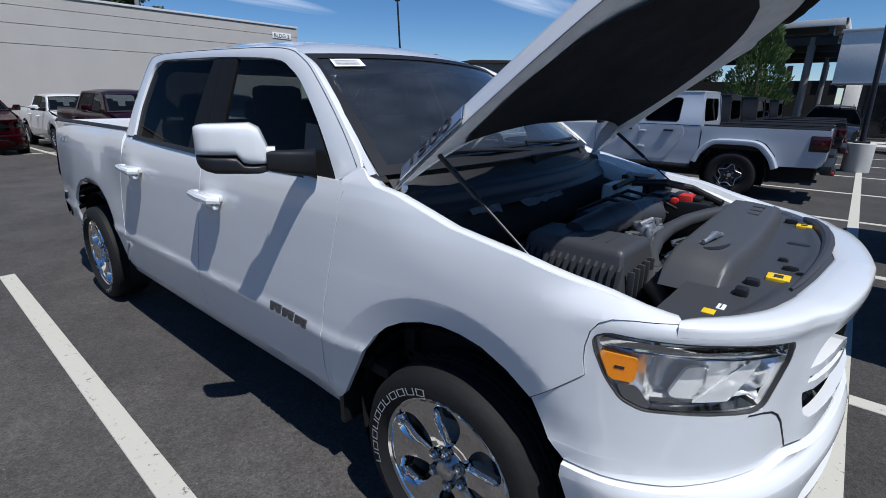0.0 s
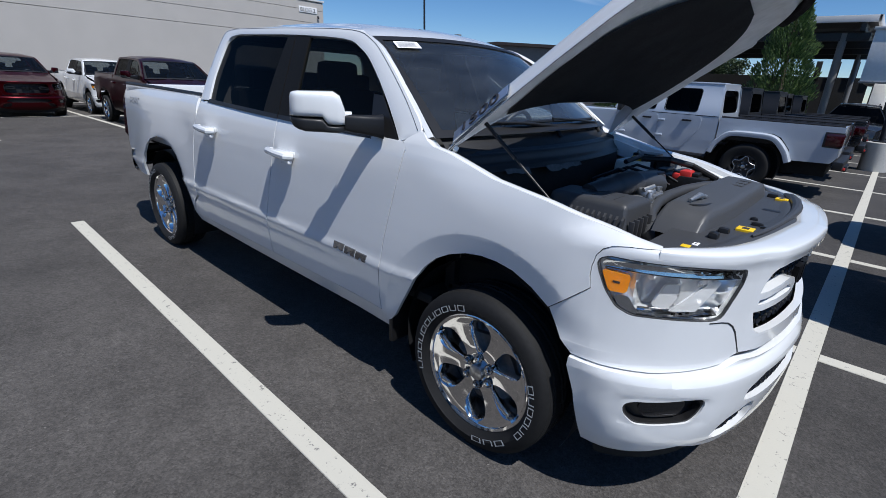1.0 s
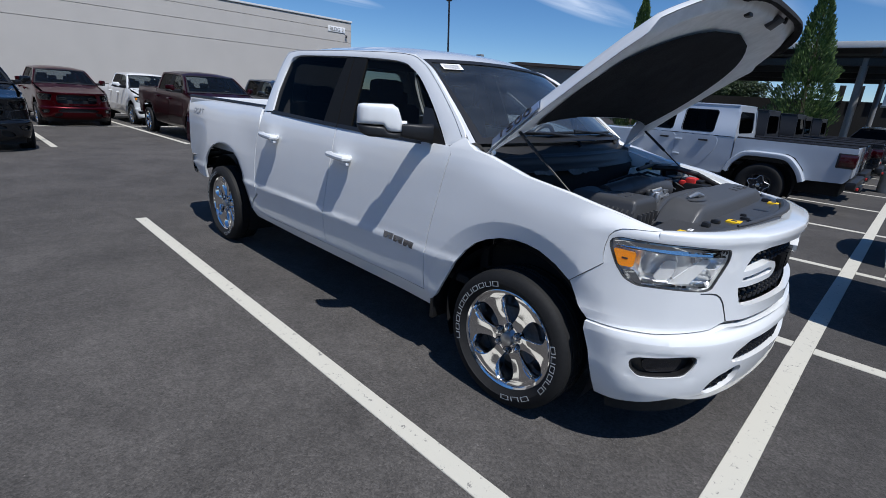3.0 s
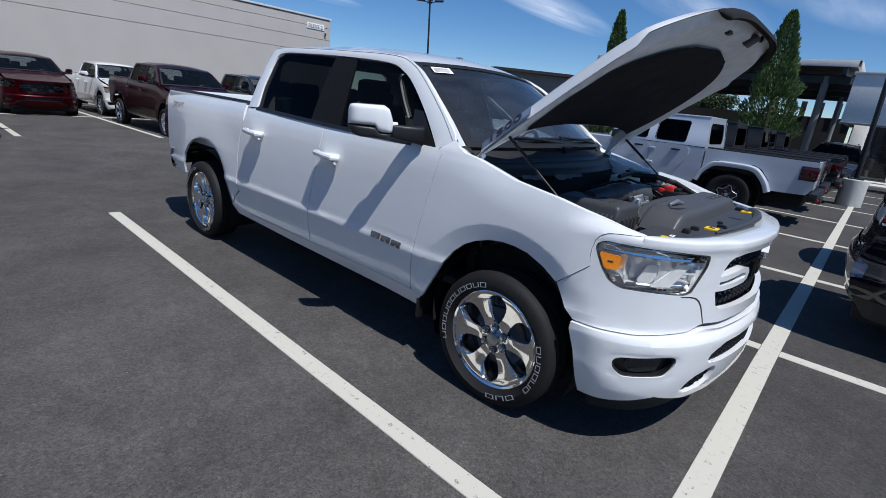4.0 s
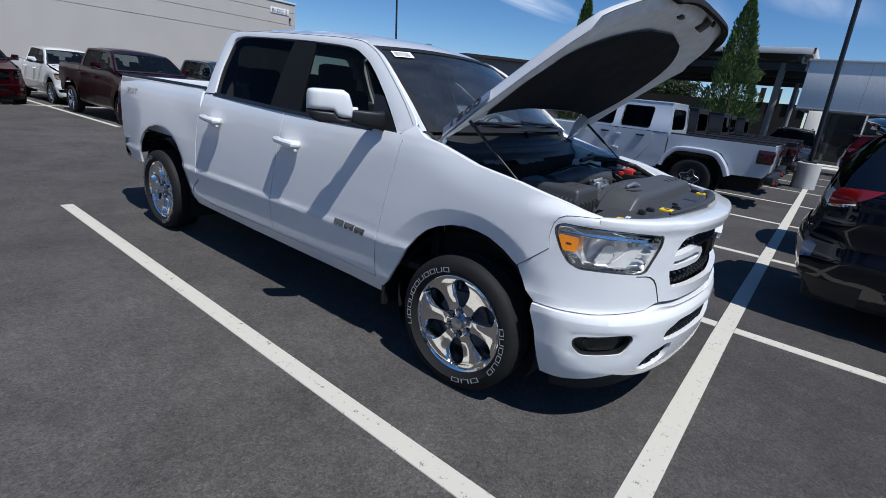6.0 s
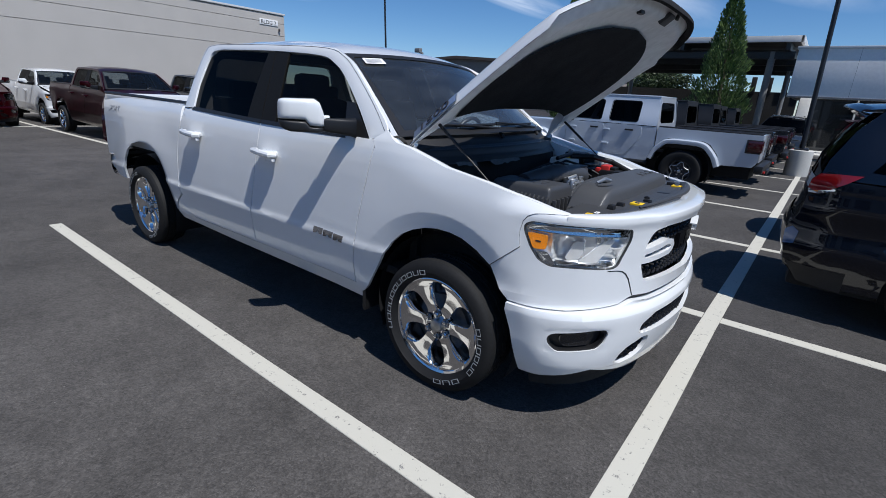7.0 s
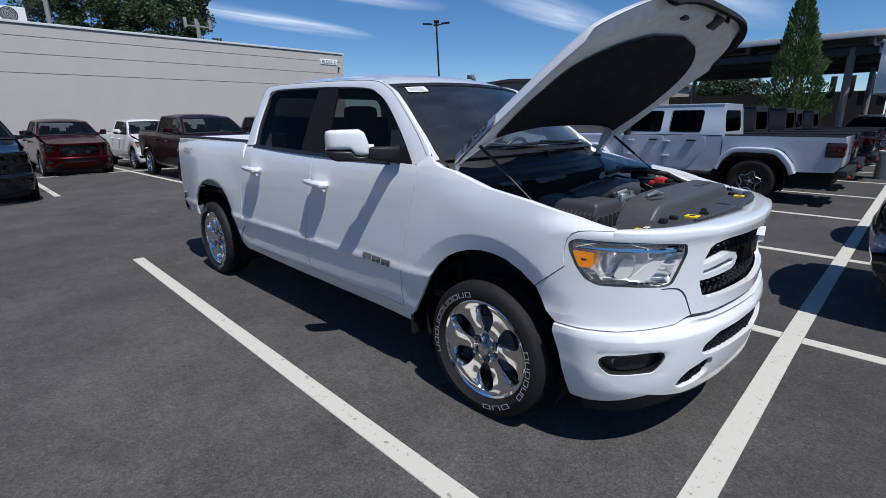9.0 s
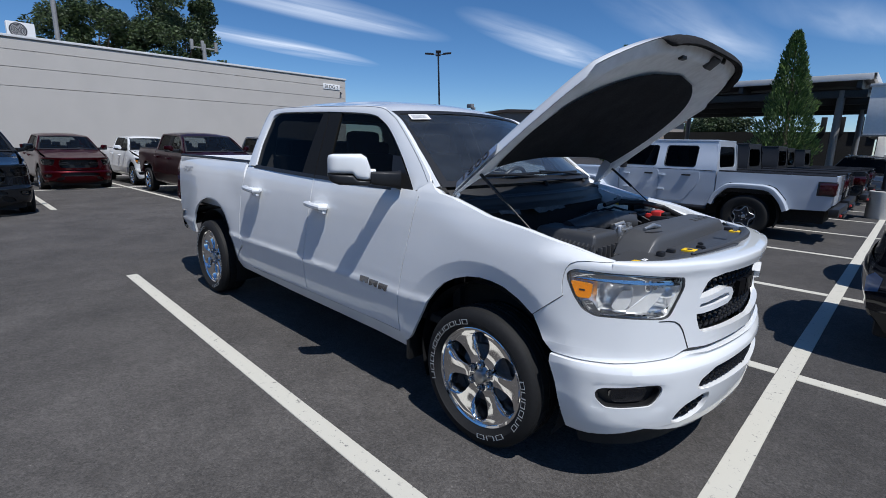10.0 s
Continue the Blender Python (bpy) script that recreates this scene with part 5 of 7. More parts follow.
    part("hood_seal", bm, LINER, hood, "black rubber seal along the hood's tip", sharp=60)
    # latch plate and slots
    for t, v, w, h in ((0.93, 0.10, 0.10, 0.07), (0.955, 0.28, 0.05, 0.03), (0.90, -0.33, 0.06, 0.025)):
        c, c2, c3 = inner(t, v), inner(t - 0.02, v), inner(t, v + 0.02)
        m = Matrix((*[(c3 - c).normalized()], (c2 - c).normalized(), (c3 - c).cross(c2 - c).normalized())).transposed().to_4x4()
        m.translation = c
        bm = bmesh.new()
        add_box(bm, (-w / 2, -h / 2, -0.012), (w / 2, h / 2, 0.012), 0.006)
        bm.transform(m)
        part("latch_plate" if w > 0.08 else "frame_slot", bm, GREYPLASTIC if w > 0.08 else BLACK, frame_ob, "grey latch plate" if w > 0.08 else "dark slot in the frame")
    # number badge on the hood's flank
    a, b = hood_open(0.10, -1.0), hood_open(0.46, -1.0)
    top = hood_open(0.28, -0.93)
    mid = (a + b) / 2
    xdir = (b - a).normalized()
    up = (top - hood_open(0.28, -1.0)).normalized()
    up = (up - xdir * up.dot(xdir)).normalized()
    nrm = xdir.cross(up)
    if nrm.y > 0:
        nrm = -nrm
    m = Matrix((xdir, up, nrm)).transposed().to_4x4()
    m.translation = mid + up * 0.047 + nrm * 0.006
    bm = bmesh.new()
    add_box(bm, (-0.175, -0.034, -0.003), (0.175, 0.034, 0.003), 0.003)
    bm.transform(m)
    badge = part("number_badge", bm, SATIN, hood, "silver rimmed number badge")
    bm = bmesh.new()
    add_box(bm, (-0.168, -0.028, 0.003), (0.168, 0.028, 0.005), 0.001)
    bm.transform(m)
    part("badge_field", bm, BADGEBLUE, badge, "dark blue badge field")
    mm = m.copy()
    mm.translation = m.translation + nrm * 0.0085
    letters("badge_number", "1500", 0.072, mm @ Matrix.Diagonal((1.75, 1, 1, 1)), INK, badge, 0.002, "dark raised number")
    # props
    for sg, top, bot in ((-1, hood_open(0.105, -0.93, 0.065), Vector((0.19, -0.80, 1.16))), (1, hood_open(0.105, 0.93, 0.065), Vector((0.19, 0.80, 1.16)))):
        mid = top.lerp(bot, 0.45)
        bm = bmesh.new()
        add_tube(bm, [top, mid], 0.009, 10)
        add_tube(bm, [mid, bot], 0.0045, 8)
        part("hood_strut", bm, BLACK, car, "black gas strut holding the hood")
        bm = bmesh.new()
        h0 = hood_open(0.06, 0.985 * sg, 0.02)
        add_tube(bm, [h0, h0.lerp(Vector((-0.36, 0.80 * sg, 1.27)), 0.5), Vector((-0.36, 0.80 * sg, 1.27))], 0.012, 8)
        part("hood_hinge", bm, WHITE, car, "white hood hinge")
    return hood


open_hood(truck)


def engine_bay(car):
    # inner walls, cowl and floor
    bm = bmesh.new()
    add_box(bm, (-0.36, -0.80, 0.62), (-0.30, 0.80, 1.26), 0.01)
    add_box(bm, (-0.34, -0.80, 0.60), (0.78, 0.80, 0.66), 0.01)
    for sg in (-1, 1):
        add_box(bm, (-0.34, min(sg * 0.70, sg * 0.76), 0.62), (0.60, max(sg * 0.70, sg * 0.76), 1.06), 0.01)
    part("engine_bay", bm, UNDER, car, "dark engine bay walls")
    # flange inboard of each fender
    for flip in (False, True):
        bm = bmesh.new()
        pts = FENDER[4:12]
        rows = []
        for s, z in [(a + (c - a) * t, b + (d - b) * t) for (a, b), (c, d) in zip(pts, pts[1:]) for t in (0, 0.34, 0.67)] + [pts[-1]]:
            x, y, h = skin(s, z, -0.006)
            k = smooth(0.35, 0.62, s)
            row = [(x, y, h - 0.001), (x - 0.006 * k, y + 0.012, h + 0.004), (x - 0.02 * k, y + 0.05, h - 0.004), (x - 0.03 * k, y + 0.062, h - 0.03), (x - 0.04 * k, y + 0.10, h - 0.034), (x - 0.04 * k, y + 0.115, h - 0.12)]
            rows.append([bm.verts.new((a, -b if flip else b, c)) for a, b, c in row])
        for a, b in zip(rows, rows[1:]):
            for j in range(5):
                bm.faces.new((a[j], a[j + 1], b[j + 1], b[j]))
        part("fender_flange", bm, WHITE, car, "white turned-in fender edge", sharp=50)
    def cowl_at(u, v):
        back, front = -0.415 + 0.13 * (1 - u * u), -0.115 - 0.13 * u * u
        z = 1.362 - 0.010 * u * u - 0.060 * smooth(0.0, 0.45, v) - 0.078 * smooth(0.55, 1.0, v) + 0.004 * math.sin(v * 30) * smooth(0.2, 0.4, v)
        return Vector((back + (front - back) * v, u * 0.835, z))
    part("cowl_panel", grid_bm(cowl_at, steps(-1, 1, 30), steps(0.0, 1, 36)), BLACK, car, "black plastic cowl under the windscreen", sharp=40)
    boxed("bulkhead_trim", (-0.29, -0.72, 1.02), (-0.20, 0.72, 1.215), UNDER, car, 0.02, "black bulkhead cover")
    for y0, y1 in ((0.62, -0.05), (-0.02, -0.66)):
        bm = bmesh.new()
        lift = Vector((0.020, 0, 0.022))
        add_tube(bm, [cowl_at(y0 / 0.835, 0.25) + Vector((0, 0, 0.01)), cowl_at(y0 / 0.835, 0.02) + Vector((0, 0, 0.03)), windscreen((y0 + y1) / 1.80, 0.055) + lift, windscreen(y1 / 0.90, 0.085) + lift], [0.012, 0.010, 0.008, 0.006], 8)
        add_tube(bm, [windscreen(y0 / 0.92 - 0.05, 0.075) + lift * 0.7, windscreen((y0 + y1) / 1.8, 0.07) + lift * 0.7, windscreen(y1 / 0.90, 0.075) + lift * 0.7], 0.009, 6)
        part("wiper", bm, BLACK, car, "black wiper arm and blade")
    # torn edge of cowl sealing foam
    bm = bmesh.new()
    random.seed(5)
    prev = None
    for k in range(20):
        y = -0.62 + 0.60 * k / 19
        edge_x = -0.112 - 0.13 * (y / 0.835) ** 2
        top, low = Vector((edge_x, y, 1.222 + random.uniform(-0.004, 0.006))), Vector((edge_x + 0.02, y, 1.200 + random.uniform(-0.008, 0.008)))
        pair = (bm.verts.new(top), bm.verts.new(low))
        if prev and k not in (6, 7, 8, 9):
            bm.faces.new((prev[0], pair[0], pair[1], prev[1]))
        prev = pair
    part("cowl_seal", bm, plain("grey_foam", (0.09, 0.095, 0.10), 0.8, grain=0.3, scale=60), car, "torn grey cowl seal")
    # air cleaner box with ribs, near side
    bm = bmesh.new()
    def prism(base, top, z0, z1, r=0.02):
        lo, hi = [bm.verts.new((x, y, z0)) for x, y in base], [bm.verts.new((x, y, z1)) for x, y in top]
        faces = [bm.faces.new(lo[::-1]), bm.faces.new(hi)]
        n = len(base)
        for k in range(n):
            faces.append(bm.faces.new((lo[k], lo[(k + 1) % n], hi[(k + 1) % n], hi[k])))
        edges = list({e for f in faces for e in f.edges})
        bmesh.ops.bevel(bm, geom=edges, offset=r, segments=3, affect="EDGES", profile=0.6)
    prism([(-0.03, -0.57), (0.41, -0.59), (0.43, -0.24), (-0.04, -0.27)], [(0.01, -0.51), (0.375, -0.53), (0.385, -0.28), (0.0, -0.31)], 0.90, 1.155, 0.028)
    box = part("air_cleaner_box", bm, GREYPLASTIC, car, "dark grey ribbed air cleaner box")
    for k in range(15):
        x = 0.0 + 0.375 * k / 14
        lean = -0.012 * k / 14
        rib = bmesh.new()
        for dx in (-0.005, 0.005):
            rib.faces.new([rib.verts.new((x + dx, y + lean, z)) for y, z in ((-0.580, 0.92), (-0.588, 0.935), (-0.545, 1.092), (-0.525, 1.108), (-0.50, 0.92))])
        rib.verts.ensure_lookup_table()
        for j in range(5):
            rib.faces.new([rib.verts[i] for i in (j, (j + 1) % 5, 5 + (j + 1) % 5, 5 + j)])
        part("rib", rib, GREYPLASTIC, box)
    for k in range(5):
        boxed("rib", (0.395, -0.53 + 0.05 * k, 0.95), (0.418, -0.518 + 0.05 * k, 1.09), GREYPLASTIC, box, 0.004)
    bm = bmesh.new()
    for k in range(4):
        add_box(bm, (0.14 + 0.05 * k, -0.47, 1.155), (0.146 + 0.05 * k, -0.36, 1.1575), 0.001)
    part("lid_rib", bm, GREYPLASTIC, box)
    # intake duct with bellows
    bm = bmesh.new()
    pts, rs = [], []
    for k in range(28):
        f = k / 27
        pts.append((0.13 + 0.09 * f + 0.02 * math.sin(f * 3), -0.36 + 0.58 * f, 1.120 + 0.035 * math.sin(f * math.pi)))
        rs.append(0.060 + (0.007 if 8 < k < 17 and k % 2 else 0.0) + 0.012 * smooth(0.6, 1.0, f))
    add_tube(bm, pts, rs, 18)
    part("intake_duct", bm, GREYPLASTIC, car, "grey bellows intake duct", sharp=50)
    bm = bmesh.new()
    add_box(bm, (-0.06, 0.02, 1.02), (0.16, 0.26, 1.14), 0.04)
    add_box(bm, (0.17, 0.15, 1.06), (0.27, 0.27, 1.185), 0.02)
    add_box(bm, (0.18, 0.16, 1.185), (0.26, 0.26, 1.195), 0.004)
    part("engine_cover", bm, GREYPLASTIC, car, "dark plastic engine cover")
    bm = bmesh.new()
    random.seed(8)
    add_lathe(bm, [(0.001, 0.0), (0.040, 0.0), (0.046, -0.012), (0.046, -0.05), (0.03, -0.09)], 24, "Z", (0.29, -0.07, 1.150))
    throttle = part("throttle_body", bm, ALLOY, car, "bare cast alloy throttle body")
    for k in range(11):
        x, y = random.uniform(0.24, 0.345), random.uniform(-0.17, 0.04)
        top = 1.11 + random.uniform(0, 0.05)
        bm = bmesh.new()
        add_lathe(bm, [(0.001, 0.0), (0.010 + random.random() * 0.012, 0.0), (0.014 + random.random() * 0.012, -0.03), (0.012, -0.09)], 12, "Z", (x, y, top))
        part("alloy_boss", bm, ALLOY, throttle)
        boxed("alloy_lug", (x - 0.020, y - 0.014, 0.98), (x + 0.020, y + 0.018, top - 0.02), ALLOY, throttle, 0.006)
    tube("vacuum_pipe", [(0.29, -0.12, 1.15), (0.315, -0.06, 1.165), (0.30, 0.0, 1.14)], 0.010, ALLOY, throttle, 8)
    for z in (1.06, 1.09, 1.12):
        boxed("cooling_fin", (0.325, -0.13, z), (0.350, 0.0, z + 0.010), ALLOY, throttle, 0.003)
    for k in range(12):
        a = Vector((random.uniform(0.40, 0.50), random.uniform(-0.36, -0.12), random.uniform(0.97, 1.06)))
        tube("metal_pipe", [a, a + Vector((random.uniform(-0.04, 0.04), random.uniform(-0.04, 0.05), 0.03)), a + Vector((random.uniform(-0.05, 0.05), random.uniform(0, 0.08), -0.01))], random.uniform(0.005, 0.011), SATIN, car, 8, "short shiny metal pipe")
    for k in range(6):
        x, y, z = random.uniform(0.42, 0.50), random.uniform(-0.34, -0.14), random.uniform(0.96, 1.03)
        boxed("pipe_clamp", (x - 0.012, y - 0.02, z), (x + 0.012, y + 0.02, z + 0.02), SATIN, car, 0.004)
    tube("radiator_hose", [(0.41, -0.30, 1.03), (0.37, -0.21, 1.065), (0.350, -0.08, 1.090), (0.352, 0.06, 1.105), (0.385, 0.20, 1.122), (0.44, 0.33, 1.135), (0.52, 0.47, 1.142), (0.60, 0.56, 1.130)], 0.029, GREYPLASTIC, car, 16, "thick black radiator hose")
    tube("coolant_hose", [(0.40, -0.26, 1.04), (0.43, -0.36, 1.00), (0.50, -0.42, 0.96)], 0.032, GREYPLASTIC, car, 14, "thick black coolant hose")
    random.seed(14)
    for k in range(9):
        a = Vector((0.40 + 0.012 * k, -0.10 + 0.06 * k, 1.06 + random.uniform(-0.02, 0.03)))
        tube("engine_cable", [a, a + Vector((0.05, random.uniform(-0.05, 0.05), random.uniform(0.02, 0.05))), a + Vector((random.uniform(0.06, 0.11), random.uniform(0.02, 0.14), 0.01))], random.uniform(0.004, 0.010), BLACK if k % 3 else SATIN, car, 8, "thin engine cable")
    for y in (-0.02, 0.10, 0.24):
        tube("engine_cable", [(-0.02, y, 1.14), (0.08, y + 0.08, 1.20), (0.20, y + 0.14, 1.17), (0.28, y + 0.20, 1.12)], 0.008, BLACK, car, 8, "black wiring loom")
    tube("overflow_hose", [(0.50, -0.02, 1.11), (0.46, -0.10, 1.10), (0.42, -0.11, 1.09), (0.40, -0.05, 1.085), (0.43, 0.02, 1.09), (0.50, 0.04, 1.12)], 0.007, SATIN, car, 8, "thin looped hose")
    boxed("support_bracket", (0.44, -0.30, 1.02), (0.475, 0.30, 1.035), UNDER, car, 0.004, "dark support bracket")
    # tank, battery, fuse box on the far side
    bm = bmesh.new()
    add_box(bm, (-0.09, 0.40, 1.04), (0.07, 0.60, 1.205), 0.03)
    tank = part("coolant_tank", bm, TANK, car, "milky white coolant tank")
    bm = bmesh.new()
    add_lathe(bm, [(0.001, 0.026), (0.030, 0.024), (0.036, 0.018), (0.036, 0.0)], 18, "Z", (0.02, 0.48, 1.203))
    part("tank_cap", bm, YELLOW, tank, "yellow cap")
    bm = bmesh.new()
    add_box(bm, (0.10, 0.46, 0.96), (0.42, 0.70, 1.155), 0.015)
    for k in range(3):
        add_box(bm, (0.14 + 0.09 * k, 0.49, 1.15), (0.19 + 0.09 * k, 0.66, 1.175), 0.008)
    battery = part("battery", bm, BLACK, car, "black battery")
    bm = bmesh.new()
    add_box(bm, (0.27, 0.47, 1.12), (0.335, 0.56, 1.185), 0.014)
    add_box(bm, (0.235, 0.46, 1.12), (0.28, 0.50, 1.165), 0.01)
    part("terminal_cover", bm, BRIGHTRED, battery, "bright red terminal cover")
    # fuse box with a stepped lid and two clips
    fuse_box = boxed("fuse_box", (-0.06, 0.63, 1.02), (0.07, 0.75, 1.205), BLACK, car, 0.015, "black fuse box")
    boxed("lid", (-0.067, 0.623, 1.203), (0.077, 0.757, 1.23), BLACK, fuse_box, 0.008)
    for x in (-0.03, 0.03):
        boxed("clip", (x - 0.012, 0.614, 1.175), (x + 0.012, 0.626, 1.218), BLACK, fuse_box, 0.003)
    boxed("relay_box", (0.09, 0.62, 1.05), (0.17, 0.74, 1.20), BLACK, car, 0.012, "small black relay box")
    boxed("control_unit", (0.44, 0.52, 1.00), (0.60, 0.72, 1.13), BLACK, car, 0.02, "black control unit")
    tube("wiring_loom", [(0.05, 0.46, 1.22), (0.20, 0.50, 1.23), (0.30, 0.60, 1.20), (0.45, 0.56, 1.15)], 0.018, BLACK, car, 10, "black wiring loom")
    tube("wiring_loom", [(0.02, 0.30, 1.21), (0.05, 0.46, 1.235), (-0.02, 0.60, 1.24)], 0.014, BLACK, car, 10, "black wiring loom")
    # radiator panel across the nose
    def cover_at(u, v):
        y = u * 0.825
        front = cover_edge(abs(y))
        back = 0.585 - 0.03 * abs(u) ** 2
        x = back + (front - back) * v
        z = 1.118 - 0.022 * abs(u) ** 2 - 0.010 * smooth(0.90, 1.0, v) + 0.006 * (smooth(0.76, 0.80, v) - smooth(0.88, 0.92, v)) * (1 - smooth(0.82, 0.92, abs(u)))
        return Vector((x, y, z))
    cover = part("radiator_cover", grid_bm(cover_at, steps(-1, 1, 48), steps(0, 1, 26), 0.012), GREYPLASTIC, car, "dark grey plastic radiator cover", sharp=40)
    def hump_at(u, v):
        y = 0.03 + u * 0.59
        x = 0.49 + v * (0.222 - 0.05 * abs(u) ** 3 * (1 if u < 0 else 0.4))
        edge = max(abs(u) ** 16, abs(2 * v - 1) ** 12)
        return Vector((x, y - 0.03 * u * (1 - edge), 1.095 + 0.105 * (1 - edge) * (1 - 0.12 * smooth(0.3, 1.0, v)) - 0.01 * u * u))
    hump = part("air_duct_cover", grid_bm(hump_at, steps(-1, 1, 44), steps(0, 1, 24)), WARMPLASTIC, cover, "raised grey air duct cover", sharp=50)
    for k in (-1, 0, 1):
        boxed("embossed_block", (0.600, 0.28 + 0.085 * k - 0.028, 1.180), (0.645, 0.28 + 0.085 * k + 0.028, 1.199), WARMPLASTIC, hump, 0.006)
    bm = bmesh.new()
    add_lathe(bm, [(0.001, 0.004), (0.072, 0.004), (0.076, 0.002), (0.076, -0.02)], 28, "Z", (0, 0, 0))
    bm.transform(Matrix.Translation((0.592, -0.335, 1.186)) @ Matrix.Diagonal((0.62, 1.30, 0.6, 1)))
    part("filler_well", bm, BLACK, hump, "dark oval filler opening")
    bm = bmesh.new()
    add_tube(bm, [(0.575, -0.41, 1.200), (0.590, -0.34, 1.213), (0.60, -0.27, 1.200)], [0.007, 0.012, 0.007], 10)
    add_box(bm, (0.575, -0.325, 1.195), (0.60, -0.295, 1.212), 0.006)
    part("metal_fitting", bm, ALLOY, hump, "bright metal fitting")
    for (x, y, w, h, lab) in ((0.780, -0.357, 0.060, 0.062, "yellow warning label"), (0.785, 0.455, 0.055, 0.05, "yellow warning label")):
        boxed("warning_label", (x - w / 2, y - h / 2, 1.100), (x + w / 2, y + h / 2, 1.122), YELLOW, cover, 0.003, lab)
        boxed("label_bar", (x - w / 5, y - h / 4, 1.1215), (x + w / 5, y + h / 4, 1.1230), INK, cover, 0.0005)
    boxed("sticker", (0.655, -0.735, 1.085), (0.685, -0.700, 1.1025), YELLOW, cover, 0.001, "small yellow sticker")
    boxed("sticker", (0.680, -0.690, 1.085), (0.700, -0.650, 1.1045), PAPER, cover, 0.001, "small white printed sticker")
    boxed("label_bar", (0.688, -0.685, 1.104), (0.691, -0.655, 1.1053), INK, cover, 0.0003)
    for (x, y, w, h) in ((0.726, -0.45, 0.04, 0.035), (0.715, -0.55, 0.035, 0.045), (0.772, -0.16, 0.03, 0.02), (0.800, -0.25, 0.045, 0.02), (0.83, -0.30, 0.03, 0.016), (0.735, 0.52, 0.05, 0.03)):
        boxed("clip", (x - w / 2, y - h / 2, 1.095), (x + w / 2, y + h / 2, 1.130), BLACK, cover, 0.012, "black plastic clip")
    boxed("hood_catch", (0.755, 0.085, 1.10), (0.86, 0.135, 1.1195), BLACK, cover, 0.008, "black hood catch slot")
    pts = [(0.775, 0.62), (0.815, 0.54), (0.847, 0.431), (0.868, 0.30), (0.876, 0.186), (0.875, 0.07), (0.869, -0.041), (0.859, -0.16), (0.846, -0.278), (0.833, -0.37), (0.819, -0.452)]
    tube("front_seal", [(x, y, 1.120) for x, y in pts], [0.008, 0.020, 0.023, 0.023, 0.021, 0.018, 0.014, 0.012, 0.010, 0.008, 0.005], GREYPLASTIC, cover, 10, "grey rubber front seal")


engine_bay(truck)


def truck_details(car):
    # paper sheet on the windscreen
    bm = bmesh.new()
    rows = [[bm.verts.new(windscreen(u, v) + Vector((0.008, -0.004, 0.008))) for v in (0.845, 0.925)] for u in steps(-0.86, -0.66, 5)]
    for a, b in zip(rows, rows[1:]):
        bm.faces.new((a[0], a[1], b[1], b[0]))
    sheet = part("window_sheet", bm, PAPER, car, "white printed sheet behind the windscreen", sharp=60)
    for k in range(4):
        bm = bmesh.new()
        v = 0.858 + 0.015 * k
        q = [windscreen(u, w) + Vector((0.0105, -0.005, 0.0105)) for u, w in ((-0.845, v), (-0.845, v + 0.006), (-0.69, v + 0.006), (-0.69, v))]
        bm.faces.new([bm.verts.new(p) for p in q])
        part("print_bar", bm, plain("grey_print", (0.45, 0.45, 0.45), 0.7), sheet)
    # plain emblem on the front door, word on the bed side
    for k in range(3):
        s = -0.965 + 0.098 * k
        panel("door_emblem", [(s - 0.040, 0.700 - 0.004 * k), (s - 0.044, 0.738 - 0.004 * k), (s + 0.044, 0.738 - 0.004 * k), (s + 0.040, 0.700 - 0.004 * k), (s + 0.018, 0.700 - 0.004 * k), (s, 0.718 - 0.004 * k), (s - 0.018, 0.700 - 0.004 * k)], skin, DARKCHROME, car, "plain dark silver door emblem", out=0.007, thick=0.008)
    word = letters("bed_lettering", "SPORT", 0.078, Matrix(), plain("grey_decal", (0.34, 0.35, 0.37), 0.4), car, 0.0006, "grey word decal")
    for v in word.data.vertices:
        v.co = Vector(skin(-4.33 + v.co.x * 1.30 + 0.20 * v.co.y, 1.262 + v.co.y + 0.012 * v.co.x, 0.0035 + v.co.z))


truck_details(truck)

# ---- the other pickups of the same build ----
def parked(name, x, y, yaw, paint, label, trim=CHROME):
    return pickup(name, pose(x, y, ground_z(x - 1.8, y) - 0.005, 0, 0, yaw), paint, label, "parked pickups", trim=trim)


parked("pickup_truck", -13.1, 2.95, 1.0, MAROON, "dark maroon pickup parked before the long wall")
parked("pickup_truck", -12.7, -2.50, 0.0, BLACKPAINT, "black pickup parked beside a bay line", BLACK)
parked("pickup_truck", -19.7, 0.40, 1.0, RED, "dark red pickup parked close to the wall", BLACK)
parked("pickup_truck", -20.2, 3.25, 1.0, WHITE, "white pickup parked close to the wall")
parked("pickup_truck", -13.6, 5.85, 1.0, GREYPAINT, "charcoal pickup parked in the far row")
parked("pickup_truck", -4.6, 5.55, 0.0, WHITE, "white pickup parked two bays away")

# ---- boxy off-road pickups ----
JEEP_WHEEL = wheel_meshes(0.415, 0.125, 0.222, 5, plain("dark_alloy", (0.05, 0.05, 0.052), 0.4, 0.6), False)


def jeep_side(x, z, out=0.0):
    """Flat flank with a slight tumble above the belt."""
    y = 0.80 - 0.02 * smooth(0.9, 0.5, z) - 0.13 * smooth(1.22, 1.85, z) + 0.006 * math.sin(z * 6)
    return x, -(y + out), z


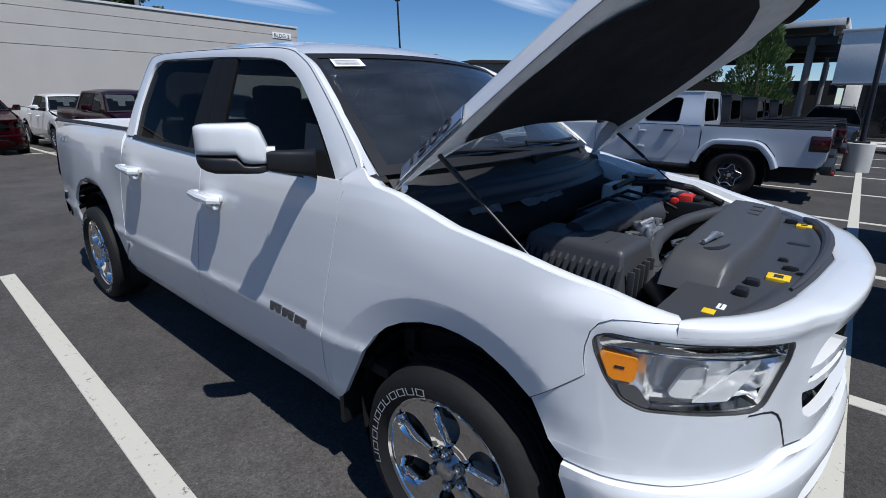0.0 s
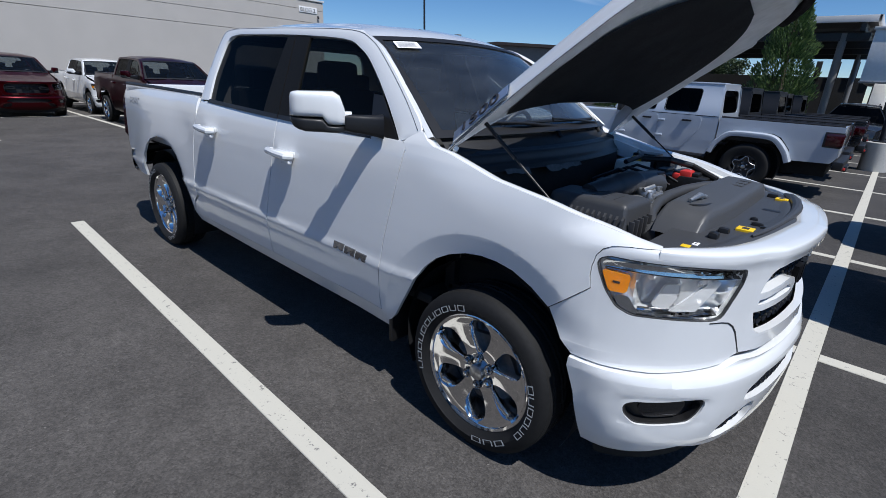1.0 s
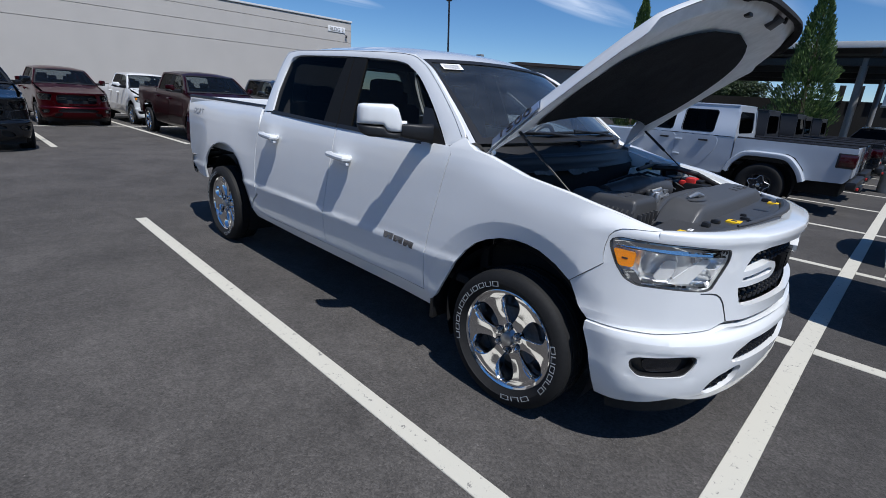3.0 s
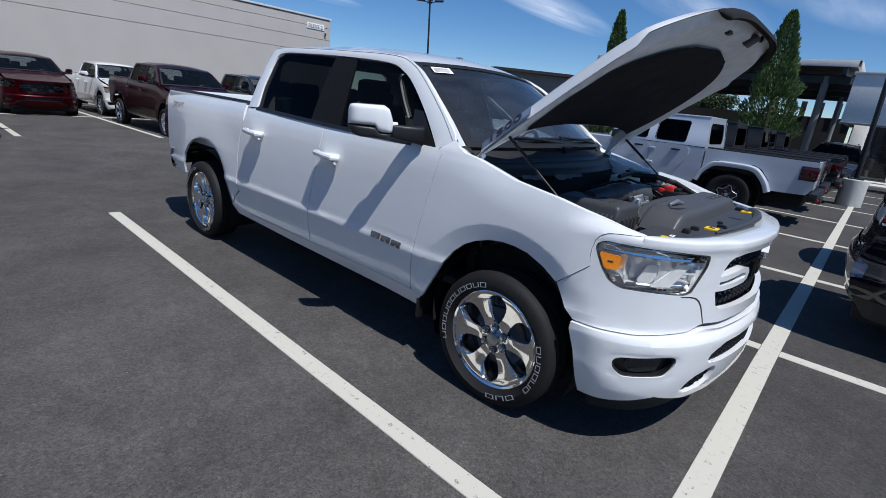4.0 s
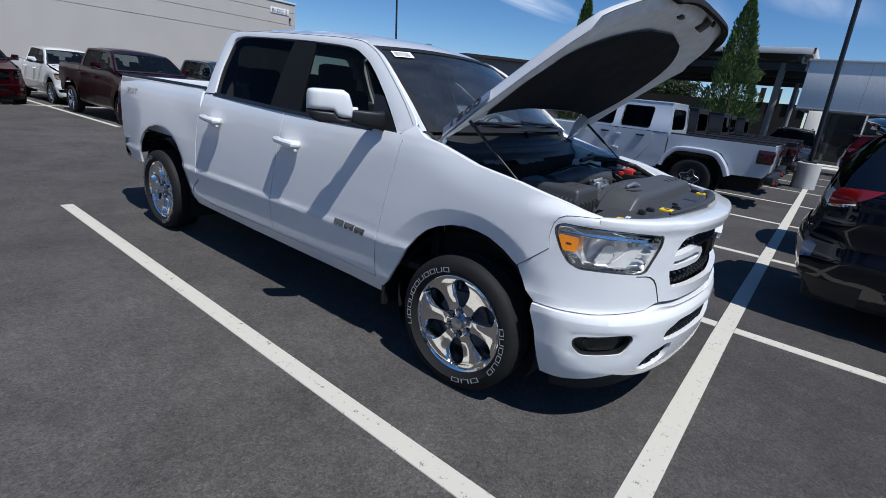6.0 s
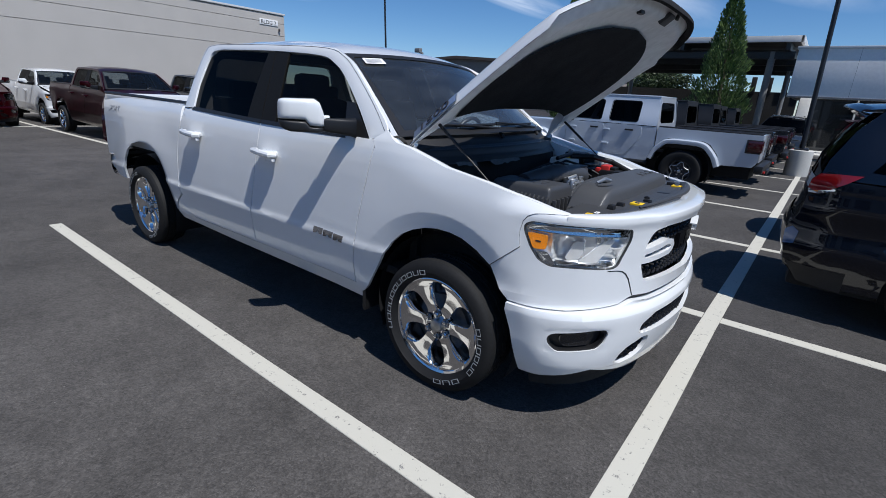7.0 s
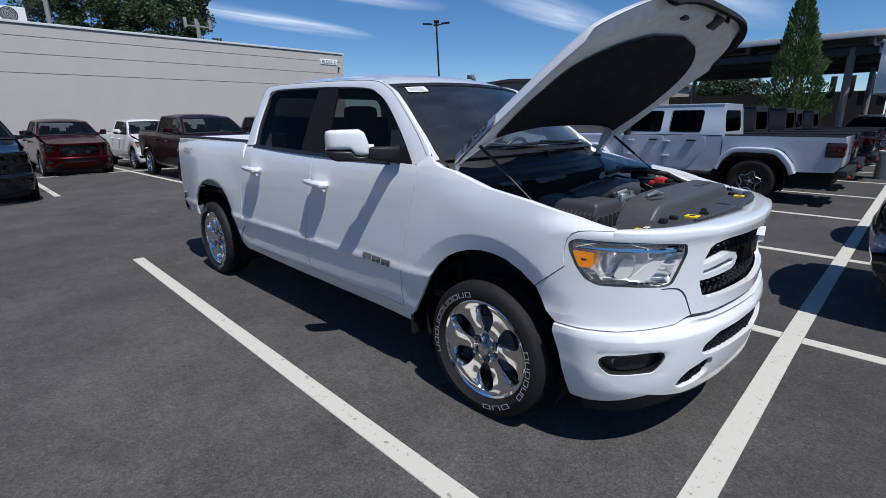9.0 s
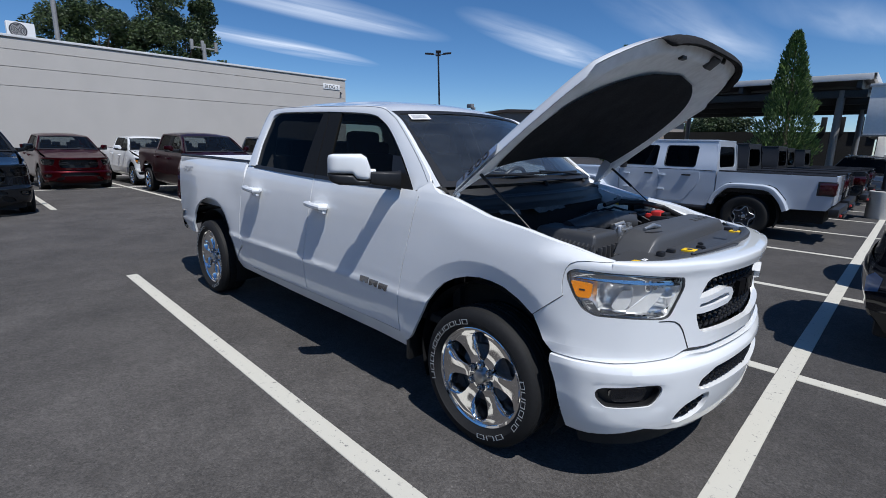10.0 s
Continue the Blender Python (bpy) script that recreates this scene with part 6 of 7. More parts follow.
def flare(bm, cx, flip, zc=0.46):
    """A squared fender flare over a wheel."""
    path = [(-0.66, 0.62), (-0.60, 0.80), (-0.42, 0.985), (-0.30, 1.03), (0.26, 1.03), (0.42, 0.98), (0.60, 0.78), (0.68, 0.60)]
    sg = 1 if flip else -1
    fine_path = []
    for (a, b), (c, d) in zip(path, path[1:]):
        for t in (0, 0.25, 0.5, 0.75):
            fine_path.append((a + (c - a) * t, b + (d - b) * t))
    fine_path.append(path[-1])
    for _ in range(2):
        fine_path = [fine_path[0]] + [((a[0] + 2 * b[0] + c[0]) / 4, (a[1] + 2 * b[1] + c[1]) / 4) for a, b, c in zip(fine_path, fine_path[1:], fine_path[2:])] + [fine_path[-1]]
    rows = []
    for i, (dx, z) in enumerate(fine_path):
        p, q = fine_path[max(i - 1, 0)], fine_path[min(i + 1, len(fine_path) - 1)]
        n = Vector((-(q[1] - p[1]), q[0] - p[0])).normalized()
        rows.append([bm.verts.new((cx + dx + n.x * k, sg * y, z + n.y * k)) for y, k in ((0.78, 0.02), (0.90, 0.02), (0.935, 0.0), (0.94, -0.05), (0.93, -0.075), (0.78, -0.075))])
    for a, b in zip(rows, rows[1:]):
        for j in range(5):
            bm.faces.new((a[j], a[j + 1], b[j + 1], b[j]))


def boxy_pickup(m, paint, label, top, detail=True):
    """A boxy four-door pickup, its rear axle over the origin, its nose to -x."""
    car = thing("off_road_pickup", m, label, "pickup truck", "boxy pickups")
    word = label.split()[0]
    for flip in (False, True):
        sg = 1 if flip else -1
        panel("bed_side", [(-0.585, 0.80), (-0.46, 0.97), (-0.34, 1.045), (0.33, 1.045), (0.46, 0.99), (0.62, 0.80), (0.66, 0.62), (1.24, 0.64), (1.30, 0.72), (1.315, 1.25), (-0.585, 1.25)], jeep_side, paint, car, f"{word} painted bed side", flip=flip)
        rear = panel("rear_door", rounded([(-0.905, 1.24), (-0.905, 1.02), (-1.20, 0.60), (-1.715, 0.60), (-1.715, 1.24)], 0.05), jeep_side, paint, car, f"{word} painted rear door", flip=flip, out=0.006)
        front = panel("front_door", rounded([(-1.73, 1.24), (-1.73, 0.60), (-2.52, 0.60), (-2.60, 0.75), (-2.60, 1.24)], 0.05), jeep_side, paint, car, f"{word} painted front door", flip=flip, out=0.006)
        panel("cab_corner", [(-0.605, 1.25), (-0.605, 0.78), (-0.68, 0.66), (-0.74, 0.50), (-2.80, 0.50), (-2.82, 0.62), (-2.62, 0.62), (-2.62, 1.25)], jeep_side, paint, car, f"{word} painted cab side", flip=flip, out=-0.006)
        panel("fender", [(-2.63, 0.62), (-2.63, 1.24), (-4.00, 1.18), (-4.02, 1.02), (-3.3, 1.02), (-3.0, 0.90), (-2.85, 0.62)], jeep_side, paint, car, f"{word} painted front fender", flip=flip)
        # hard top with its windows
        r_win, f_win = rounded([(-1.02, 1.32), (-1.02, 1.74), (-1.64, 1.74), (-1.64, 1.32)], 0.035), rounded([(-1.82, 1.32), (-1.82, 1.74), (-2.30, 1.74), (-2.54, 1.33)], 0.035)
        panel("cab_top_side", [(-0.605, 1.262), (-0.635, 1.78), (-0.69, 1.845), (-2.36, 1.845), (-2.68, 1.30), (-2.62, 1.262)], jeep_side, top, car, f"{word} cab side with window openings", flip=flip, holes=[r_win, f_win])
        for door, poly in ((rear, r_win), (front, f_win)):
            panel("window_frame", [(sum(p[0] for p in poly) / len(poly) * -0.035 + a * 1.035, 1.53 + (b - 1.53) * 1.06) for a, b in poly], jeep_side, BLACK, door, "thin black window seal", out=0.003, thick=0.004, flip=flip, holes=[poly])
            g = panel("side_window", poly, jeep_side, TINT, door, "dark side window", out=-0.016, thick=0.004, flip=flip)
            g.visible_shadow = False
        for hx, door in ((-1.17, rear), (-1.95, front)):
            bm = bmesh.new()
            add_box(bm, (hx - 0.09, min(sg * 0.80, sg * 0.84), 1.130), (hx + 0.09, max(sg * 0.80, sg * 0.84), 1.165), 0.012)
            part("door_handle", bm, BLACK, door, "black door handle")
            for hz in (0.82, 1.12):
                bm = bmesh.new()
                x0 = hx - 0.49
                add_box(bm, (x0 - 0.07, min(sg * 0.79, sg * 0.83), hz - 0.02), (x0 + 0.07, max(sg * 0.79, sg * 0.83), hz + 0.02), 0.012)
                part("door_hinge", bm, paint, door, f"{word} painted outside hinge")
        bm = bmesh.new()
        flare(bm, 0.0, flip)
        part("rear_flare", bm, paint, car, f"{word} painted wheel flare", sharp=50)
        bm = bmesh.new()
        flare(bm, -3.487, flip)
        part("front_flare", bm, paint, car, f"{word} painted wheel flare", sharp=50)
        lamp = boxed("tail_lamp", (1.06, min(sg * 0.60, sg * 0.812), 0.90), (1.326, max(sg * 0.60, sg * 0.812), 1.16), BLACK, car, 0.02, "squared tail lamp in a black frame")
        boxed("lamp_lens", (1.09, min(sg * 0.62, sg * 0.822), 0.925), (1.336, max(sg * 0.62, sg * 0.822), 1.135), DARKRED, lamp, 0.012, "dark red lens")
        for cx in (0.0, -3.487):
            liner = bmesh.new()
            arch_liner(liner, cx, flip, 0.52, 0.44)
            liner.transform(Matrix.Diagonal((1, 0.84, 1, 1)))
            part("wheel_arch_liner", liner, UNDER, car, sharp=60)
        for wx in (0.0, -3.487):
            put_wheel(JEEP_WHEEL, car, pose(wx, sg * 0.80, 0.413, 0, 0, 0 if sg < 0 else 180), 5, 0.3)
        for wx in (0.0, -3.487):
            bm = bmesh.new()
            star = []
            for k in range(10):
                for da, r in (((-7, 0.195), (7, 0.195)) if k % 2 == 0 else ((-9, 0.135), (9, 0.135))):
                    a = radians(36 * k + da + 8)
                    star.append((wx + r * math.cos(a), sg * 0.932, 0.413 + r * math.sin(a)))
            add_tube(bm, star + star[:1], 0.008, 6, False)
            part("wheel_star", bm, SATIN, car, "pale star-shaped outline on a dark wheel")
        bm = bmesh.new()
        add_box(bm, (-2.54, min(sg * 0.82, sg * 1.02), 1.24), (-2.44, max(sg * 0.82, sg * 1.02), 1.42), 0.03)
        part("door_mirror", bm, BLACK, front, "black door mirror")
        tube("rock_rail", [(-0.70, sg * 0.80, 0.50), (-2.75, sg * 0.80, 0.50)], 0.045, BLACK, car, 8, "black sill rail")
        tube("bed_rail", [(-0.57, sg * 0.755, 1.258), (1.30, sg * 0.755, 1.258)], 0.022, BLACK, car, 8, "black bed rail")
        bm = bmesh.new()
        add_box(bm, (-0.57, min(sg * 0.62, sg * 0.76), 0.86), (1.28, max(sg * 0.62, sg * 0.76), 1.245), 0.01)
        part("bed_wall", bm, BLACK, car, "black inner bed wall")
    boxed("roof", (-2.40, -0.672, 1.835), (-0.66, 0.672, 1.872), top, car, 0.015, f"{word} hard top roof")
    def back_at(y, z, out=0.0):
        return -0.612 + out - 0.05 * smooth(1.25, 1.85, z), y, z
    pane = rounded([(-0.60, 1.32), (-0.56, 1.74), (0.56, 1.74), (0.60, 1.32)], 0.06)
    panel("cab_back", [(-0.78, 0.80), (-0.79, 1.22), (-0.69, 1.70), (-0.665, 1.80), (-0.62, 1.845), (0.62, 1.845), (0.665, 1.80), (0.69, 1.70), (0.79, 1.22), (0.78, 0.80)], back_at, top, car, f"{word} back of the cab", ds=0.3, dz=0.2, holes=[pane])
    panel("rear_window", pane, back_at, TINT, car, "dark rear window", out=-0.012, thick=0.004, ds=0.4, dz=0.3).visible_shadow = False
    bm = bmesh.new()
    bm.faces.new([bm.verts.new(p) for p in ((-2.68, -0.72, 1.28), (-2.68, 0.72, 1.28), (-2.38, 0.66, 1.84), (-2.38, -0.66, 1.84))])
    part("windscreen", bm, TINT, car, "upright windscreen").visible_shadow = False
    bm = bmesh.new()
    add_box(bm, (-4.05, -0.62, 0.80), (-2.64, 0.62, 1.24), 0.05)
    part("hood", bm, paint, car, f"{word} painted flat hood")
    bm = bmesh.new()
    add_box(bm, (-4.10, -0.60, 0.74), (-3.98, 0.60, 1.22), 0.03)
    part("grille", bm, paint, car, f"{word} slotted grille")
    boxed("front_bumper", (-4.35, -0.82, 0.52), (-4.12, 0.82, 0.70), BLACK, car, 0.03, "black front bumper")
    bm = bmesh.new()
    add_box(bm, (1.28, -0.84, 0.54), (1.43, 0.84, 0.69), 0.03)
    add_box(bm, (1.34, -0.30, 0.48), (1.47, 0.30, 0.58), 0.02)
    part("rear_bumper", bm, BLACK, car, "black rear bumper")
    boxed("tow_hook", (1.42, -0.69, 0.54), (1.465, -0.64, 0.59), BRIGHTRED, car, 0.012, "red tow hook")
    boxed("tailgate", (1.26, -0.60, 0.72), (1.315, 0.60, 1.25), paint, car, 0.015, f"{word} painted tailgate")
    boxed("bed_floor", (-0.58, -0.66, 0.80), (1.28, 0.66, 0.86), UNDER, car, 0.01)
    boxed("chassis", (-3.9, -0.45, 0.36), (1.2, 0.45, 0.62), UNDER, car, 0.03, "dark underbody")
    boxed("cabin_floor", (-2.6, -0.74, 0.55), (-0.66, 0.74, 0.62), UNDER, car, 0.01)
    tube("exhaust_tip", [(1.15, 0.55, 0.44), (1.34, 0.55, 0.44)], 0.035, SATIN, car, 12, "exhaust tip")
    for y in (-0.38, 0.38):
        bm = bmesh.new()
        for x in (-1.95, -1.10):
            add_box(bm, (x, y - 0.24, 0.9), (x + 0.14, y + 0.24, 1.45), 0.04)
            add_box(bm, (x + 0.03, y - 0.12, 1.46), (x + 0.12, y + 0.12, 1.62), 0.03)
            add_box(bm, (x - 0.4, y - 0.24, 0.8), (x + 0.1, y + 0.24, 0.95), 0.04)
        part("seat", bm, CLOTH, car, "dark seats")
    return car


JX, JY = -0.71, 8.85
boxy_pickup(pose(JX, JY, ground_z(JX, JY)), SILVER, "silver boxy four-door pickup with a body-coloured hard top", SILVER)
dark_one = boxy_pickup(pose(JX - 0.05, JY + 2.75, ground_z(JX, JY + 2.75)), GREYPAINT, "charcoal boxy pickup with a black hard top", BLACK)
for k, dx in ((2, 0.1), (3, -0.1), (4, 0.0)):
    copy_thing(dark_one, pose(JX + dx, JY + 2.75 * k, ground_z(JX, JY + 2.75 * k)))


# ---- wagons ----
def wagon(m, paint, label, group=""):
    """A five-door sport wagon, its tail at the origin, its nose to +x."""
    car = thing("sport_wagon", m, label, "car", group)
    word = label.split()[0]
    W = 0.92
    def half(x):
        return W - 0.10 * (1 - smooth(0.0, 0.42, x)) ** 2 - 0.16 * smooth(4.0, 4.65, x) ** 2
    def flank(x, z, out=0.0):
        h = half(x)
        y = h - 0.05 * smooth(0.62, 0.30, z) + 0.012 * math.exp(-((z - 0.92) / 0.06) ** 2) - 0.02 * math.exp(-((z - 0.75) / 0.1) ** 2) - 0.30 * smooth(1.05, 1.75, z) ** 1.15
        for c in (1.08, 3.62):
            r = math.hypot(x - c, z - 0.36)
            y += 0.018 * math.exp(-((r - 0.42) / 0.08) ** 2)
        return x, -(y + out), z
    tail_x = lambda z: float(np.interp(z, [0.30, 0.42, 0.60, 0.72, 0.85, 1.05, 1.28, 1.50, 1.66], [0.16, 0.04, 0.0, 0.0, 0.06, 0.08, 0.13, 0.24, 0.38]))
    arch = lambda c: [(c + 0.40 * math.cos(radians(a)), 0.36 + 0.40 * math.sin(radians(a))) for a in range(-8, 189, 14)]
    for flip in (False, True):
        sg = 1 if flip else -1
        lower = [(tail_x(0.32) + 0.02, 0.32), (tail_x(0.42) + 0.01, 0.42), (0.012, 0.60), (0.012, 0.72), (0.07, 0.85), (0.09, 1.05), (0.11, 1.14), (1.0, 1.12), (2.0, 1.08), (3.1, 1.04), (3.9, 0.98), (4.5, 0.84), (4.62, 0.66), (4.60, 0.36), (4.05, 0.30)] + arch(3.62) + [(3.2, 0.26), (1.50, 0.26)] + arch(1.08) + [(0.45, 0.30)]
        panel("body_side", lower, flank, paint, car, f"{word} painted flank", flip=flip)
        panel("upper_side", [(0.13, 1.15), (0.16, 1.28), (0.27, 1.50), (0.40, 1.655), (0.9, 1.70), (2.2, 1.69), (2.7, 1.60), (3.28, 1.09), (3.24, 1.055), (2.0, 1.095), (1.0, 1.135)], flank, paint, car, f"{word} painted window frames", flip=flip, holes=[[(0.42, 1.22), (0.66, 1.56), (1.02, 1.61), (1.02, 1.18)][::-1], [(1.08, 1.175), (1.08, 1.615), (1.88, 1.62), (1.92, 1.14)][::-1], [(1.98, 1.135), (1.95, 1.62), (2.28, 1.60), (2.62, 1.48), (3.02, 1.12)][::-1]])
        for poly in ([(0.40, 1.21), (0.65, 1.57), (1.03, 1.62), (1.03, 1.17)], [(1.07, 1.165), (1.07, 1.625), (1.89, 1.63), (1.93, 1.13)], [(1.97, 1.125), (1.94, 1.63), (2.29, 1.61), (2.64, 1.49), (3.05, 1.11)]):
            panel("side_window", poly, flank, TINT, car, "dark side window", out=-0.018, thick=0.004, flip=flip).visible_shadow = False
        panel("tail_lamp", [(0.075, 1.06), (0.085, 1.125), (0.13, 1.175), (0.24, 1.185), (0.385, 1.190), (0.30, 1.125), (0.21, 1.065), (0.12, 1.040)], flank, REDLENS, car, "wrap-around red tail lamp", out=0.012, thick=0.04, flip=flip)
        panel("lamp_trim", [(0.085, 1.025), (0.08, 1.04), (0.125, 1.046), (0.215, 1.066), (0.255, 1.085), (0.24, 1.06), (0.15, 1.026)], flank, CHROME, car, "thin bright lamp edge", out=0.014, thick=0.02, flip=flip)
        panel("bumper_insert", [(0.012, 0.585), (0.006, 0.70), (0.05, 0.735), (0.10, 0.70), (0.085, 0.60)], flank, plain("blue_reflector", (0.06, 0.12, 0.25), 0.08, coat=1.0), car, "glossy bumper corner reflector", out=0.006, thick=0.01, flip=flip)
        panel("lower_cladding", [(tail_x(0.32) + 0.03, 0.30), (tail_x(0.42) + 0.02, 0.44), (0.46, 0.44), (0.46, 0.28)], flank, BLACK, car, "black lower bumper", out=0.006, flip=flip)
        tube("roof_rail", [(x, sg * (abs(flank(x, z)[1]) - 0.05), z + 0.05) for x, z in ((0.55, 1.68), (1.3, 1.71), (2.1, 1.70))], 0.016, BLACK, car, 8, "black roof rail")
        for cx in (1.08, 3.62):
            liner = bmesh.new()
            arch_liner(liner, cx, flip, 0.40, 0.36)
            liner.transform(Matrix.Diagonal((1, 0.90, 1, 1)))
            part("wheel_arch_liner", liner, UNDER, car, sharp=60)
        for wx in (1.08, 3.62):
            put_wheel(WAGON_WHEEL, car, pose(wx, sg * 0.79, 0.352, 0, 0, 0 if sg < 0 else 180), 5, 0.2)
    # tail, roof and nose across the car
    def across(prof, nm, mat, lab, us=20, bulge=0.0):
        bm = bmesh.new()
        rows = []
        for x, z in prof:
            e = abs(flank(x, z)[1])
            rows.append([bm.verts.new((x - bulge * (1 - f * f), f * e, z)) for f in steps(-1, 1, us)])
        for a, b in zip(rows, rows[1:]):
            for j in range(us):
                bm.faces.new((a[j], a[j + 1], b[j + 1], b[j]))
        return part(nm, bm, mat, car, lab, sharp=45)
    across([(tail_x(z) + 0.015, z) for z in (0.32, 0.42, 0.52, 0.60, 0.72, 0.80)], "rear_bumper", paint, f"{word} painted rear bumper", bulge=0.06)
    across([(tail_x(z) + 0.015, z) for z in (0.80, 0.85, 0.95, 1.05, 1.14)], "tailgate", paint, f"{word} painted tailgate", bulge=0.05)
    across([(tail_x(z) + 0.02, z) for z in (1.14, 1.28, 1.42, 1.56)], "rear_window", TINT, "dark rear window", bulge=0.05)
    def roof_prof(f, x):
        z = float(np.interp(x, [0.30, 0.42, 0.9, 1.6, 2.2, 2.6], [1.66, 1.675, 1.70, 1.71, 1.69, 1.63]))
        e = abs(flank(x, z - 0.01)[1])
        return Vector((x - 0.10 * (1 - f * f) * (1 - smooth(0.30, 0.6, x)), f * e, z + 0.045 * (1 - abs(f) ** 2.5)))
    part("roof", grid_bm(roof_prof, steps(-1, 1, 18), steps(0.30, 2.6, 16)), paint, car, f"{word} painted roof with a tail spoiler", sharp=50)
    bm = bmesh.new()
    rows = [[bm.verts.new(Vector((0.30 + dx - 0.10 * (1 - f * f), f * 0.66, 1.66 + dz + 0.045 * (1 - abs(f) ** 2.5)))) for dx, dz in ((0.04, 0.012), (-0.03, 0.0), (-0.045, -0.02), (-0.01, -0.04), (0.06, -0.05))] for f in steps(-1, 1, 16)]
    for a, b in zip(rows, rows[1:]):
        for j in range(4):
            bm.faces.new((a[j], a[j + 1], b[j + 1], b[j]))
    part("spoiler", bm, paint, car, f"{word} roof spoiler", sharp=50)
    bm = bmesh.new()
    def front_glass(f, t):
        x, z = 2.6 + 0.68 * t, 1.63 - 0.56 * t
        return Vector((x + 0.10 * (1 - f * f), f * abs(flank(x, z)[1]) * 0.99, z + 0.03 * (1 - f * f)))
    part("windscreen", grid_bm(front_glass, steps(-1, 1, 14), steps(0, 1, 8)), TINT, car, "raked windscreen", sharp=60).visible_shadow = False
    def bonnet(f, t):
        x = 3.25 + 1.30 * t
        z = 1.05 - 0.10 * t - 0.12 * smooth(0.6, 1.0, t)
        return Vector((x + 0.08 * (1 - f * f), f * abs(flank(x, z - 0.02)[1]) * 0.995, z + 0.05 * (1 - f * f)))
    part("hood", grid_bm(bonnet, steps(-1, 1, 14), steps(0, 1, 10)), paint, car, f"{word} painted hood", sharp=60)
    across([(4.55, 0.83), (4.62, 0.70), (4.64, 0.52), (4.60, 0.34)], "front_bumper", paint, f"{word} painted nose", bulge=-0.12)
    boxed("chassis", (0.10, -0.80, 0.24), (4.45, 0.80, 0.47), UNDER, car, 0.04, "dark underbody")
    boxed("cabin_floor", (0.5, -0.75, 0.50), (3.2, 0.75, 0.60), UNDER, car, 0.02)
    bm = bmesh.new()
    for x in (1.0, 2.0):
        for y in (-0.38, 0.38):
            add_box(bm, (x, y - 0.24, 0.6), (x + 0.14, y + 0.24, 1.28), 0.05)
    part("seat", bm, CLOTH, car, "dark seats")
    return car


WAGON_WHEEL = wheel_meshes(0.352, 0.115, 0.245, 5, SATIN, False)
wagon(pose(1.375, 2.70, 0.0), NAVY, "black blue sport wagon parked tail to tail across the wide line")
wagon(pose(1.9, 23.0, ground_z(1.9, 23.0)), RED, "dark red sport wagon parked near the showroom")
wagon(pose(1.55, 5.55, ground_z(1.5, 5.5)), BLACKPAINT, "black sport wagon parked in the next bay")
wagon(pose(0.1, 25.6, ground_z(0, 24), 0, 0, -90), GREYPAINT, "charcoal sport wagon parked nose out before the showroom")

# ---- building with the long blank wall ----


def long_building():
    x, y0, y1, top = -26.6, -34.0, 16.7, 5.66
    base = ground_z(x, 0)
    site = thing("commercial_building", pose(x, 0, base), "long flat-roofed building with a blank grey beige wall", "building")
    h = top - base
    boxed("wall_core", (-18.0, y0, -0.2), (-0.06, y1, h - 0.06), STUCCO, site, 0.0, "grey beige painted wall")
    # wall panels with open joints
    cuts = [0.0] + [3.93, 4.72, 5.42] + [h - 0.12]
    for a, b in zip(cuts, cuts[1:]):
        bm = bmesh.new()
        add_box(bm, (-0.06, y0, a + 0.012), (0.0, y1 - 0.002, b - 0.012), 0.004, None, 1)
        part("wall_panel", bm, STUCCO, site)
    bm = bmesh.new()
    add_box(bm, (-18.1, y0 - 0.05, h - 0.05), (0.05, y1 + 0.05, h + 0.05), 0.01)
    part("parapet_cap", bm, TRIMWHITE, site, "pale metal parapet cap")
    sign = boxed("wall_sign", (0.003, y1 - 1.72, h - 0.72), (0.035, y1 - 0.48, h - 0.40), PAPER, site, 0.004, "white wall sign")
    letters("sign_text", "BLDG 2", 0.30, Matrix.Translation((0.040, y1 - 1.12, h - 0.575)) @ Matrix.Rotation(radians(90), 4, "Z") @ Matrix.Rotation(radians(90), 4, "X") @ Matrix.Diagonal((1.05, 1, 1, 1)), INK, sign, 0.002)
    bm = bmesh.new()
    add_lathe(bm, [(0.001, 0.10), (0.05, 0.09), (0.06, 0.0), (0.03, -0.04)], 12, "Z", (0.08, y1 - 0.42, h - 0.95))
    add_tube(bm, [(0.0, y1 - 0.42, h - 0.84), (0.08, y1 - 0.42, h - 0.84)], 0.02, 8)
    part("security_camera", bm, INK, site, "small dark wall camera")
    return top


def condenser(x, y, z):
    ac = thing("air_conditioner", pose(x, y, z), "white air conditioner unit on a flat roof", "air conditioner")
    boxed("case", (-0.2, -0.48, 0.0), (0.2, 0.48, 0.70), TRIMWHITE, ac, 0.02, "white metal case")
    bm = bmesh.new()
    add_lathe(bm, [(0.001, 0.0), (0.27, 0.0), (0.29, 0.02), (0.31, 0.0)], 30, "Z")
    bm.transform(Matrix.Translation((0.205, -0.10, 0.36)) @ Matrix.Rotation(radians(90), 4, "Y"))
    part("fan_well", bm, GREYPLASTIC, ac, "dark round fan opening")
    for k in range(5):
        bm = bmesh.new()
        add_tube(bm, [(0.225, -0.10 + 0.05 * (k + 1) * math.cos(a), 0.36 + 0.05 * (k + 1) * math.sin(a)) for a in (2 * math.pi * q / 24 for q in range(25))], 0.006, 5)
        part("fan_guard", bm, TRIMWHITE, ac)
    return ac


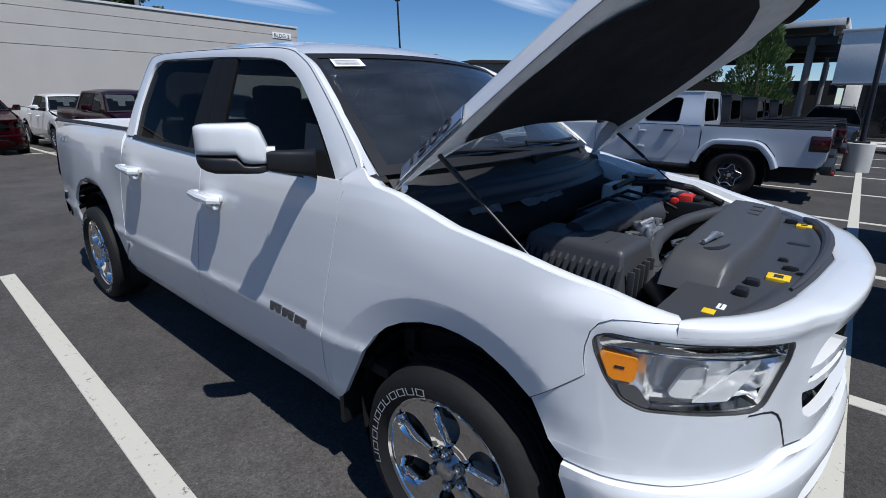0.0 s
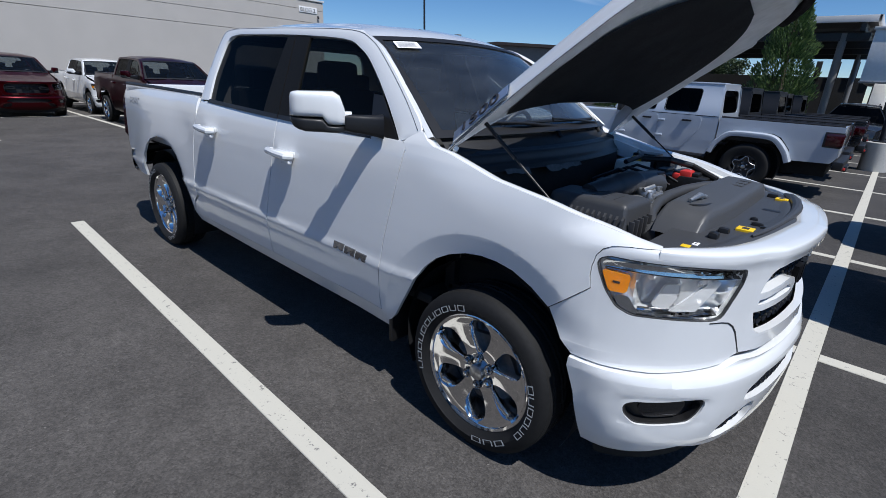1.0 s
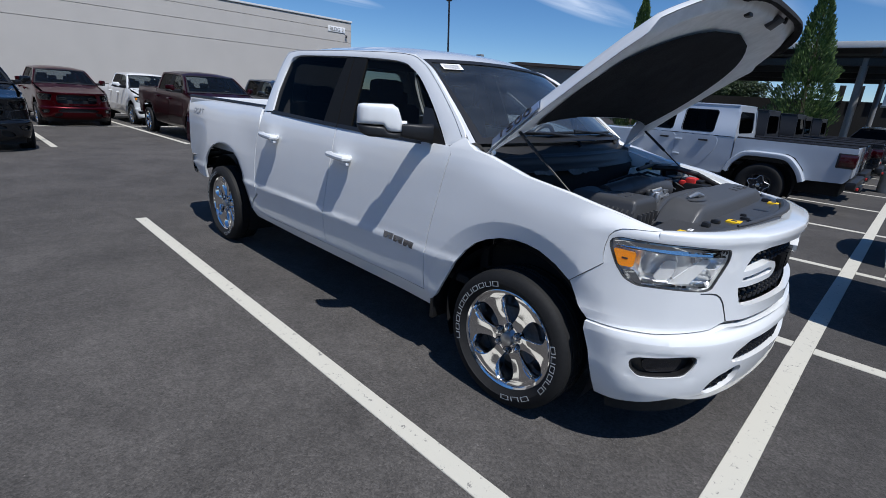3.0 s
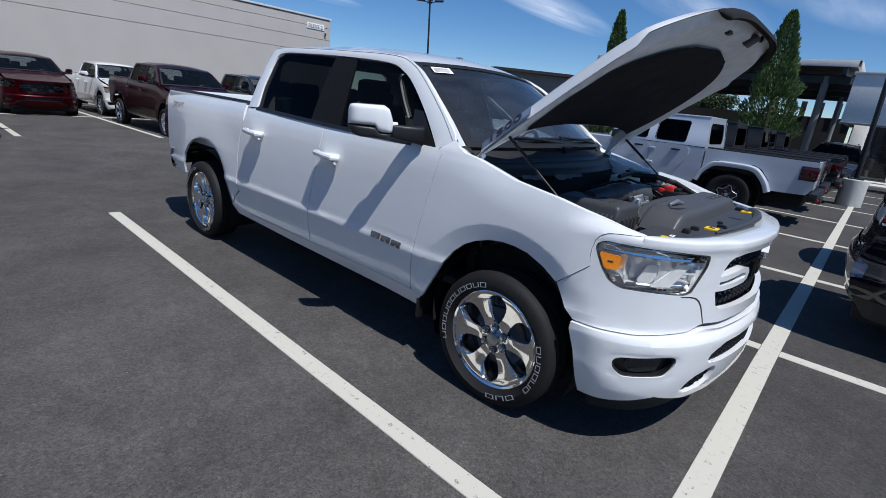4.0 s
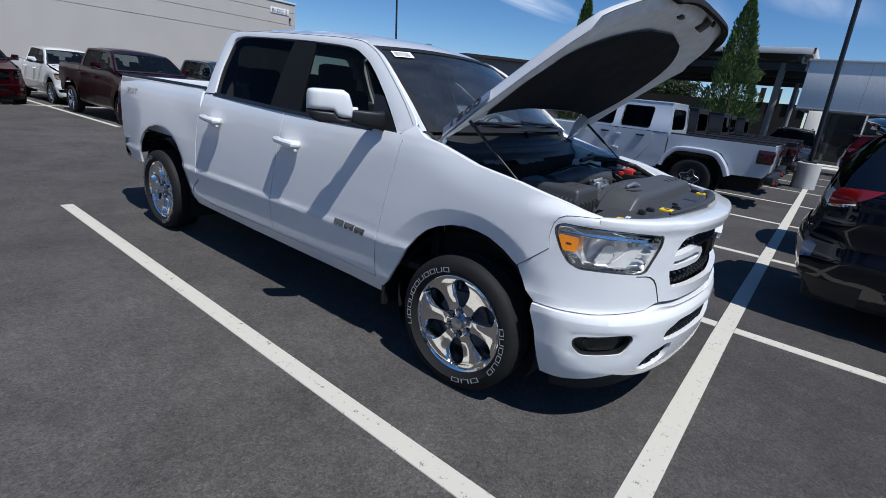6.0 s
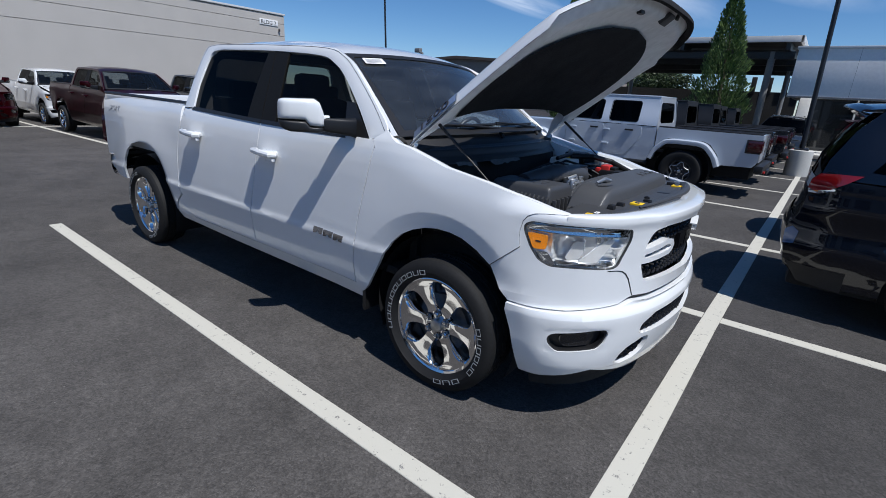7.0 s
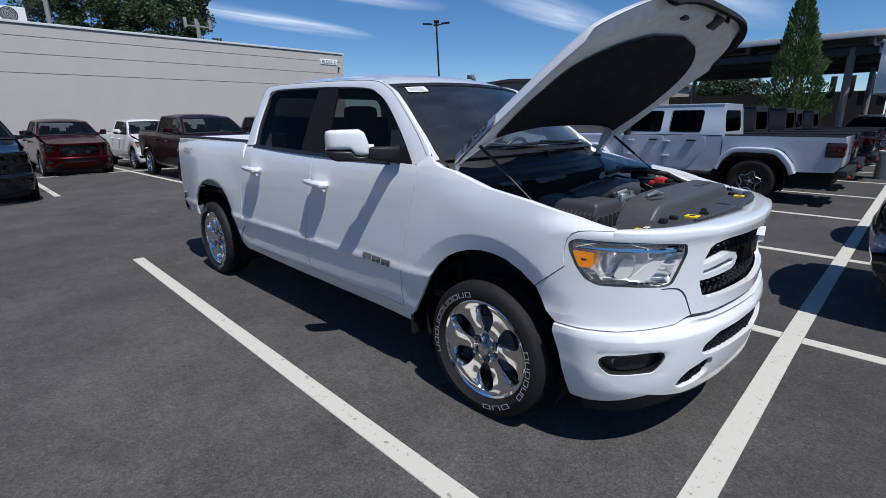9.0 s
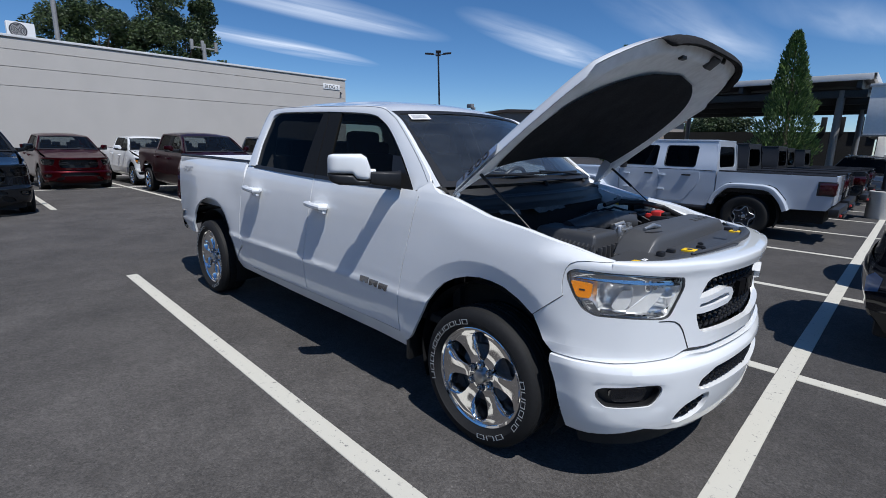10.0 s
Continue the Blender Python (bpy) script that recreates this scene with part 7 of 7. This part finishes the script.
def closing_building():
    """Plain unseen building behind the camera, added so the side glass reflects less sky."""
    site = thing("unseen_building", pose(-4.0, -27.0, ground_z(-4, -27)), "plain grey beige building, unseen behind the camera, added for reflections", "building")
    boxed("wall", (-30.0, -9.0, 0.0), (24.0, 0.0, 6.4), STUCCO, site, 0.0, "grey beige painted wall")
    boxed("parapet_cap", (-30.1, -9.1, 6.4), (24.1, 0.1, 6.55), TRIMWHITE, site, 0.01, "pale metal parapet cap")
    for k in range(11):
        x = -28.0 + 4.8 * k
        boxed("window", (x, -0.02, 1.0), (x + 2.6, 0.03, 4.6), SHOPGLASS, site, 0.01, "dark window")


closing_building()
roof_z = long_building()
condenser(-27.6, 0.40, roof_z + 0.02)


# ---- lamp posts and masts ----
LEAN = Matrix.Rotation(radians(2.4), 4, Vector((0.68, -0.73, 0)))


def lamp_post(x, y, height, label, planter=False):
    post = thing("lamp_post", Matrix.Translation((x, y, ground_z(x, y) + (0.76 if planter else 0.0))) @ LEAN, label, "lamp post")
    h = height - (0.76 if planter else 0)
    tube("pole", [(0, 0, 0.0), (0, 0, h * 0.5), (0, 0, h)], [0.062, 0.060, 0.056], POLE, post, 16, "black steel pole")
    boxed("base_plate", (-0.17, -0.17, -0.01), (0.17, 0.17, 0.03), POLE, post, 0.006)
    for k in range(4):
        a = radians(45 + 90 * k)
        bm = bmesh.new()
        add_tube(bm, [(0.05 * math.cos(a), 0.05 * math.sin(a), h - 0.10), (0.35 * math.cos(a), 0.35 * math.sin(a), h - 0.06)], 0.025, 8)
        add_box(bm, (0.30, -0.17, -0.05), (0.86, 0.17, 0.03), 0.02, Matrix.Translation((0, 0, h - 0.04)) @ Matrix.Rotation(a, 4, "Z") @ Matrix.Rotation(radians(-4), 4, "Y"))
        part("lamp_head", bm, POLE, post, "flat black lamp head")
    return post


def planter_drum(x, y):
    bm = bmesh.new()
    add_lathe(bm, [(0.001, 0.0), (0.30, 0.0), (0.305, 0.02), (0.305, 0.74), (0.295, 0.755), (0.001, 0.76)], 40, "Z")
    ob = part("concrete_footing", bm, CONCRETE)
    ob.matrix_world = pose(x, y, ground_z(x, y) - 0.01)
    return tagged(ob, "pale round concrete footing under a lamp post", "concrete footing")


planter_drum(1.09, 14.75)
lamp_post(1.09, 14.75, 9.0, "tall black lamp post on a concrete footing", True)
lamp_post(-21.8, 21.1, 7.85, "black lamp post with four flat heads")


def camera_mast(x, y, top):
    mast = thing("camera_mast", Matrix.Translation((x, y, ground_z(x, y))) @ LEAN, "thin grey mast with cameras on top", "mast")
    tube("pole", [(0, 0, 0), (0, 0, top)], 0.05, GREYSTEEL, mast, 8)
    for dx, dz, s in ((-0.15, 0.0, 0.22), (0.30, -0.45, 0.16), (0.10, -0.20, 0.14)):
        boxed("camera_head", (dx - s, -s * 0.7, top + dz - s * 0.6), (dx + s, s * 0.7, top + dz + s * 0.6), GREYSTEEL, mast, 0.03, "grey camera head")
    tube("side_mast", [(0.9, 0, top * 0.7), (0.9, 0, top - 0.55)], 0.03, GREYSTEEL, mast, 6)
    tube("cross_arm", [(0.0, 0, top * 0.72), (0.9, 0, top * 0.72)], 0.03, GREYSTEEL, mast, 6)
    return mast


camera_mast(-21.3, 23.9, 4.75)


def mast(x, y, z, top, label):
    m = thing("utility_mast", pose(x, y, ground_z(x, y)), label, "utility pole")
    tube("pole", [(0, 0, 0), (0, 0, top)], 0.14, GREYSTEEL, m, 10)
    return m


mast(-40.0, 3.6, 0, 11.5, "grey utility pole behind the long building")
aer = mast(-37.5, 11.85, 0, 8.9, "antenna mast behind the long building")
bm = bmesh.new()
add_tube(bm, [(0, -0.9, 8.6), (0, 0.9, 8.6)], 0.05, 6)
for y in (-0.85, -0.1, 0.85):
    add_box(bm, (-0.1, y - 0.10, 8.45), (0.1, y + 0.10, 9.1), 0.02)
part("antenna", bm, GREYSTEEL, aer, "small antenna boxes on a cross arm")


# ---- low building in the distance ----
def far_hall():
    hall = thing("low_hall", Matrix.Translation((-24.0, 38.0, ground_z(-24, 38))) @ Matrix.Rotation(radians(0), 4, "Z"), "low grey-brown hall with a shallow gable roof", "building")
    bm = bmesh.new()
    add_box(bm, (-11, -3.5, 0), (9, 10, 4.7), 0.0)
    part("wall", bm, BROWNWALL, hall, "grey-brown siding")
    bm = bmesh.new()
    prof = [(-11.3, 4.70), (-2.0, 5.28), (9.3, 4.72), (9.3, 4.95), (-2.0, 5.52), (-11.3, 4.93)]
    a, b = [bm.verts.new((x, -3.9, z)) for x, z in prof], [bm.verts.new((x, 10.3, z)) for x, z in prof]
    bm.faces.new(a)
    bm.faces.new(b[::-1])
    for k in range(6):
        bm.faces.new((a[k], b[k], b[(k + 1) % 6], a[(k + 1) % 6]))
    part("roof", bm, plain("brown_roof", (0.10, 0.075, 0.06), 0.8, grain=0.1, scale=4), hall, "dark brown roof edge")
    bm = bmesh.new()
    v = [bm.verts.new((x, -3.52, z)) for x, z in ((-11, 4.68), (9, 4.68), (-2.0, 5.28))]
    bm.faces.new(v)
    part("gable", bm, BROWNWALL, hall)


far_hall()


# ---- carport and showroom on the far side ----
def carport():
    port = thing("carport", Matrix.Translation((0, 27.0, ground_z(-4, 27))), "wide flat steel carport with a pale roof edge", "carport")
    bm = bmesh.new()
    add_box(bm, (-13.0, 0.0, 5.18), (-0.35, 15.0, 5.34), 0.01)
    part("roof", bm, DARKSTEEL, port, "flat roof deck")
    bm = bmesh.new()
    add_box(bm, (-13.05, -0.14, 5.14), (-0.25, 0.0, 5.42), 0.01)
    add_box(bm, (-0.35, -0.14, 5.14), (-0.22, 15.0, 5.42), 0.01)
    part("roof_edge", bm, TRIMWHITE, port, "pale roof edge")
    for k in range(6):
        x = -12.8 + 2.4 * k
        boxed("beam", (x - 0.10, 0.05, 4.80), (x + 0.10, 14.9, 5.17), DARKSTEEL, port, 0.01, "dark steel beam")
    for y in (0.9, 5.0, 9.5, 14.0):
        boxed("girder", (-12.8, y - 0.12, 4.45), (-0.5, y + 0.12, 4.80), DARKSTEEL, port, 0.01, "dark steel girder")
    for x in (-1.45, -12.4):
        for y in (0.9, 14.0):
            tube("column", [(x, y, 0), (x, y, 4.8)], 0.16, GREYSTEEL, port, 16, "grey steel column")
    for k in range(6):
        boxed("purlin", (-12.8, 1.8 + 2.2 * k, 4.98), (-0.5, 1.92 + 2.2 * k, 5.10), GREYSTEEL, port, 0.01)
    return port


carport()
# wall behind the carport; its dark colour includes the shade under the roof
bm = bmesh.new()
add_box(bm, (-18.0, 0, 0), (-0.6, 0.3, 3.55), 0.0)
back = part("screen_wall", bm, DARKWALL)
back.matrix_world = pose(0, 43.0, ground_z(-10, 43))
tagged(back, "block wall behind the carport, shade put into its dark colour", "wall")
# pickets above the wall
fence = thing("slat_fence", pose(0, 42.9, ground_z(-10, 43)), "dark posts above a block wall", "fence")
for k in range(4):
    boxed("post", (-3.8 + 1.05 * k, 0, 3.4), (-3.45 + 1.05 * k, 0.2, 4.6), DARKSTEEL, fence, 0.01)


def showroom():
    room = thing("showroom", Matrix.Translation((0, 26.2, ground_z(4, 26))), "showroom with a pale cladding band over dark glass", "building")
    bm = bmesh.new()
    add_box(bm, (-0.30, 0.0, 2.66), (16.0, 0.35, 4.78), 0.015)
    add_box(bm, (-0.30, 0.35, 2.66), (0.05, 9.0, 4.78), 0.015)
    part("cladding_band", bm, PANELGREY, room, "pale grey cladding band")
    for k in range(7):
        boxed("cladding_joint", (-0.298 + 2.3 * (k + 1), -0.004, 2.68), (-0.288 + 2.3 * (k + 1), 0.01, 4.76), GREYSTEEL, room, 0.0)
    boxed("band_trim", (-0.36, -0.06, 4.74), (16.05, 0.36, 4.86), TRIMWHITE, room, 0.01, "pale trim along the band's top")
    boxed("band_foot", (-0.34, -0.04, 2.60), (16.05, 0.36, 2.68), GREYSTEEL, room, 0.01)
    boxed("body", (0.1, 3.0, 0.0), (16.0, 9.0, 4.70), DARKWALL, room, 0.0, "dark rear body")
    glass = boxed("shop_glass", (0.7, 2.2, 0.06), (15.9, 2.23, 2.62), SHOPGLASS, room, 0.0, "dark shop window")
    boxed("corner_pier", (0.18, 1.9, 0.0), (0.72, 2.4, 2.64), PANELGREY, room, 0.01, "pale grey pier")
    for k in range(9):
        boxed("mullion", (0.70 + 1.75 * k, 2.14, 0.0), (0.77 + 1.75 * k, 2.24, 2.64), TRIMWHITE, room, 0.006, "pale mullion")
    boxed("sill", (0.7, 2.10, 0.0), (15.9, 2.26, 0.09), GREYSTEEL, room, 0.006)
    boxed("walkway", (-0.4, -1.2, -0.05), (16.0, 2.2, 0.13), CONCRETE, room, 0.02, "pale concrete walkway")
    return room


showroom()


# ---- trees ----
def conifer(x, y, height, radius, seed):
    """A slim conifer: trunk and many small upswept sprays with an uneven outline."""
    rnd = random.Random(seed)
    tree = thing("conifer", Matrix.Translation((x, y, ground_z(x, y))) @ LEAN, "slim pointed dense green conifer", "tree", "slim conifers")
    tube("trunk", [(0, 0, 0), (0.02, 0, height * 0.5), (0, 0, height * 0.96)], [0.13, 0.08, 0.015], BARK, tree, 8)
    verts, faces = [], []
    for k in range(15000):
        f = rnd.random() ** 1.25
        z = 0.5 + f * (height - 0.5)
        shape = (1 - f) ** 0.62 * (0.72 + 0.28 * smooth(0, 0.12, f))
        a = rnd.uniform(0, 2 * math.pi)
        lump = 0.82 + 0.24 * math.sin(a * 3 + z * 2.6 + seed) * math.sin(z * 3.7 + a) + 0.42 * noise.noise(Vector((math.cos(a) * 2, math.sin(a) * 2, z * 1.5 + seed)))
        r = radius * shape * lump * (0.45 + 0.55 * rnd.random() ** 0.45)
        p = Vector((r * math.cos(a), r * math.sin(a), z))
        way = Vector((math.cos(a) * 0.55, math.sin(a) * 0.55, rnd.uniform(0.5, 1.3))).normalized()
        side = way.cross(Vector((rnd.uniform(-1, 1), rnd.uniform(-1, 1), rnd.uniform(-0.4, 0.4)))).normalized()
        L, w = rnd.uniform(0.10, 0.22), rnd.uniform(0.018, 0.038)
        i = len(verts)
        verts += [p, p + way * L * 0.5 + side * w, p + way * L, p + way * L * 0.5 - side * w]
        faces.append((i, i + 1, i + 2, i + 3))
    me = bpy.data.meshes.new("crown")
    me.from_pydata([tuple(v) for v in verts], [], faces)
    me.materials.append(CONIFER)
    crown = new("crown", me)
    crown.parent = tree
    return tree


def broad_tree(x, y, height, radius, seed, count=32000):
    """A broad-leaved tree: trunk, limbs, and clumps of small leaves with gaps."""
    rnd = random.Random(seed)
    tree = thing("broadleaf_tree", pose(x, y, ground_z(x, y)), "broad dark green leafy tree behind the building", "tree", "leafy trees")
    tube("trunk", [(0, 0, 0), (0.1, 0.1, height * 0.3), (0, 0.05, height * 0.6)], [0.35, 0.25, 0.12], BARK, tree, 10)
    clumps = []
    for k in range(46):
        a, e = rnd.uniform(0, 2 * math.pi), rnd.uniform(-0.75, 1.0)
        q = rnd.uniform(0.35, 1.0)
        c = Vector((math.cos(a) * radius * q * math.sqrt(max(0.05, 1 - e * e * 0.8)), math.sin(a) * radius * q * math.sqrt(max(0.05, 1 - e * e * 0.8)), height * 0.66 + e * height * 0.32))
        clumps.append((c, rnd.uniform(0.16, 0.34) * radius))
    for k in range(9):
        c = clumps[k * 5][0]
        tube("limb", [(0, 0.05, height * 0.35 + 0.03 * k * height), (c.x * 0.5, c.y * 0.5, (height * 0.4 + c.z) / 2), (c.x, c.y, c.z)], [0.12, 0.07, 0.02], BARK, tree, 6)
    verts, faces = [], []
    for k in range(count):
        c, r = clumps[rnd.randrange(len(clumps))]
        d = Vector((rnd.gauss(0, 1), rnd.gauss(0, 1), rnd.gauss(0, 0.8)))
        p = c + d.normalized() * r * rnd.random() ** 0.4
        u = Vector((rnd.uniform(-1, 1), rnd.uniform(-1, 1), rnd.uniform(-0.6, 0.6))).normalized()
        v = u.cross(Vector((rnd.uniform(-1, 1), rnd.uniform(-1, 1), rnd.uniform(-1, 1)))).normalized()
        s = rnd.uniform(0.08, 0.16)
        i = len(verts)
        verts += [p - u * s, p + v * s * 0.5, p + u * s, p - v * s * 0.5]
        faces.append((i, i + 1, i + 2, i + 3))
    me = bpy.data.meshes.new("crown")
    me.from_pydata([tuple(v) for v in verts], [], faces)
    me.materials.append(BROADLEAF)
    crown = new("crown", me)
    crown.parent = tree
    return tree


conifer(-2.85, 24.6, 7.0, 1.55, 3)
conifer(-10.6, 24.4, 7.3, 1.15, 11)
broad_tree(-43.0, 6.0, 11.5, 3.6, 21)
broad_tree(-42.0, 11.6, 14.0, 3.6, 22)
broad_tree(-45.0, -2.0, 9.0, 3.0, 23, 9000)
broad_tree(-13.5, 54.0, 5.6, 3.4, 24, 26000)
